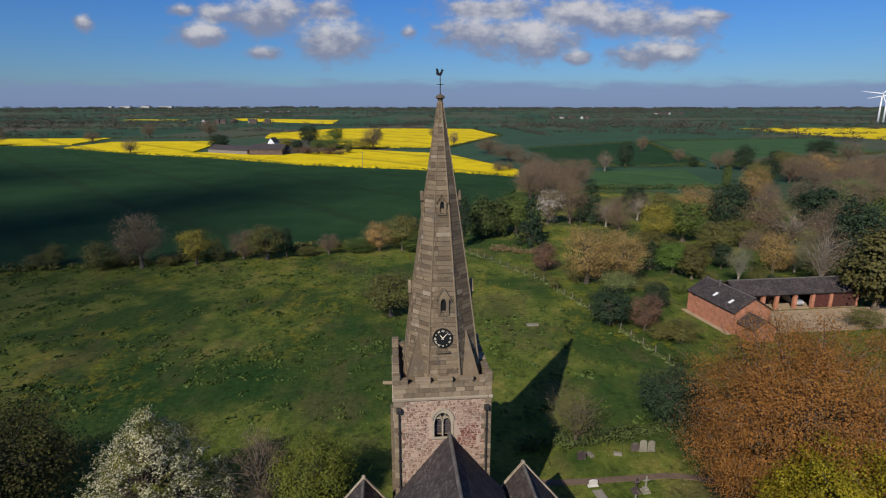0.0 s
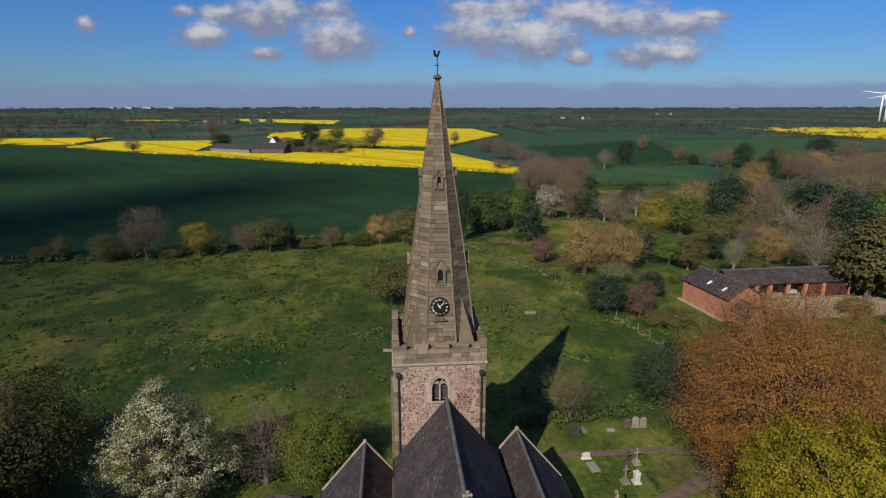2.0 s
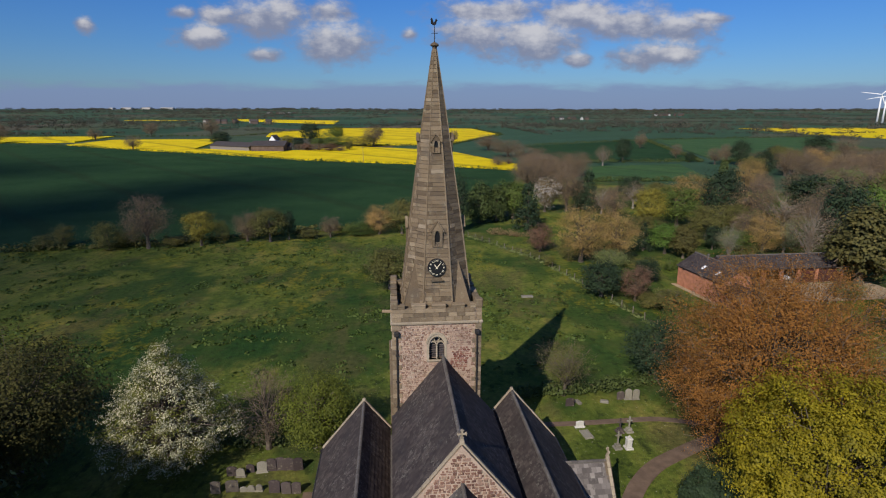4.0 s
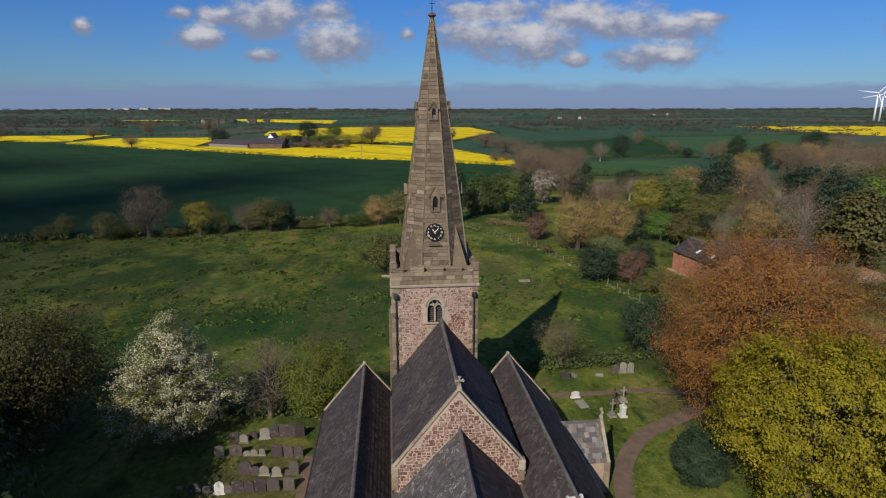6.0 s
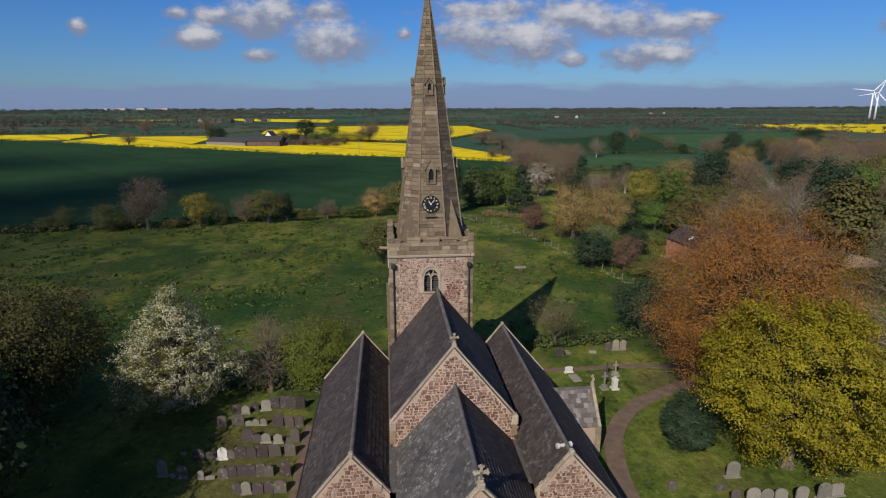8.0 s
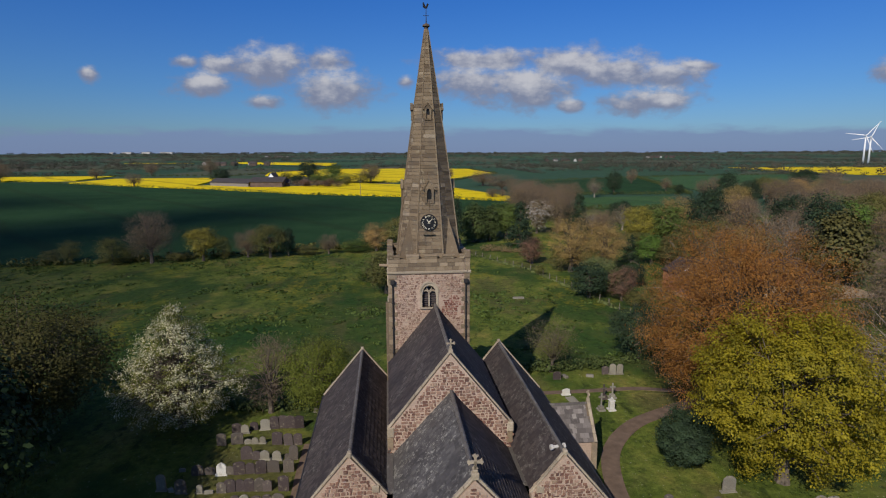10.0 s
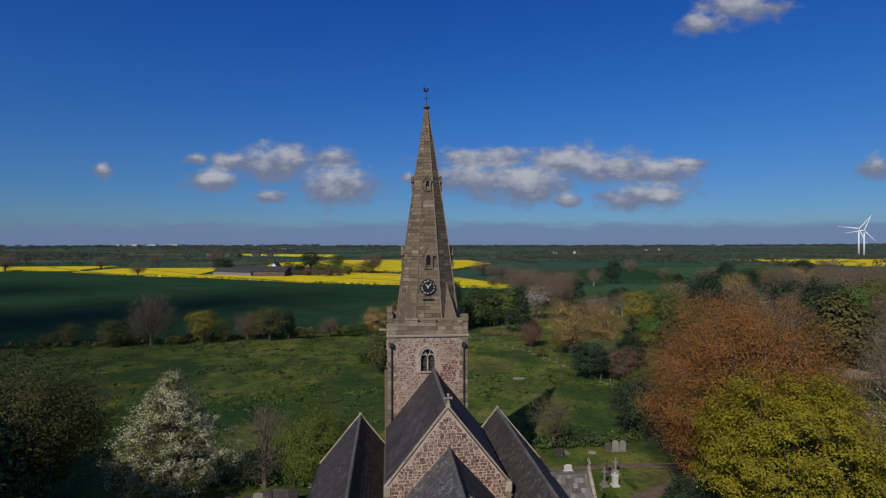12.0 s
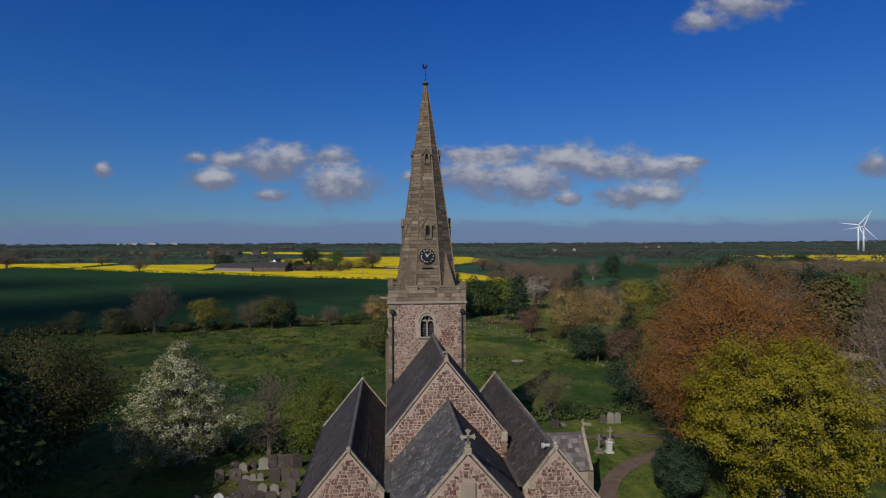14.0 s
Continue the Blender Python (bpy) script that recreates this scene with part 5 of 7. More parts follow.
def plant(kind, x, y, h, w, label="", group="", turn=None):
    """A tree of a kind at a place; the later ones share the first one's meshes."""
    name = "bush" if "bush" in kind else "tree"
    w, h = w * 1.14, h * 1.05
    variants = 2 if kind in ("brown", "olive", "green", "tan", "bush") else 1
    key = (kind, int(abs(x * 7 + y * 3)) % variants)
    turn = (x * 37 + y * 91) % 360 if turn is None else turn
    if key not in FIRST:
        FIRST[key] = make_tree(name, seed=len(FIRST) + 3, **KINDS[kind])
        ob = FIRST[key]
        ob.matrix_world = pose(x, y, 0, 0, 0, turn) @ Matrix.Diagonal((w / 8, w / 8, h / 10, 1))
    else:
        s = FIRST[key].scale
        ob = copy_thing(FIRST[key], pose(x, y, 0, 0, 0, turn) @ Matrix.Diagonal((w / 8 / s[0], w / 8 / s[1], h / 10 / s[2], 1)))
    return tagged(ob, label, group=group)


# the great trees of the churchyard
def great(x, y, *args, **kw):
    ob = make_tree(*args, **kw)
    ob.matrix_world = pose(x, y, 0)
    return ob


great(-22.7, 37.9, "tree", "tall hawthorn covered in white blossom", "lime", 101, h=11.4, w=11.0, low=1.3, shape="bell", clusters=820, leaves=46, size=0.062, spread=0.27, blossom="white", limbs=0.4, bloom=0.6)
# these left-hand crowns carry their shade in the leaf colour
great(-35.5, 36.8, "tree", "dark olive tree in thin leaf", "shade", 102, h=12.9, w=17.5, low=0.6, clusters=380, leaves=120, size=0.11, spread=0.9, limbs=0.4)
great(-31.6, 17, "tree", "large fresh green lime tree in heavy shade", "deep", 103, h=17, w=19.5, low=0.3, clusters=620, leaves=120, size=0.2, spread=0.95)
# two trees out of view, added to throw shade over the left corner
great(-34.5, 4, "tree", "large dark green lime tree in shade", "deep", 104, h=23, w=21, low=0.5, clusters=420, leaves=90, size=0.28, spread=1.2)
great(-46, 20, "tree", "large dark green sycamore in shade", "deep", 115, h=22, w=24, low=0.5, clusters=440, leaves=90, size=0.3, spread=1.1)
great(27.8, 38.6, "tree", "great copper-orange beech with budding leaves and pale limbs", "copper", 105, h=19.6, w=19.6, low=0.5, clusters=700, leaves=230, size=0.066, spread=0.78, twigs=5, limbs=0.4, trunk=0.035)
great(26.5, 28.6, "tree", "yellow-green maple in dense fresh leaf", "maple", 106, h=14.4, w=15.6, low=0.6, clusters=640, leaves=150, size=0.085, spread=0.4, limbs=0.3)
great(19.9, 30.9, "bush", "dark clipped rounded yew bush", "dark", 107, h=5.0, w=4.5, low=0.05, clusters=420, leaves=90, size=0.07, spread=0.2, category="bush", trunk=0.03)
great(-15.4, 40.6, "tree", "small bare grey tree with fine twigs", "brown", 108, h=8.0, w=6.8, low=0.6, clusters=90, leaves=6, size=0.05, spread=0.5, twigs=34, limbs=1.0)
great(-10.7, 40.4, "tree", "young green tree in fresh leaf", "young", 109, h=8.1, w=7.9, low=0.3, clusters=260, leaves=80, size=0.08, spread=0.5)
great(13.4, 50.4, "tree", "small leaning tree with thin olive twigs", "olive", 110, h=6.7, w=6.6, low=1.4, clusters=90, leaves=40, size=0.055, spread=0.6, twigs=7, limbs=1.0, lean=1.2)
great(24.8, 54.4, "bush", "dense dark green holly bush", "dark", 111, h=7.3, w=8.2, low=0.1, clusters=180, leaves=80, size=0.1, spread=0.5, category="bush")
great(40, 33, "tree", "bare grey-brown tree with drooping twigs", "tan", 112, h=13.5, w=16, low=0.8, clusters=240, leaves=12, size=0.09, spread=0.85, twigs=44, limbs=0.9, bark=PALE_BARK)
great(32.5, 16.5, "tree", "cherry tree with thin white blossom", "brown", 113, h=6.2, w=8, low=0.4, clusters=110, leaves=30, size=0.08, spread=0.5, twigs=14, blossom="white")
great(33, 20.5, "bush", "dark green laurel bush under the maple", "dark", 114, h=3.4, w=5, low=0.05, clusters=90, leaves=60, size=0.1, spread=0.4, category="bush", trunk=0.02)

# the hedge line beyond the meadow
HEDGE = "trees in the meadow hedge"
for kind, x, y, h, w in [("bush", -84.0, 116.9, 5.3, 4.9), ("bush", -72.7, 114.3, 6.2, 7.0), ("brown", -64.9, 116.0, 11.9, 9.8), ("bush", -70.4, 117.8, 3.8, 6.2), ("yellow", -54.3, 118.7, 8.0, 7.0), ("bush", -50.1, 120.5, 5.4, 3.8),
    ("brown", -45.3, 122.9, 7.0, 6.2), ("olive", -39.8, 122.5, 7.9, 8.5), ("dark", -36.0, 124.4, 7.2, 3.4), ("brown", -26.8, 127.5, 5.0, 5.1), ("greenbush", -19.9, 129.6, 3.6, 8.4), ("tan", -15.3, 130.7, 7.2, 7.4),
    ("olive", -9.8, 130.7, 9.1, 8.5), ("greenbush", -6.6, 129.6, 5.7, 6.8), ("bush", -31.6, 126.5, 2.2, 5.3), ("bush", -59.9, 117.8, 2.3, 4.9), ("bush", -87.7, 115.1, 3.2, 4.8)]:
    plant(kind, x, y, h, w, group=HEDGE)
plant("olive", -8.6, 87.0, 7.6, 8.8, "round olive green ivy-clad tree in the meadow")
plant("greenbush", -13.3, 96.5, 5.7, 6.0, "dense dark green bush in the meadow")

# the garden and wood beside the brick barn
GARDEN = "garden trees near the brick barn"
for kind, x, y, h, w in [("dark", 4.7, 133.0, 15.3, 4.2), ("greencone", 10.2, 145.3, 11.7, 9.4), ("cypress", 14.9, 146.7, 10.4, 7.3), ("green", 20.0, 150.9, 11.0, 11.3), ("cone", 22.3, 137.6, 11.0, 7.7), ("olive", 17.1, 156.1, 8.6, 9.7),
    ("white", 31.0, 162.5, 10.3, 8.3), ("brown", 37.7, 163.3, 14.1, 8.8), ("cone", 44.1, 163.3, 11.5, 7.8), ("dark", 41.6, 164.1, 9.3, 5.1), ("bare", 47.1, 158.4, 8.2, 6.6), ("brown", 49.5, 153.8, 7.4, 7.9),
    ("red", 21.4, 113.4, 6.1, 5.7), ("tan", 28.2, 104.8, 12.0, 10.9), ("tan", 35.5, 106.3, 11.0, 9.7), ("bush", 25.8, 105.5, 5.2, 4.4), ("silver", 32.3, 98.6, 4.4, 6.3), ("cone", 44.0, 114.3, 5.9, 3.9),
    ("bright", 47.8, 111.7, 7.1, 7.8), ("cedar", 50.1, 107.8, 7.5, 5.9), ("yellow", 52.1, 134.1, 11.3, 8.1), ("green", 61.7, 140.1, 11.4, 11.6), ("olive", 49.9, 130.7, 5.0, 9.0), ("bare", 59.6, 168.4, 8.2, 7.6),
    ("dark", 64.4, 186.0, 8.4, 8.5), ("olive", 70.1, 173.0, 7.2, 8.9), ("olive", 62.5, 124.9, 8.4, 8.9), ("tan", 74.8, 164.1, 11.9, 11.9), ("dark", 75.4, 145.3, 15.7, 10.9), ("brown", 81.3, 142.0, 12.9, 12.6),
    ("bright", 90.6, 148.7, 8.2, 8.3), ("dark", 106.1, 156.1, 12.8, 13.9), ("bright", 138.0, 188.2, 11.2, 14.2), ("bare", 85.4, 133.0, 10.1, 12.8), ("brown", 68.8, 117.8, 8.2, 7.4), ("green", 65.2, 113.4, 4.9, 6.0),
    # the dark one at 59.7, 115.5 is a stand-in for a shadowed hollow
    ("birch", 56.9, 103.0, 8.6, 4.8), ("tan", 68.6, 111.7, 9.4, 7.8), ("willow", 73.7, 112.6, 7.1, 5.0), ("bare", 72.1, 102.0, 12.4, 8.7), ("dark", 59.7, 115.5, 5.6, 4.4), ("dark", 89.8, 117.8, 15.6, 10.9),
    ("cedar", 73.9, 90.2, 14.8, 12.1), ("greenbush", 79.9, 117.8, 5.7, 7.4), ("bush", 56.4, 117.8, 3.8, 4.9), ("dark", 26.4, 83.3, 6.3, 7.0), ("red", 31.2, 80.9, 6.0, 4.9), ("dark", 36.7, 91.0, 4.8, 4.5),
    ("greenbush", 30.0, 87.0, 4.4, 4.7), ("olive", 35.0, 76.4, 3.4, 6.0), ("greenbush", 32.3, 68.6, 3.3, 3.8), ("bush", 32.2, 77.7, 2.5, 3.8), ("cone", 60.8, 99.3, 3.3, 3.8), ("bush", 66.2, 82.1, 3.3, 5.5),
    ("bush", 21.1, 101.3, 2.5, 2.4), ("greenbush", 43.7, 98.6, 3.3, 3.2), ("green", 77.8, 105.5, 5.8, 5.6), ("bush", 62.7, 105.5, 3.2, 5.6), ("olive", 72.9, 133.0, 7.7, 8.3), ("brown", 77.8, 160.0, 8.3, 8.2),
    ("brown", 95.1, 133.0, 9.1, 9.7), ("olive", 109.9, 138.9, 12.4, 11.6), ("cypress", 104.2, 160.0, 9.1, 8.2), ("bush", 51.8, 103.7, 3.1, 3.3)]:
    plant(kind, x, y, h, w, group=GARDEN)
rng = random.Random(77)
wood_kinds = ["brown", "brown", "brown", "olive", "tan", "bare", "tan", "dark", "brown", "olive", "brown", "bright"]


def wood(count, x0, x1, y0, y1, h0, h1, kinds, group, gap=5.0, test=None):
    got = []
    tries = 0
    while len(got) < count and tries < count * 30:
        tries += 1
        x, y = rng.uniform(x0, x1), rng.uniform(y0, y1)
        if (test and not test(x, y)) or any((x - a) ** 2 + (y - b) ** 2 < gap * gap for a, b in got):
            continue
        got.append((x, y))
        h = rng.uniform(h0, h1)
        plant(rng.choice(kinds), x, y, h, h * rng.uniform(0.75, 1.05), group=group)


wood(30, 92, 190, 118, 190, 9, 14, wood_kinds, "trees of the mixed wood", 8.0, lambda x, y: x > 0.6 * y + 14)
wood(60, 100, 260, 190, 300, 9, 13, wood_kinds[:3] + ["brown", "brown", "tan", "olive", "brown", "dark"], "trees of the mixed wood", 8.5, lambda x, y: x > 0.5 * y + 8)
wood(12, 62, 120, 44, 92, 8, 14, ["brown", "olive", "dark", "bare"], "trees of the mixed wood", 7, lambda x, y: x > 0.83 * y + 8)
wood(11, 25, 62, 205, 255, 11, 13.5, ["brown", "brown", "bare", "brown"], "trees of the mixed wood", 6.5, lambda x, y: 0.13 * y + 3 < x < 0.245 * y)
wood(12, 44, 90, 172, 196, 3, 6, ["brown", "olive", "tan", "bush"], "trees of the mixed wood", 6)
# single trees in the farmland
for kind, x, y, h, w in [("brown", -232, 420, 11, 12), ("brown", -58, 470, 17, 17), ("olive", -70, 600, 12, 13), ("brown", 10, 520, 12, 9), ("brown", -10, 640, 13, 12),
                         ("brown", 30, 300, 6, 8), ("brown", 36, 304, 5, 5), ("brown", -400, 505, 18, 20), ("brown", -345, 560, 12, 14), ("brown", -330, 640, 16, 16), ("brown", -270, 660, 20, 20),
                         ("greenbush", -86, 470, 9, 30), ("bush", -66, 466, 9, 22), ("greenbush", -100, 500, 14, 20), ("dark", -178, 450, 14, 16), ("dark", -122, 520, 19, 19), ("green", -105, 560, 15, 15),
                         ("bare", 88.0, 305.5, 10.6, 9.4), ("dark", 105.4, 326.4, 14.8, 9.3), ("dark", 164.9, 308.3, 14.4, 10.6), ("brown", 163.0, 320.2, 11.4, 7.7), ("dark", 252.1, 377.8, 14.1, 17.7), ("brown", 156.9, 447.7, 12.3, 9.1), ("brown", 153.7, 314.1, 9.4, 9.4), ("dark", 203.9, 346.6, 8.6, 8.3), ("brown", 249.2, 346.6, 13.7, 13.8), ("brown", 147.8, 353.9, 9.1, 7.1), ("dark", 144.7, 326.4, 6.5, 6.0), ("brown", 34.4, 425.3, 11.7, 20.8), ("brown", 42.5, 365.5, 10.8, 22.2), ("brown", 47.7, 314.1, 10.0, 18.7)]:
    plant(kind, x, y, h, w, group="farmland trees")


# ---- far woods, hedges and low growth ----
def clump_stuff(name, spots, mat, label, category, seed, per=26, size=0.7):
    """Many far trees or hedge plants: (x, y, z, height, width) each a loose clump of leaf masses."""
    g = np.random.default_rng(seed)
    sp = np.array(spots)
    idx = np.repeat(np.arange(len(sp)), per)
    d = g.normal(size=(len(idx), 3))
    d /= np.linalg.norm(d, axis=1, keepdims=True)
    d *= g.uniform(0.35, 1.0, (len(idx), 1)) ** 0.5
    c = sp[idx][:, :3] + np.column_stack([d[:, 0] * sp[idx, 4] / 2, d[:, 1] * sp[idx, 4] / 2, (0.52 + 0.48 * d[:, 2]) * sp[idx, 3]])
    s = size * sp[idx, 4] / 8
    ob = new(name, quads_mesh(name, c, d * 0.8 + g.normal(size=d.shape) * 0.4 + np.array([0, 0, 0.3]), s, 0.8, g, mat))
    return tagged(ob, label, category, kind="stuff")


def rise(x, y):
    r = math.hypot(x, y - 40)
    far = max(0.0, (r - 1500) / 3450)
    return 31 * far ** 1.4 + max(0, noise.noise((x * 0.0012, y * 0.0012, 3.0))) * 14 * far


def along(line, step, h, w, jitter, seed):
    g = random.Random(seed)
    out = []
    for a, b in zip(line, line[1:]):
        n = max(1, int(math.dist(a, b) / step))
        for k in range(n):
            s = (k + g.random()) / n
            x, y = a[0] + (b[0] - a[0]) * s + g.uniform(-jitter, jitter), a[1] + (b[1] - a[1]) * s + g.uniform(-jitter, jitter)
            out.append((x, y, rise(x, y) - 0.1, h * g.uniform(0.6, 1.3), w * g.uniform(0.7, 1.4)))
    return out


def hedge(line, h, w, mat, label, seed, step=1.6, per=60, size=0.9):
    clump_stuff("hedge", along(line, step, h, w, 0.3, seed), mat, label, "hedge", seed, per, size)


hedge([(-560, 10), (-300, 62), (-93, 112), (-64, 119), (-34, 132), (-7, 139), (4, 150)], 1.9, 2.6, LEAF["olive"], "low olive field hedge", 201, 2.0)
hedge([(-400, 512), (-322, 476), (-224, 414), (-161, 385), (-87, 336), (-16, 310), (38, 277)], 1.6, 2.4, LEAF["green"], "low green field hedge", 202, 2.6, 30)
hedge([(-92, 470), (4, 482), (70, 690)], 2.2, 3, LEAF["cypress"], "low dark field hedge", 203, 2, 60, 0.6)
hedge([(203, 570), (152, 328), (60, 322), (40, 296)], 2.6, 3.5, LEAF["cypress"], "dark field boundary hedge", 204, 2, 60, 0.6)
hedge([(60, 236), (120, 236), (165, 325), (340, 432)], 2.4, 3.4, LEAF["cypress"], "low dark green field hedge", 205, 2, 60, 0.6)
hedge([(-640, 650), (-367, 634), (-235, 650), (-176, 915), (48, 908), (72, 690)], 2.4, 4, LEAF["cypress"], "dark field boundary hedge", 206, 4, 60, 0.6)
hedge([(69, 474), (206, 570), (420, 645)], 2.4, 3.6, LEAF["cypress"], "dark field boundary hedge", 207, 3, 60, 0.6)
hedge([(7.5, 50), (12, 50.6), (20, 52.2), (24, 53.4)], 1.3, 1.8, LEAF["cypress"], "green hedge behind the churchyard", 208, 0.7, 110, 0.55)
hedge([(-20.6, 41.2), (-15.9, 41.4), (-11.6, 41.9), (-8.4, 43.6)], 1.3, 2.4, LEAF["cypress"], "low tangled hedge behind the graves", 209, 0.8, 110, 0.5)
hedge([(5, 131), (14, 116), (20, 106), (25, 90), (27.5, 81), (31.5, 67)], 0.5, 1.2, LEAF["silver"], "rough pale grass along the meadow fence", 210, 1.2, 50, 1.0)
hedge([(12, 131), (18, 128.5), (25, 127.5)], 1.6, 3.0, LEAF["brown"], "rough pale brown scrub", 211, 0.9, 140, 0.3)

tussocks = []
g5 = random.Random(61)
while len(tussocks) < 1500:
    x, y = g5.uniform(-105, 30), g5.uniform(55, 126)
    if y > 118 + x * 0.12 + 12 or (x > 6 and y > 131 - (x - 5) * 2.35) or noise.noise((x * 0.05, y * 0.09, 2.0)) + g5.uniform(-0.5, 0.5) < 0.12:
        continue
    tussocks.append((x, y, -0.08, g5.uniform(0.12, 0.32), g5.uniform(0.5, 2.2)))
clump_stuff("grass_tussocks", tussocks, LEAF["green"], "dark rough grass tussocks scattered in the meadow", "grass", 212, 16, 1.1)

g3 = random.Random(5)
far_brown, far_green, far_dark = [], [], []
for k in range(150):
    # field boundaries with trees in them, running across the view and away from it
    r = 380 + 3900 * g3.random() ** 1.7
    a = g3.uniform(-0.98, 0.98)
    cx, cy = r * math.sin(a), r * math.cos(a)
    turn = g3.choice((0.1, 0.25, 1.5, -0.2)) + g3.uniform(-0.15, 0.15)
    ln = g3.uniform(60, 260) * (0.7 + r / 2500)
    if (-420 < cx < 110 and cy < 960) or (40 < cx < 480 and cy < 680):
        continue
    line = [(cx - ln * math.cos(turn), cy - ln * math.sin(turn)), (cx + ln * math.cos(turn), cy + ln * math.sin(turn))]
    spots = along(line, 9 + r / 250, 4, 8 + r / 400, 2, k)
    far_green += spots
    far_brown += [(x, y, z, h * 2.6, w * 1.25) for x, y, z, h, w in along(line, 45 + r / 40, 4.5, 11, 4, k + 900)]
for k in range(60):
    r = 900 + 3700 * g3.random() ** 1.1
    a = g3.uniform(-0.95, 0.95)
    cx, cy = r * math.sin(a), r * math.cos(a)
    if -450 < cx < 120 and cy < 1300:
        continue
    for j in range(int(14 + r / 110)):
        x, y = cx + g3.gauss(0, 45 + r / 22), cy + g3.gauss(0, 22 + r / 60)
        if math.hypot(x, y - 40) < 4850:
            (far_brown if g3.random() < 0.6 else far_dark).append((x, y, rise(x, y) - 0.2, g3.uniform(8, 15), g3.uniform(12, 22)))
for k in range(700):
    a = g3.uniform(-1.0, 1.0)
    r = 4550 + g3.uniform(-350, 280)
    x, y = r * math.sin(a), 40 + r * math.cos(a)
    far_dark.append((x, y, rise(x, y) - 1, g3.uniform(8, 17), g3.uniform(30, 60)))
clump_stuff("far_trees", far_brown, LEAF["farbrown"], "distant brown leafless trees", "trees", 301, 70, 0.42)
clump_stuff("far_hedges", far_green, LEAF["far"], "distant dark green hedgerows", "hedges", 302, 34, 0.6)
clump_stuff("far_woods", far_dark, LEAF["far"], "distant dark woods along the horizon", "woods", 303, 60, 0.55)


# ---- graves ----
def headstone_outline(w, h, style):
    a = w / 2
    if style == "r":
        return [(-a, -0.2), (a, -0.2), (a, h - a * 0.8)] + [(a * math.cos(t), h - a * 0.8 + a * 0.8 * math.sin(t)) for t in (0.4, 0.8, 1.2, 1.57, 1.94, 2.34, 2.74)] + [(-a, h - a * 0.8)]
    if style == "p":
        return [(-a, -0.2), (a, -0.2), (a, h * 0.72), (a * 0.72, h * 0.86), (0, h), (-a * 0.72, h * 0.86), (-a, h * 0.72)]
    s = min(0.12, h * 0.15)
    return [(-a, -0.2), (a, -0.2), (a, h - s), (a * 0.82, h - s), (a * 0.6, h - s * 0.3), (0, h), (-a * 0.6, h - s * 0.3), (-a * 0.82, h - s), (-a, h - s)]


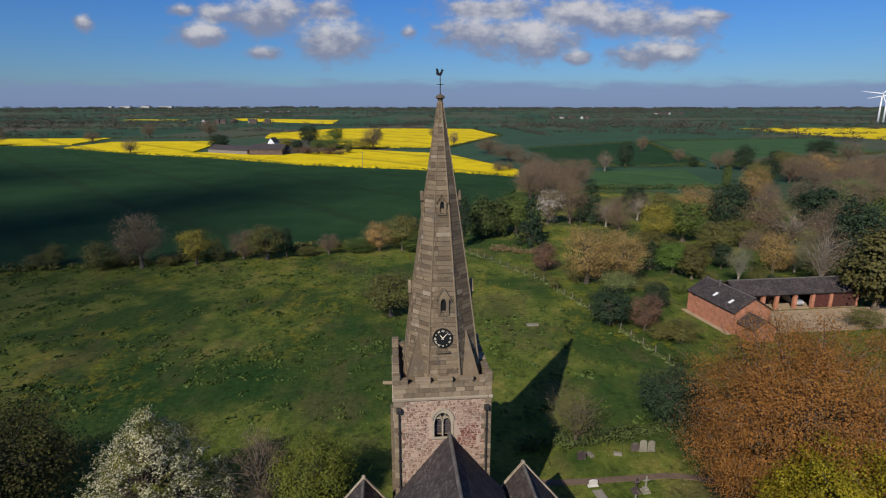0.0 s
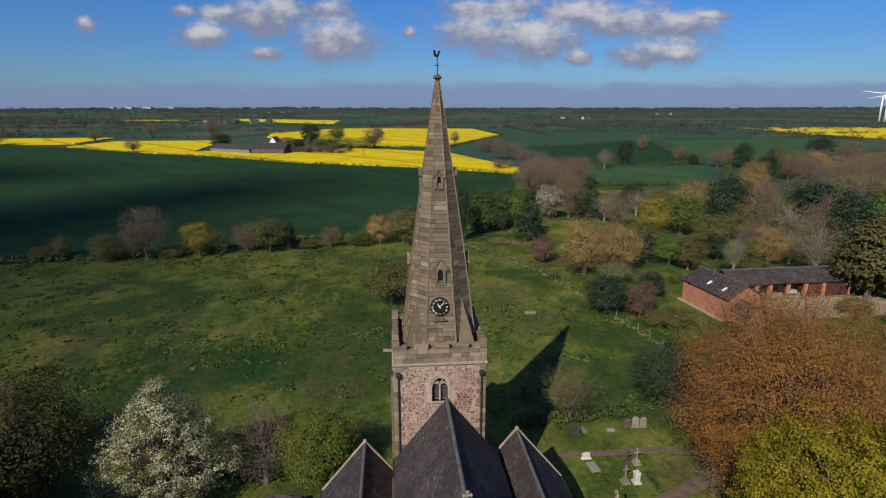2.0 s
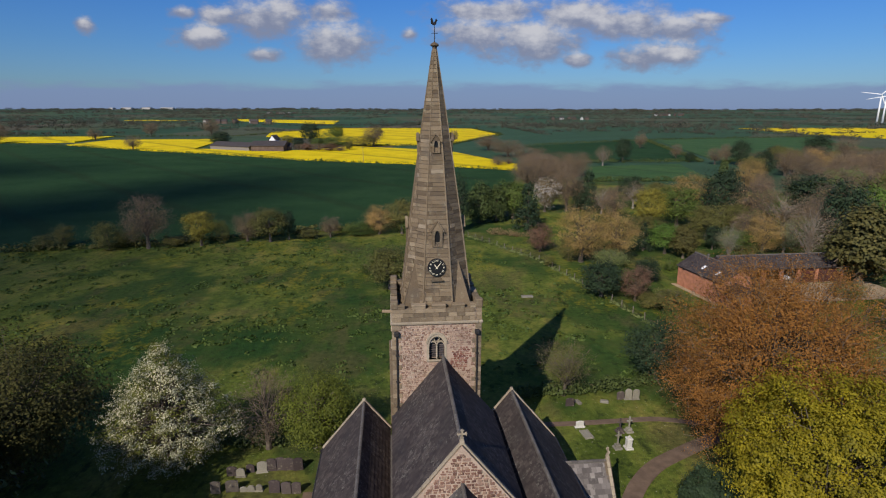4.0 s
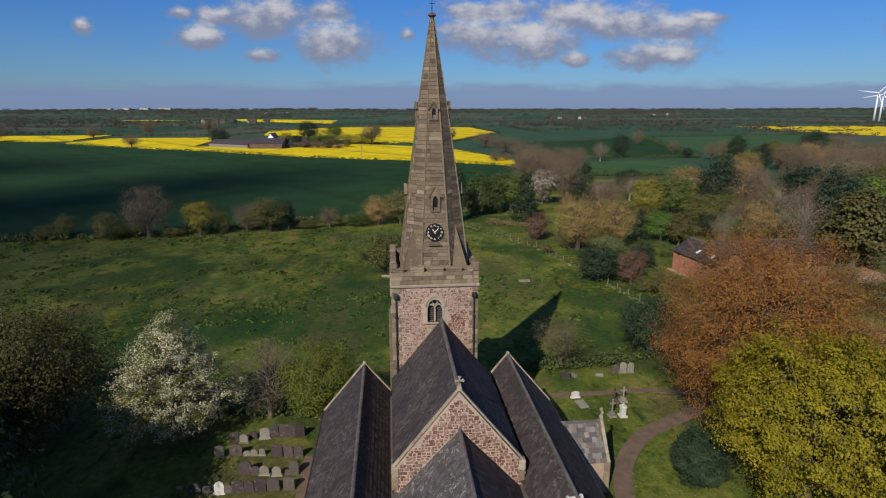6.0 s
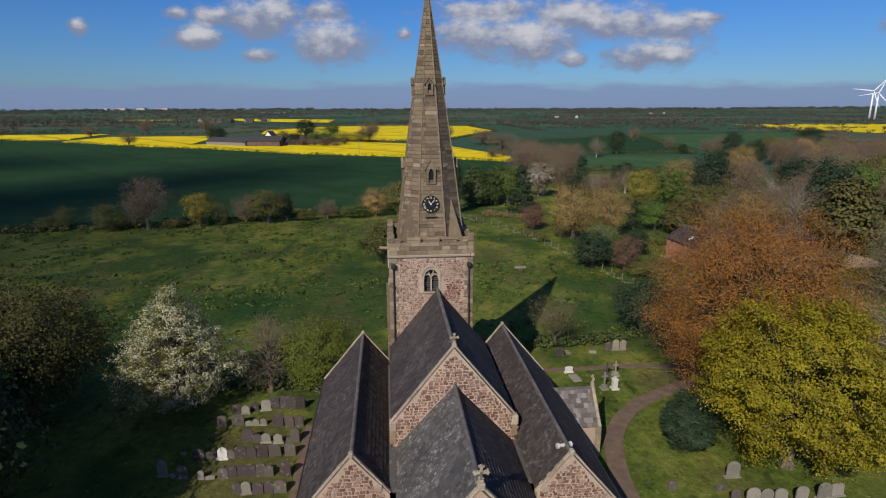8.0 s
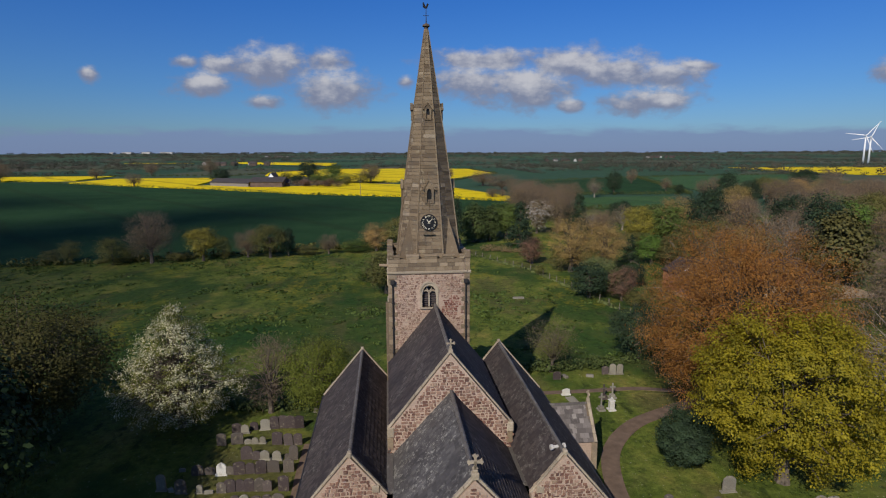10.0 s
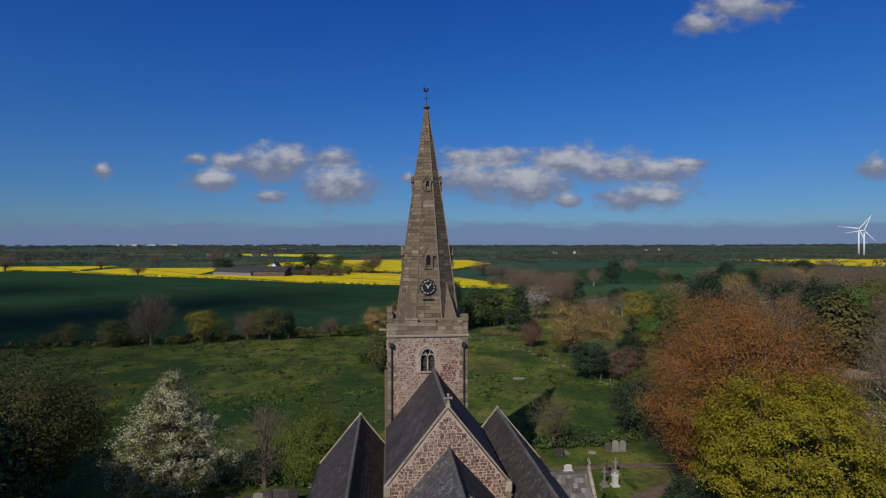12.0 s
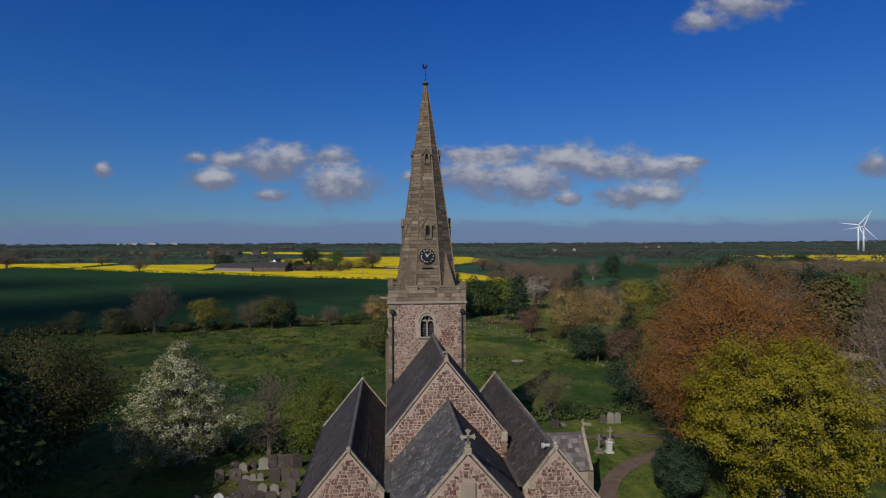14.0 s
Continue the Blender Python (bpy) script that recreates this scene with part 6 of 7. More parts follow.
STONES = {"d": (GRAVE_SLATE, "dark grey slate"), "g": (GRAVE_GREY, "weathered grey-brown sandstone"), "p": (GRAVE_PALE, "pale limestone"), "w": (GRAVE_WHITE, "white marble")}
TOPS = {"r": "round-topped", "p": "pointed", "s": "shouldered"}
GRAVES = [
    [(16.9, 26.0, 0.65, 0.73, "gr"), (20.3, 25.9, 0.85, 0.59, "gr"), (20.6, 24.6, 0.65, 1.07, "ds"), (21.7, 24.4, 0.94, 1.32, "pr"), (22.6, 24.4, 0.90, 1.24, "pr"), (23.6, 24.4, 0.86, 1.19, "pr"), (25.1, 24.6, 0.88, 1.24, "pr"), (26.9, 25.0, 0.95, 1.25, "pr"), (28.0, 25.2, 0.91, 0.99, "ps"), (-19.7, 27.9, 0.69, 1.32, "pr")],
    [(-10.9, 40.6, 0.79, 1.12, "pr"), (-11.9, 37.4, 0.81, 1.22, "ds"), (-12.7, 37.4, 0.81, 1.22, "ds"), (-13.4, 37.4, 0.82, 1.22, "ds"), (-14.1, 37.3, 0.76, 1.22, "ds"), (-14.9, 37.1, 0.82, 1.00, "ps"), (-15.9, 37.1, 0.71, 0.72, "ds"), (-16.5, 36.5, 0.71, 0.82, "pp"), (-17.3, 36.6, 0.82, 0.88, "ds")],
    [(-17.8, 34.4, 0.80, 1.06, "gs"), (-16.5, 34.6, 1.01, 1.06, "gs"), (-15.6, 34.6, 0.58, 0.48, "pp"), (-15.0, 34.6, 0.58, 0.59, "pr"), (-14.4, 34.7, 0.53, 0.64, "pp"), (-13.1, 34.5, 0.88, 1.17, "ds"), (-12.1, 34.4, 0.77, 1.06, "ds"), (-11.3, 34.4, 0.72, 1.06, "ds")],
    [(-14.9, 32.2, 0.91, 1.12, "dr"), (-14.1, 32.1, 0.65, 0.76, "ds"), (-13.4, 32.1, 0.75, 0.86, "pp"), (-12.4, 32.0, 0.70, 0.86, "pp"), (-11.6, 32.1, 0.40, 0.51, "gr"), (-11.1, 32.1, 0.74, 1.22, "gr")],
    [(-19.3, 30.4, 0.46, 0.30, "ps"), (-17.9, 29.9, 0.90, 0.88, "gr"), (-17.0, 30.0, 0.79, 0.59, "gs"), (-16.1, 29.9, 0.74, 1.02, "wp"), (-15.5, 30.0, 0.64, 0.68, "gs"), (-14.7, 30.0, 0.88, 1.07, "ds"), (-13.9, 30.1, 0.68, 0.88, "ds"), (-13.1, 30.1, 0.82, 1.08, "ds"), (-12.2, 30.3, 1.01, 0.98, "gs"), (-11.0, 30.3, 0.82, 1.08, "gs")],
    [(-18.9, 27.7, 0.39, 0.38, "pr"), (-18.1, 27.5, 0.82, 1.16, "gr"), (-16.8, 27.6, 0.48, 0.65, "pr"), (-16.1, 27.5, 0.66, 0.28, "ps"), (-15.2, 27.6, 0.71, 0.84, "gs"), (-14.6, 27.7, 0.75, 1.03, "ds"), (-13.9, 27.8, 0.75, 0.94, "dr"), (-13.2, 27.8, 0.70, 1.03, "ds"), (-12.5, 27.8, 0.74, 1.03, "gr"), (-11.9, 27.8, 0.65, 0.84, "ds"), (-10.7, 27.8, 0.78, 1.22, "ds")],
    [(-13.6, 25.9, 0.63, 0.90, "ds"), (-12.9, 25.9, 0.63, 0.99, "pr"), (-12.1, 25.9, 0.72, 0.90, "ds"), (-11.4, 26.0, 0.63, 0.90, "ds"), (-10.6, 26.0, 0.89, 0.99, "gr")],
    [(12.9, 50.6, 0.59, 0.55, "ds"), (13.6, 48.1, 0.89, 0.92, "ds"), (19.3, 49.5, 0.79, 0.94, "ds"), (20.1, 49.5, 0.73, 1.21, "pr"), (20.9, 49.5, 0.73, 1.21, "pr"), (13.7, 44.1, 0.8, 0.7, "ws"), (21.8, 27.3, 0.98, 1.30, "pr")],
]
g4 = random.Random(9)
for row in GRAVES:
    for x, y, w, h, look_ in row:
        mat, words = STONES[look_[0]]
        stone = thing("headstone", pose(x, y, 0, g4.uniform(-5, 5), g4.uniform(-2.5, 2.5), 5.3 + g4.uniform(-6, 6)), TOPS[look_[1]] + " " + words + " headstone standing in grass", "headstone", "churchyard headstones")
        bm = prism(headstone_outline(w, h, look_[1]), 0.13)
        bmesh.ops.bevel(bm, geom=[e for e in bm.edges if abs(e.verts[0].co.y - e.verts[1].co.y) < 1e-4], offset=0.012, segments=1, affect="EDGES")
        part("slab", bm, mat, stone)
        if look_[0] in "pw" and h > 0.6:
            part("plinth", box((-w * 0.62, -0.1, -0.1), (w * 0.62, 0.24, 0.1), None, 0.02), mat, stone)


def grave_cross(x, y, h, mat, label):
    ob = thing("grave_cross", pose(x, y, 0, 0, 0, 10), label, "grave cross", "churchyard crosses")
    part("step", box((-0.36, -0.36, -0.1), (0.36, 0.36, 0.16), None, 0.03), mat, ob)
    part("plinth", box((-0.24, -0.24, 0.161), (0.24, 0.24, 0.42), None, 0.03), mat, ob)
    bm = bmesh.new()
    add_box(bm, (-0.07, -0.06, 0.42), (0.07, 0.06, h), None, 0.015)
    add_box(bm, (-0.3, -0.055, h - 0.5), (0.3, 0.055, h - 0.36), None, 0.015)
    part("shaft", bm, mat, ob)


grave_cross(16.3, 40.7, 1.75, GRAVE_PALE, "pale stone grave cross on a stepped base")
grave_cross(17.3, 43.3, 1.5, GRAVE_SLATE, "dark stone grave cross on a stepped base")
grave_cross(18.2, 43.4, 1.6, GRAVE_PALE, "tall weathered stone grave cross beside the path")
ped = thing("grave_pedestal", pose(17.3, 40.7, 0, 0, 0, 8) @ Matrix.Scale(0.72, 4), "white marble pedestal monument on a stepped base", "monument")
part("step", box((-0.5, -0.5, -0.1), (0.5, 0.5, 0.2), None, 0.03), GRAVE_WHITE, ped)
part("die", box((-0.33, -0.33, 0.2), (0.33, 0.33, 1.3), None, 0.04), GRAVE_WHITE, ped)
part("cap", box((-0.4, -0.4, 1.301), (0.4, 0.4, 1.48), None, 0.06), GRAVE_WHITE, ped)
part("urn", tube([(0, 0, 1.48), (0, 0, 1.55), (0, 0, 1.68), (0, 0, 1.8)], [0.1, 0.07, 0.17, 0.1], 10), GRAVE_WHITE, ped)
ledger = thing("ledger_stone", pose(14.0, 42.9, 0.02, 0, 0, 12) @ Matrix.Scale(0.8, 4), "pale flat ledger stone with kerbs in grass", "grave ledger")
part("slab", box((-0.4, -0.95, -0.1), (0.4, 0.75, 0.16), None, 0.03), GRAVE_PALE, ledger)
for s in (-1, 1):
    part("kerb", box((s * 0.47 - 0.06, -1.0, -0.1), (s * 0.47 + 0.06, 0.8, 0.2), None, 0.02), GRAVE_PALE, ledger)
for x, y in ((14.6, 48.8), (17.4, 48.9)):
    ob = thing("grave_marker", pose(x, y, 0, 0, 0, 20 * x), "low pale stone grave marker in grass", "grave marker")
    part("slab", box((-0.42, -0.2, -0.1), (0.42, 0.25, 0.24), None, 0.07), GRAVE_PALE, ob)

# ---- meadow: fence and trough ----
fence = thing("fence", pose(0, 0, 0), "post and wire fence along the meadow edge", "fence")
line = [(5, 131), (14, 116), (20, 106), (25, 90), (27.5, 81), (31.5, 67)]
post = box((-0.06, -0.06, -0.3), (0.06, 0.06, 1.2), None, 0.015)
post_mesh = bpy.data.meshes.new("post")
post.to_mesh(post_mesh)
post.free()
post_mesh.materials.append(TIMBER)
for a, b in zip(line, line[1:]):
    n = int(math.dist(a, b) / 2.6)
    for k in range(n):
        ob = new("post", post_mesh)
        ob.parent = fence
        ob.matrix_local = pose(a[0] + (b[0] - a[0]) * k / n, a[1] + (b[1] - a[1]) * k / n, 0, g4.uniform(-4, 4), g4.uniform(-4, 4), g4.uniform(0, 90))
    for z in (0.45, 0.8, 1.1):
        part("wire", tube([(*a, z), (*b, z)], [0.012, 0.012], 4), IRON, fence)
trough = thing("water_trough", pose(14.2, 83, 0, 0, 0, 4) @ Matrix.Diagonal((0.85, 0.8, 0.5, 1)), "pale galvanised water trough standing in the meadow", "trough")
bm = bmesh.new()
for lo, hi in (((-1.1, -0.4, 0), (1.1, 0.4, 0.12)), ((-1.1, -0.4, 0.12), (1.1, -0.33, 0.5)), ((-1.1, 0.33, 0.12), (1.1, 0.4, 0.5)), ((-1.1, -0.33, 0.12), (-1.03, 0.33, 0.5)), ((1.03, -0.33, 0.12), (1.1, 0.33, 0.5))):
    add_box(bm, lo, hi)
part("tank", bm, GRAVE_PALE, trough)
part("water", box((-1.02, -0.32, 0.12), (1.02, 0.32, 0.42)), GRAVE_PALE, trough, "still water in the trough")

# ---- brick barn and garages ----
def brick_courses(name, parent, x0, x1, z0, z1, m, hole=None):
    """Brick facing of a wall panel: shallow courses with staggered joints."""
    verts, faces = [], []
    g = random.Random(int(x1 * 10 + z1))

    def put(x, z, d):
        return tuple(m @ Vector((x, -d, z)))
    stone_pieces(verts, faces, x0, x1, z0, z1, put, lambda x, z: x0 <= x <= x1 and z < z1 and not (hole and hole(x, z)), (0.42, 0.46), (0.15, 0.151), 0.02, 0.012, g, 0.0)
    return as_object(name, verts, faces, BRICK_RED, parent, kind="stuff")


BARN = pose(41.7, 90.2, 0, 0, 0, -78.0)        # x along the barn towards the yard, y into it
barn = thing("brick_barn", BARN, "orange brick barn with a grey slate roof and rooflights", "barn")
L, SP, EV, RD = 11.1, 6.4, 3.55, 5.5
part("wall", box((0, 0.012, -0.3), (L, 0.3, EV)), BRICK_RED, barn, "orange brick side wall")
part("wall", box((0, SP - 0.3, -0.3), (L, SP, EV)), BRICK_RED, barn)
gable = [(0, -0.3), (SP, -0.3), (SP, EV), (SP / 2, RD), (0, EV)]
for x in (0.0, L - 0.3):
    part("gable_wall", prism([(y, z) for y, z in gable], 0.3, Matrix.Translation((x + 0.3, 0, 0)) @ Matrix.Rotation(math.pi / 2, 4, "Z")), BRICK_RED, barn, "orange brick gable wall")
brick_courses("brick_facing", barn, 0.0, L, 0, EV - 0.1, Matrix.Identity(4))
part("base_strip", box((-0.3, -0.9, -0.2), (L, -0.05, 0.08)), YARD, barn, "pale paving strip along the wall")
for s in (0, 1):
    y = 0 if s == 0 else SP
    e = -0.3 if s == 0 else SP + 0.3
    ez = EV - 0.3 * (RD - EV) / (SP / 2)
    roof_slope("roof", (-0.2, SP / 2, RD + 0.12), (L + 0.2, SP / 2, RD + 0.12), (-0.2, e, ez + 0.12), (L + 0.2, e, ez + 0.12), SLATE, "grey slate roof slope", 90 + s, 0, (0.3, 0.3), barn)
ridge_tiles("ridge", (-0.2, SP / 2, RD + 0.14), (L + 0.2, SP / 2, RD + 0.14), LEAD, barn)
pitch = math.degrees(math.atan((RD - EV) / (SP / 2)))
for x, y in ((5.2, 1.1), (8.8, 1.1)):
    light = new("rooflight")
    light.parent = barn
    light.matrix_local = pose(x, y, EV + y * (RD - EV) / (SP / 2) + 0.17, pitch, 0, 0)
    part("frame", box((-0.3, -0.5, 0), (0.3, 0.5, 0.06)), BARN_GREY, light)
    # white colour stands in for the sky mirrored in the glass
    part("pane", box((-0.24, -0.44, 0.061), (0.24, 0.44, 0.075)), WHITE, light, "pane coloured white for the bright sky reflection")
part("flue", tube([(3.9, 2.7, 5.0), (3.9, 2.7, 6.1), (3.9, 2.7, 6.12), (3.9, 2.7, 6.3)], [0.13, 0.13, 0.2, 0.2]), BARN_GREY, barn, "grey metal flue")
for name, x, y0, y1, z0, z1 in (("window", L, 4.1, 5.1, 1.5, 2.4),):
    win = new(name)
    win.parent = barn
    part("frame", box((x + 0.0, y0, z0), (x + 0.05, y1, z1)), WHITE, win)
    part("pane", box((x + 0.051, y0 + 0.1, z0 + 0.1), (x + 0.06, y1 - 0.1, z1 - 0.1)), GLASS_DARK, win)
part("vent", box((1.2, -0.03, 3.0), (1.7, 0.01, 3.4)), WOOD_DARK, barn, "small dark square vent")
lean = thing("lean_to", BARN @ pose(L + 0.2, 0.6, 0), "low brick lean-to with a grey slate roof", "outbuilding")
part("wall", box((0, 0, -0.3), (3.4, 3.6, 2.2)), BRICK_RED, lean)
for s in (0, 1):
    roof_slope("roof", (-0.1, 1.8, 3.5), (3.6, 1.8, 3.5), (-0.1, -0.3 if s == 0 else 3.9, 2.05), (3.6, -0.3 if s == 0 else 3.9, 2.05), SLATE, "grey slate roof slope", 95 + s, 0, (0.3, 0.3), lean)
part("gable_wall", prism([(0, 2.2), (3.6, 2.2), (1.8, 3.4)], 0.25, Matrix.Translation((3.4, 0, 0)) @ Matrix.Rotation(math.pi / 2, 4, "Z")), BRICK_RED, lean)

GAR = pose(50.0, 89.1, 0, 0, 0, 7.0)
garage = thing("garage_range", GAR, "open-fronted brick garage range with a long slate roof", "garage")
GL, GD = 22.2, 6.0
part("back_wall", box((0, GD - 0.3, -0.3), (GL, GD, 2.9)), BRICK_RED, garage)
for x in (0.0, GL - 0.35):
    part("gable_wall", prism([(0, -0.3), (GD, -0.3), (GD, 2.9), (GD / 2, 4.5), (0, 2.9)], 0.35, Matrix.Translation((x + 0.35, 0, 0)) @ Matrix.Rotation(math.pi / 2, 4, "Z")), BRICK_RED, garage)
for x in (4.4, 6.9, 10.3, 13.6, 17.0):
    part("pier", box((x - 0.3, 0, -0.3), (x + 0.3, 0.5, 2.7), None, 0.02), BRICK_RED, garage, "square brick pier")
part("floor", box((0.35, 0, -0.3), (GL - 0.35, GD - 0.3, 0.05)), YARD, garage)
part("lintel", box((0, 0.05, 2.7), (GL, 0.4, 2.95)), WOOD_DARK, garage, "dark timber beam")
part("door", box((13.95, 0.1, 0.06), (16.65, 0.2, 2.69)), plain("garage_door_maroon", (0.09, 0.03, 0.025), 0.7), garage, "dark red boarded door")
part("door", box((17.35, 0.1, 0.06), (GL - 0.36, 0.2, 2.69)), plain("garage_door_brown", (0.075, 0.03, 0.025), 0.7), garage, "dark red boarded door")
for s in (0, 1):
    roof_slope("roof", (-0.6, GD / 2, 4.62), (GL + 0.2, GD / 2, 4.62), (-0.6, -0.35 if s == 0 else GD + 0.35, 2.86), (GL + 0.2, -0.35 if s == 0 else GD + 0.35, 2.86), SLATE, "long grey slate roof slope", 97 + s, 0, (0.34, 0.34), garage)
ridge_tiles("ridge", (-0.6, GD / 2, 4.64), (GL + 0.2, GD / 2, 4.64), LEAD, garage)


def build_car():
    car = thing("car", GAR @ pose(11.95, 2.9, 0.05, 0, 0, 0), "silver hatchback car parked inside the open garage", "car")
    side = [(-2.0, 0.35), (2.0, 0.35), (2.05, 0.7), (1.9, 0.9), (1.0, 1.0), (0.35, 1.45), (-1.3, 1.48), (-1.85, 1.0), (-2.05, 0.85)]
    bm = prism(side, 1.7, Matrix.Translation((0.85, 0, 0)) @ Matrix.Rotation(math.pi / 2, 4, "Z") @ Matrix.Scale(-1, 4, (1, 0, 0)))
    bmesh.ops.bevel(bm, geom=list(bm.edges), offset=0.06, segments=2, affect="EDGES")
    part("body", bm, SILVER, car)
    part("windscreen", box((-0.66, -0.3, -0.01), (0.66, 0.3, 0.01), pose(0, -0.7, 1.25, 35)), GLASS_DARK, car)
    for sx in (-1, 1):
        part("headlight", box((sx * 0.62 - 0.16, -2.07, 0.66), (sx * 0.62 + 0.16, -2.0, 0.8), None, 0.02), WHITE, car)
        for y in (-1.25, 1.25):
            wheel = new("wheel")
            wheel.parent = car
            bm = bmesh.new()
            bmesh.ops.create_cone(bm, cap_ends=True, segments=18, radius1=0.32, radius2=0.32, depth=0.2, matrix=pose(sx * 0.78, y, 0.32, 0, 90, 0))
            part("tyre", bm, RUBBER, wheel)
            bm = bmesh.new()
            bmesh.ops.create_cone(bm, cap_ends=True, segments=14, radius1=0.19, radius2=0.19, depth=0.03, matrix=pose(sx * 0.89, y, 0.32, 0, 90, 0))
            part("rim", bm, SILVER, wheel)


build_car()

# ---- farm, turbines, distance ----
def shed(x, y, turn, length, deep, eave, ridge, wall, roof, label, name="farm_shed", category="farm shed"):
    ob = thing(name, pose(x, y, 0, 0, 0, turn), label, category, "farm buildings among the rape")
    for yy in (0, deep - 0.3):
        part("wall", box((0, yy, -0.3), (length, yy + 0.3, eave)), wall, ob)
    for xx in (0.3, length):
        part("gable_wall", prism([(0, -0.3), (deep, -0.3), (deep, eave), (deep / 2, ridge), (0, eave)], 0.3, Matrix.Translation((xx, 0, 0)) @ Matrix.Rotation(math.pi / 2, 4, "Z")), wall, ob)
    for s in (0, 1):
        bm = bmesh.new()
        e = -0.5 if s == 0 else deep + 0.5
        add_prism(bm, [(deep / 2, ridge + 0.02), (e, eave - 0.15), (e, eave + 0.1), (deep / 2, ridge + 0.27)], length + 1, Matrix.Translation((length + 0.5, 0, 0)) @ Matrix.Rotation(math.pi / 2, 4, "Z"))
        part("roof", bm, roof, ob)
    return ob


FARM_BRICK = plain("farm_brick", (0.12, 0.085, 0.07), 0.9, 0, 0.3, 0.5)
PALE_RENDER = plain("pale_render", (0.42, 0.4, 0.38), 0.8)
FARM_ROOF = plain("farm_roof", (0.06, 0.051, 0.049), 0.7, 0, 0.25, 0.4)
shed(-176, 424, -27, 40, 14, 3.6, 6.2, plain("pale_shed_wall", (0.2, 0.18, 0.17), 0.8), FARM_ROOF, "long low grey farm shed")
shed(-138, 402, 0, 24, 18, 4.6, 7.6, FARM_BRICK, FARM_ROOF, "brown brick farm shed with a grey roof")
shed(-123, 408, 12, 12, 12, 3.6, 5.8, FARM_BRICK, FARM_ROOF, "dark brick farm shed with a grey roof")
for kind, x, y, h, w in [("yellow", -127, 462, 10, 11), ("dark", -116, 452, 9, 10), ("green", -100, 448, 9, 11), ("brown", -108, 420, 5, 9), ("red", -100, 414, 6, 10), ("brown", -91, 412, 6, 11), ("red", -82, 408, 6, 10),
                         ("brown", -74, 404, 5, 9), ("olive", -84, 425, 7, 8), ("olive", -70, 420, 7, 8), ("dark", -175, 450, 8, 7)]:
    plant(kind, x, y, h, w, group="farmyard trees")
house = shed(-143, 480, 80, 9, 5.5, 4.8, 8.6, WHITE, FARM_ROOF, "white rendered farmhouse with a steep roof", "farmhouse", "farmhouse")
for k in range(2):
    win = new("window")
    win.parent = house
    part("pane", box((-0.05, 0.9 + 2.4 * k, 2.8), (-0.01, 1.9 + 2.4 * k, 4.0)), GLASS_DARK, win)
for x, y, turn, n in ((-510, 1250, 4, 9), (330, 1700, 0, 8), (-900, 2900, 0, 10), (850, 2300, 10, 8)):
    for k in range(n):
        ob = shed(x + k * 15 + g4.uniform(-8, 8), y + g4.uniform(-30, 30), turn + g4.choice((0, 80)), g4.uniform(9, 14), 8, 5.5, 9, g4.choice((PALE_RENDER, FARM_BRICK, FARM_BRICK, FARM_BRICK)), FARM_ROOF, "distant village house with a grey roof", "village_house", "house")
        ob["group"] = "distant village houses"
        ob.location.z = rise(ob.location.x, ob.location.y)
for x, y, ln in ((-2270, 4050, 70), (-2140, 4080, 60), (-2020, 4100, 90), (-2330, 4000, 30)):
    ob = shed(x, y, 0, ln, 40, 11, 13, PALE_RENDER, PALE_RENDER, "distant white warehouse on the horizon", "warehouse", "warehouse")
    ob["group"] = "warehouses on the horizon"
    ob.location.z = rise(x, y) + 2


pole = thing("utility_pole", pose(-46, 322, 0), "thin wooden utility pole standing in the rape", "utility pole")
part("post", tube([(0, 0, -0.5), (0, 0, 9)], [0.16, 0.11]), TIMBER, pole)
part("crossbar", box((-0.9, -0.06, 8.5), (0.9, 0.06, 8.65)), TIMBER, pole)
for x in (-0.8, 0, 0.8):
    part("insulator", tube([(x, 0, 8.65), (x, 0, 8.85)], [0.06, 0.05], 6), WHITE, pole)


def turbine(x, y, hub, blade, turn, spin):
    ob = thing("wind_turbine", pose(x, y, 0, 0, 0, turn), "tall white three-bladed wind turbine beyond the fields", "wind turbine", "wind turbines")
    part("tower", tube([(0, 0, -1), (0, 0, hub)], [2.3, 1.3], 12), WHITE, ob, smooth=True)
    part("nacelle", box((-1.6, -3.0, hub - 1.4), (1.6, 5.5, hub + 1.6), None, 0.5), WHITE, ob)
    rotor = new("rotor")
    rotor.parent = ob
    part("hub", tube([(0, -3.0, hub), (0, -4.2, hub), (0, -5.2, hub)], [1.3, 1.3, 0.3], 10), WHITE, rotor)
    for k in range(3):
        m = Matrix.Translation((0, -4.0, hub)) @ Matrix.Rotation(radians(spin + 120 * k), 4, "Y")
        part("blade", prism([(-0.6, 0.8), (0.6, 0.8), (1.3, 6), (0.25, blade), (-0.1, blade), (-0.8, 6)], 0.35, m), WHITE, rotor)


turbine(957, 1262, 63, 40, -30, 38)
turbine(992, 1292, 60, 38, -34, 20)


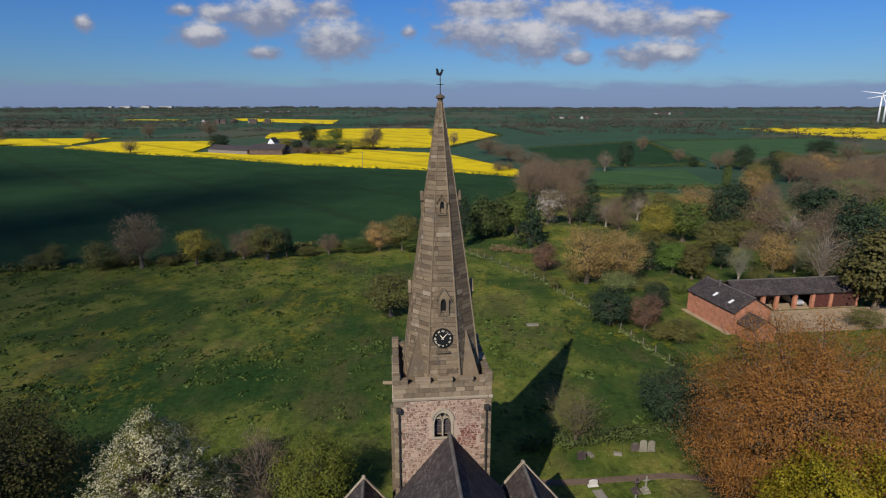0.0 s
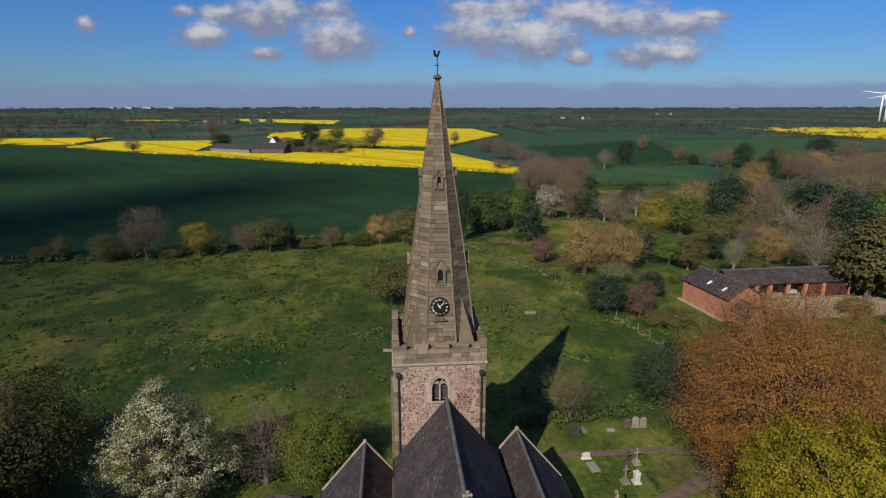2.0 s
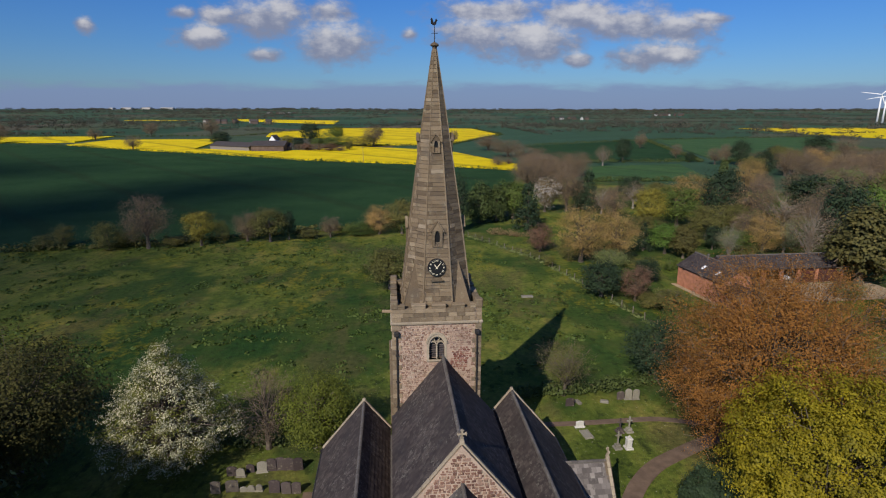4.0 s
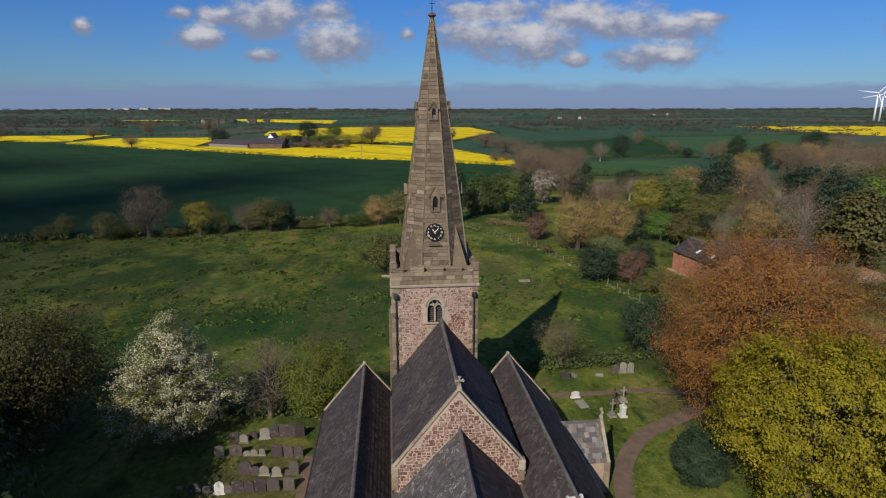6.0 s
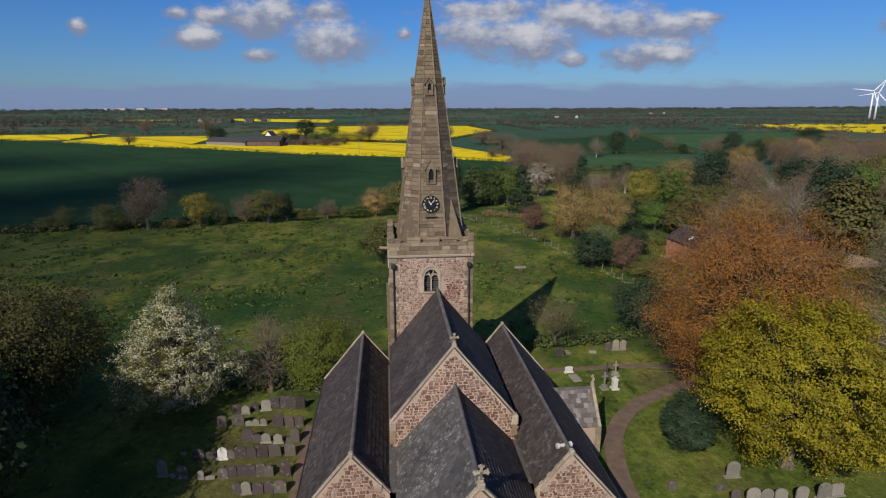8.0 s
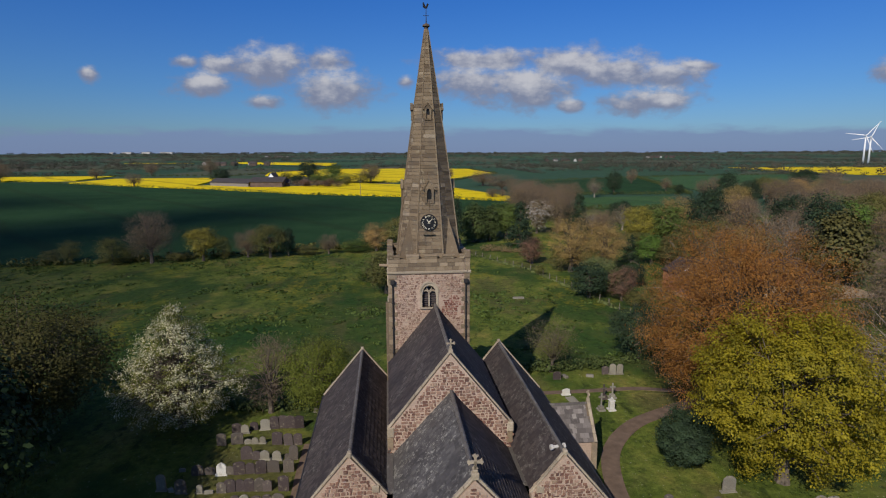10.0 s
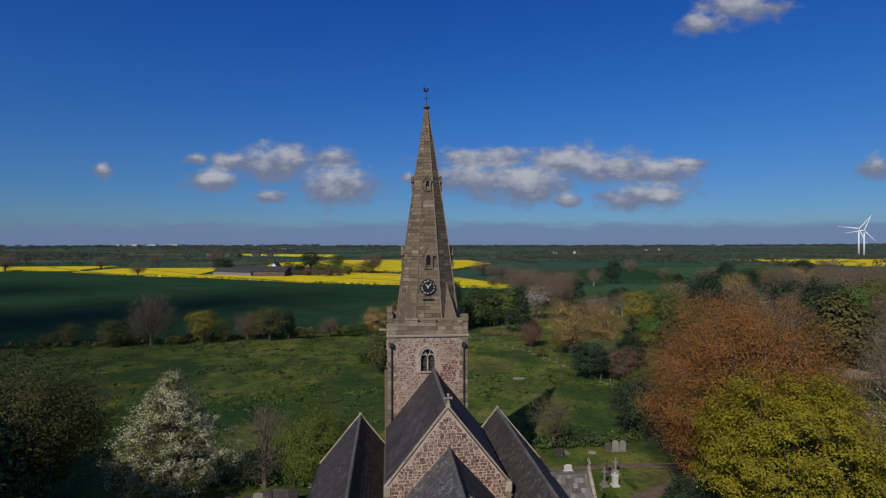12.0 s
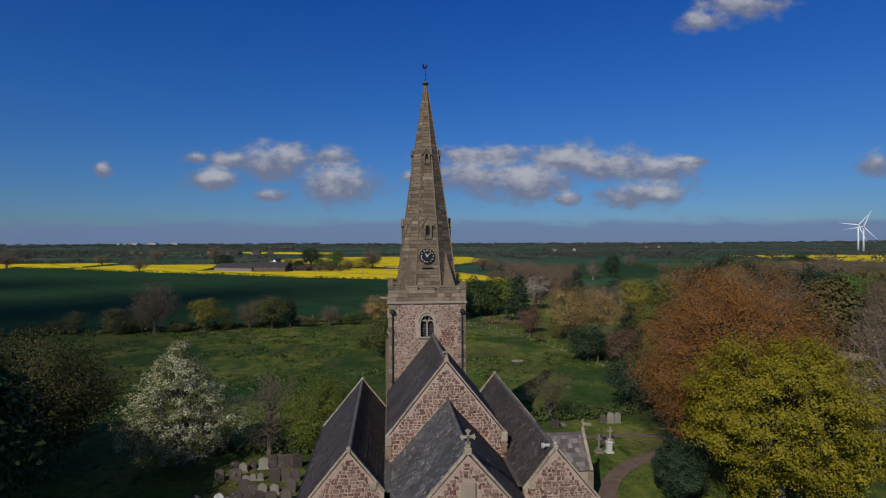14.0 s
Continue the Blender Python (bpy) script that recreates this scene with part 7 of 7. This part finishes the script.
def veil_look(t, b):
    """Added thin cloud, out of view, for shade: ragged, and thinner towards its rim."""
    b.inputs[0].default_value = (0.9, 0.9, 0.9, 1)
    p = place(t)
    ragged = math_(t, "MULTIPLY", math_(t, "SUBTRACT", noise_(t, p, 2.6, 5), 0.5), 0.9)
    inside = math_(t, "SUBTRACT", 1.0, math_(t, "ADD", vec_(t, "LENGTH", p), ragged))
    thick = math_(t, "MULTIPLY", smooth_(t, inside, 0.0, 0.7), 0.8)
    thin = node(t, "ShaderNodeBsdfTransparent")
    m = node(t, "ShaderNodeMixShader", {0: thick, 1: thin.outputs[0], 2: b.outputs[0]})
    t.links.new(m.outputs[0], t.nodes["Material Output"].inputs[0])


CLOUD_WHITE = plain("cloud_white", (0.9, 0.9, 0.9), 1.0, 0, 0.03)
DIMMING_VEIL = material("thin_shade_cloud", veil_look, 1.0)


def over(x, y, height):
    """The place at a height whose shade falls on x, y."""
    k = height / SUN.z
    return x + SUN.x * k, y + SUN.y * k, height


def cloud(x, y, rx, ry, seed):
    """A fair-weather cloud high behind the camera, whose shade lies on the land about x, y."""
    g = random.Random(seed)
    bm = bmesh.new()
    for k in range(46):
        a, r = g.uniform(0, 2 * math.pi), math.sqrt(g.random())
        s = g.uniform(22, 46) * (1.15 - 0.6 * r)
        m = Matrix.Translation((rx * r * math.cos(a), ry * r * math.sin(a), g.uniform(-6, 18))) @ Matrix.Diagonal((s * 1.5, s, s * 0.5, 1))
        bmesh.ops.create_icosphere(bm, subdivisions=2, radius=1.0, matrix=m)
    for v in bm.verts:
        v.co += v.co.normalized() * 9 * noise.noise(v.co * 0.05)
    ob = part("cloud", bm, CLOUD_WHITE, None, kind="stuff", smooth=True)
    ob.location = over(x, y, 4300.0)
    tagged(ob, "white fair-weather cloud high in the sky", "cloud")


def dimming_veil(x, y, rx, ry):
    """An unseen, thin, torn cloud sheet added to dim the land about x, y."""
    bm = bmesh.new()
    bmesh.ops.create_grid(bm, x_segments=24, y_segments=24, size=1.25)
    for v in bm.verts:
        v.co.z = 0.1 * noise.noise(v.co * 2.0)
    ob = part("cloud_edge", bm, DIMMING_VEIL, None, kind="stuff", smooth=True)
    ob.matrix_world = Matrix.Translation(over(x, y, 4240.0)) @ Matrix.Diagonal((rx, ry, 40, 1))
    tagged(ob, "unseen thin ragged cloud sheet added to dim the left meadow", "cloud")


cloud(-285, 182, 245, 140, 3)
# added out of view to take sun off the left meadow
dimming_veil(-118, 90, 132, 70)
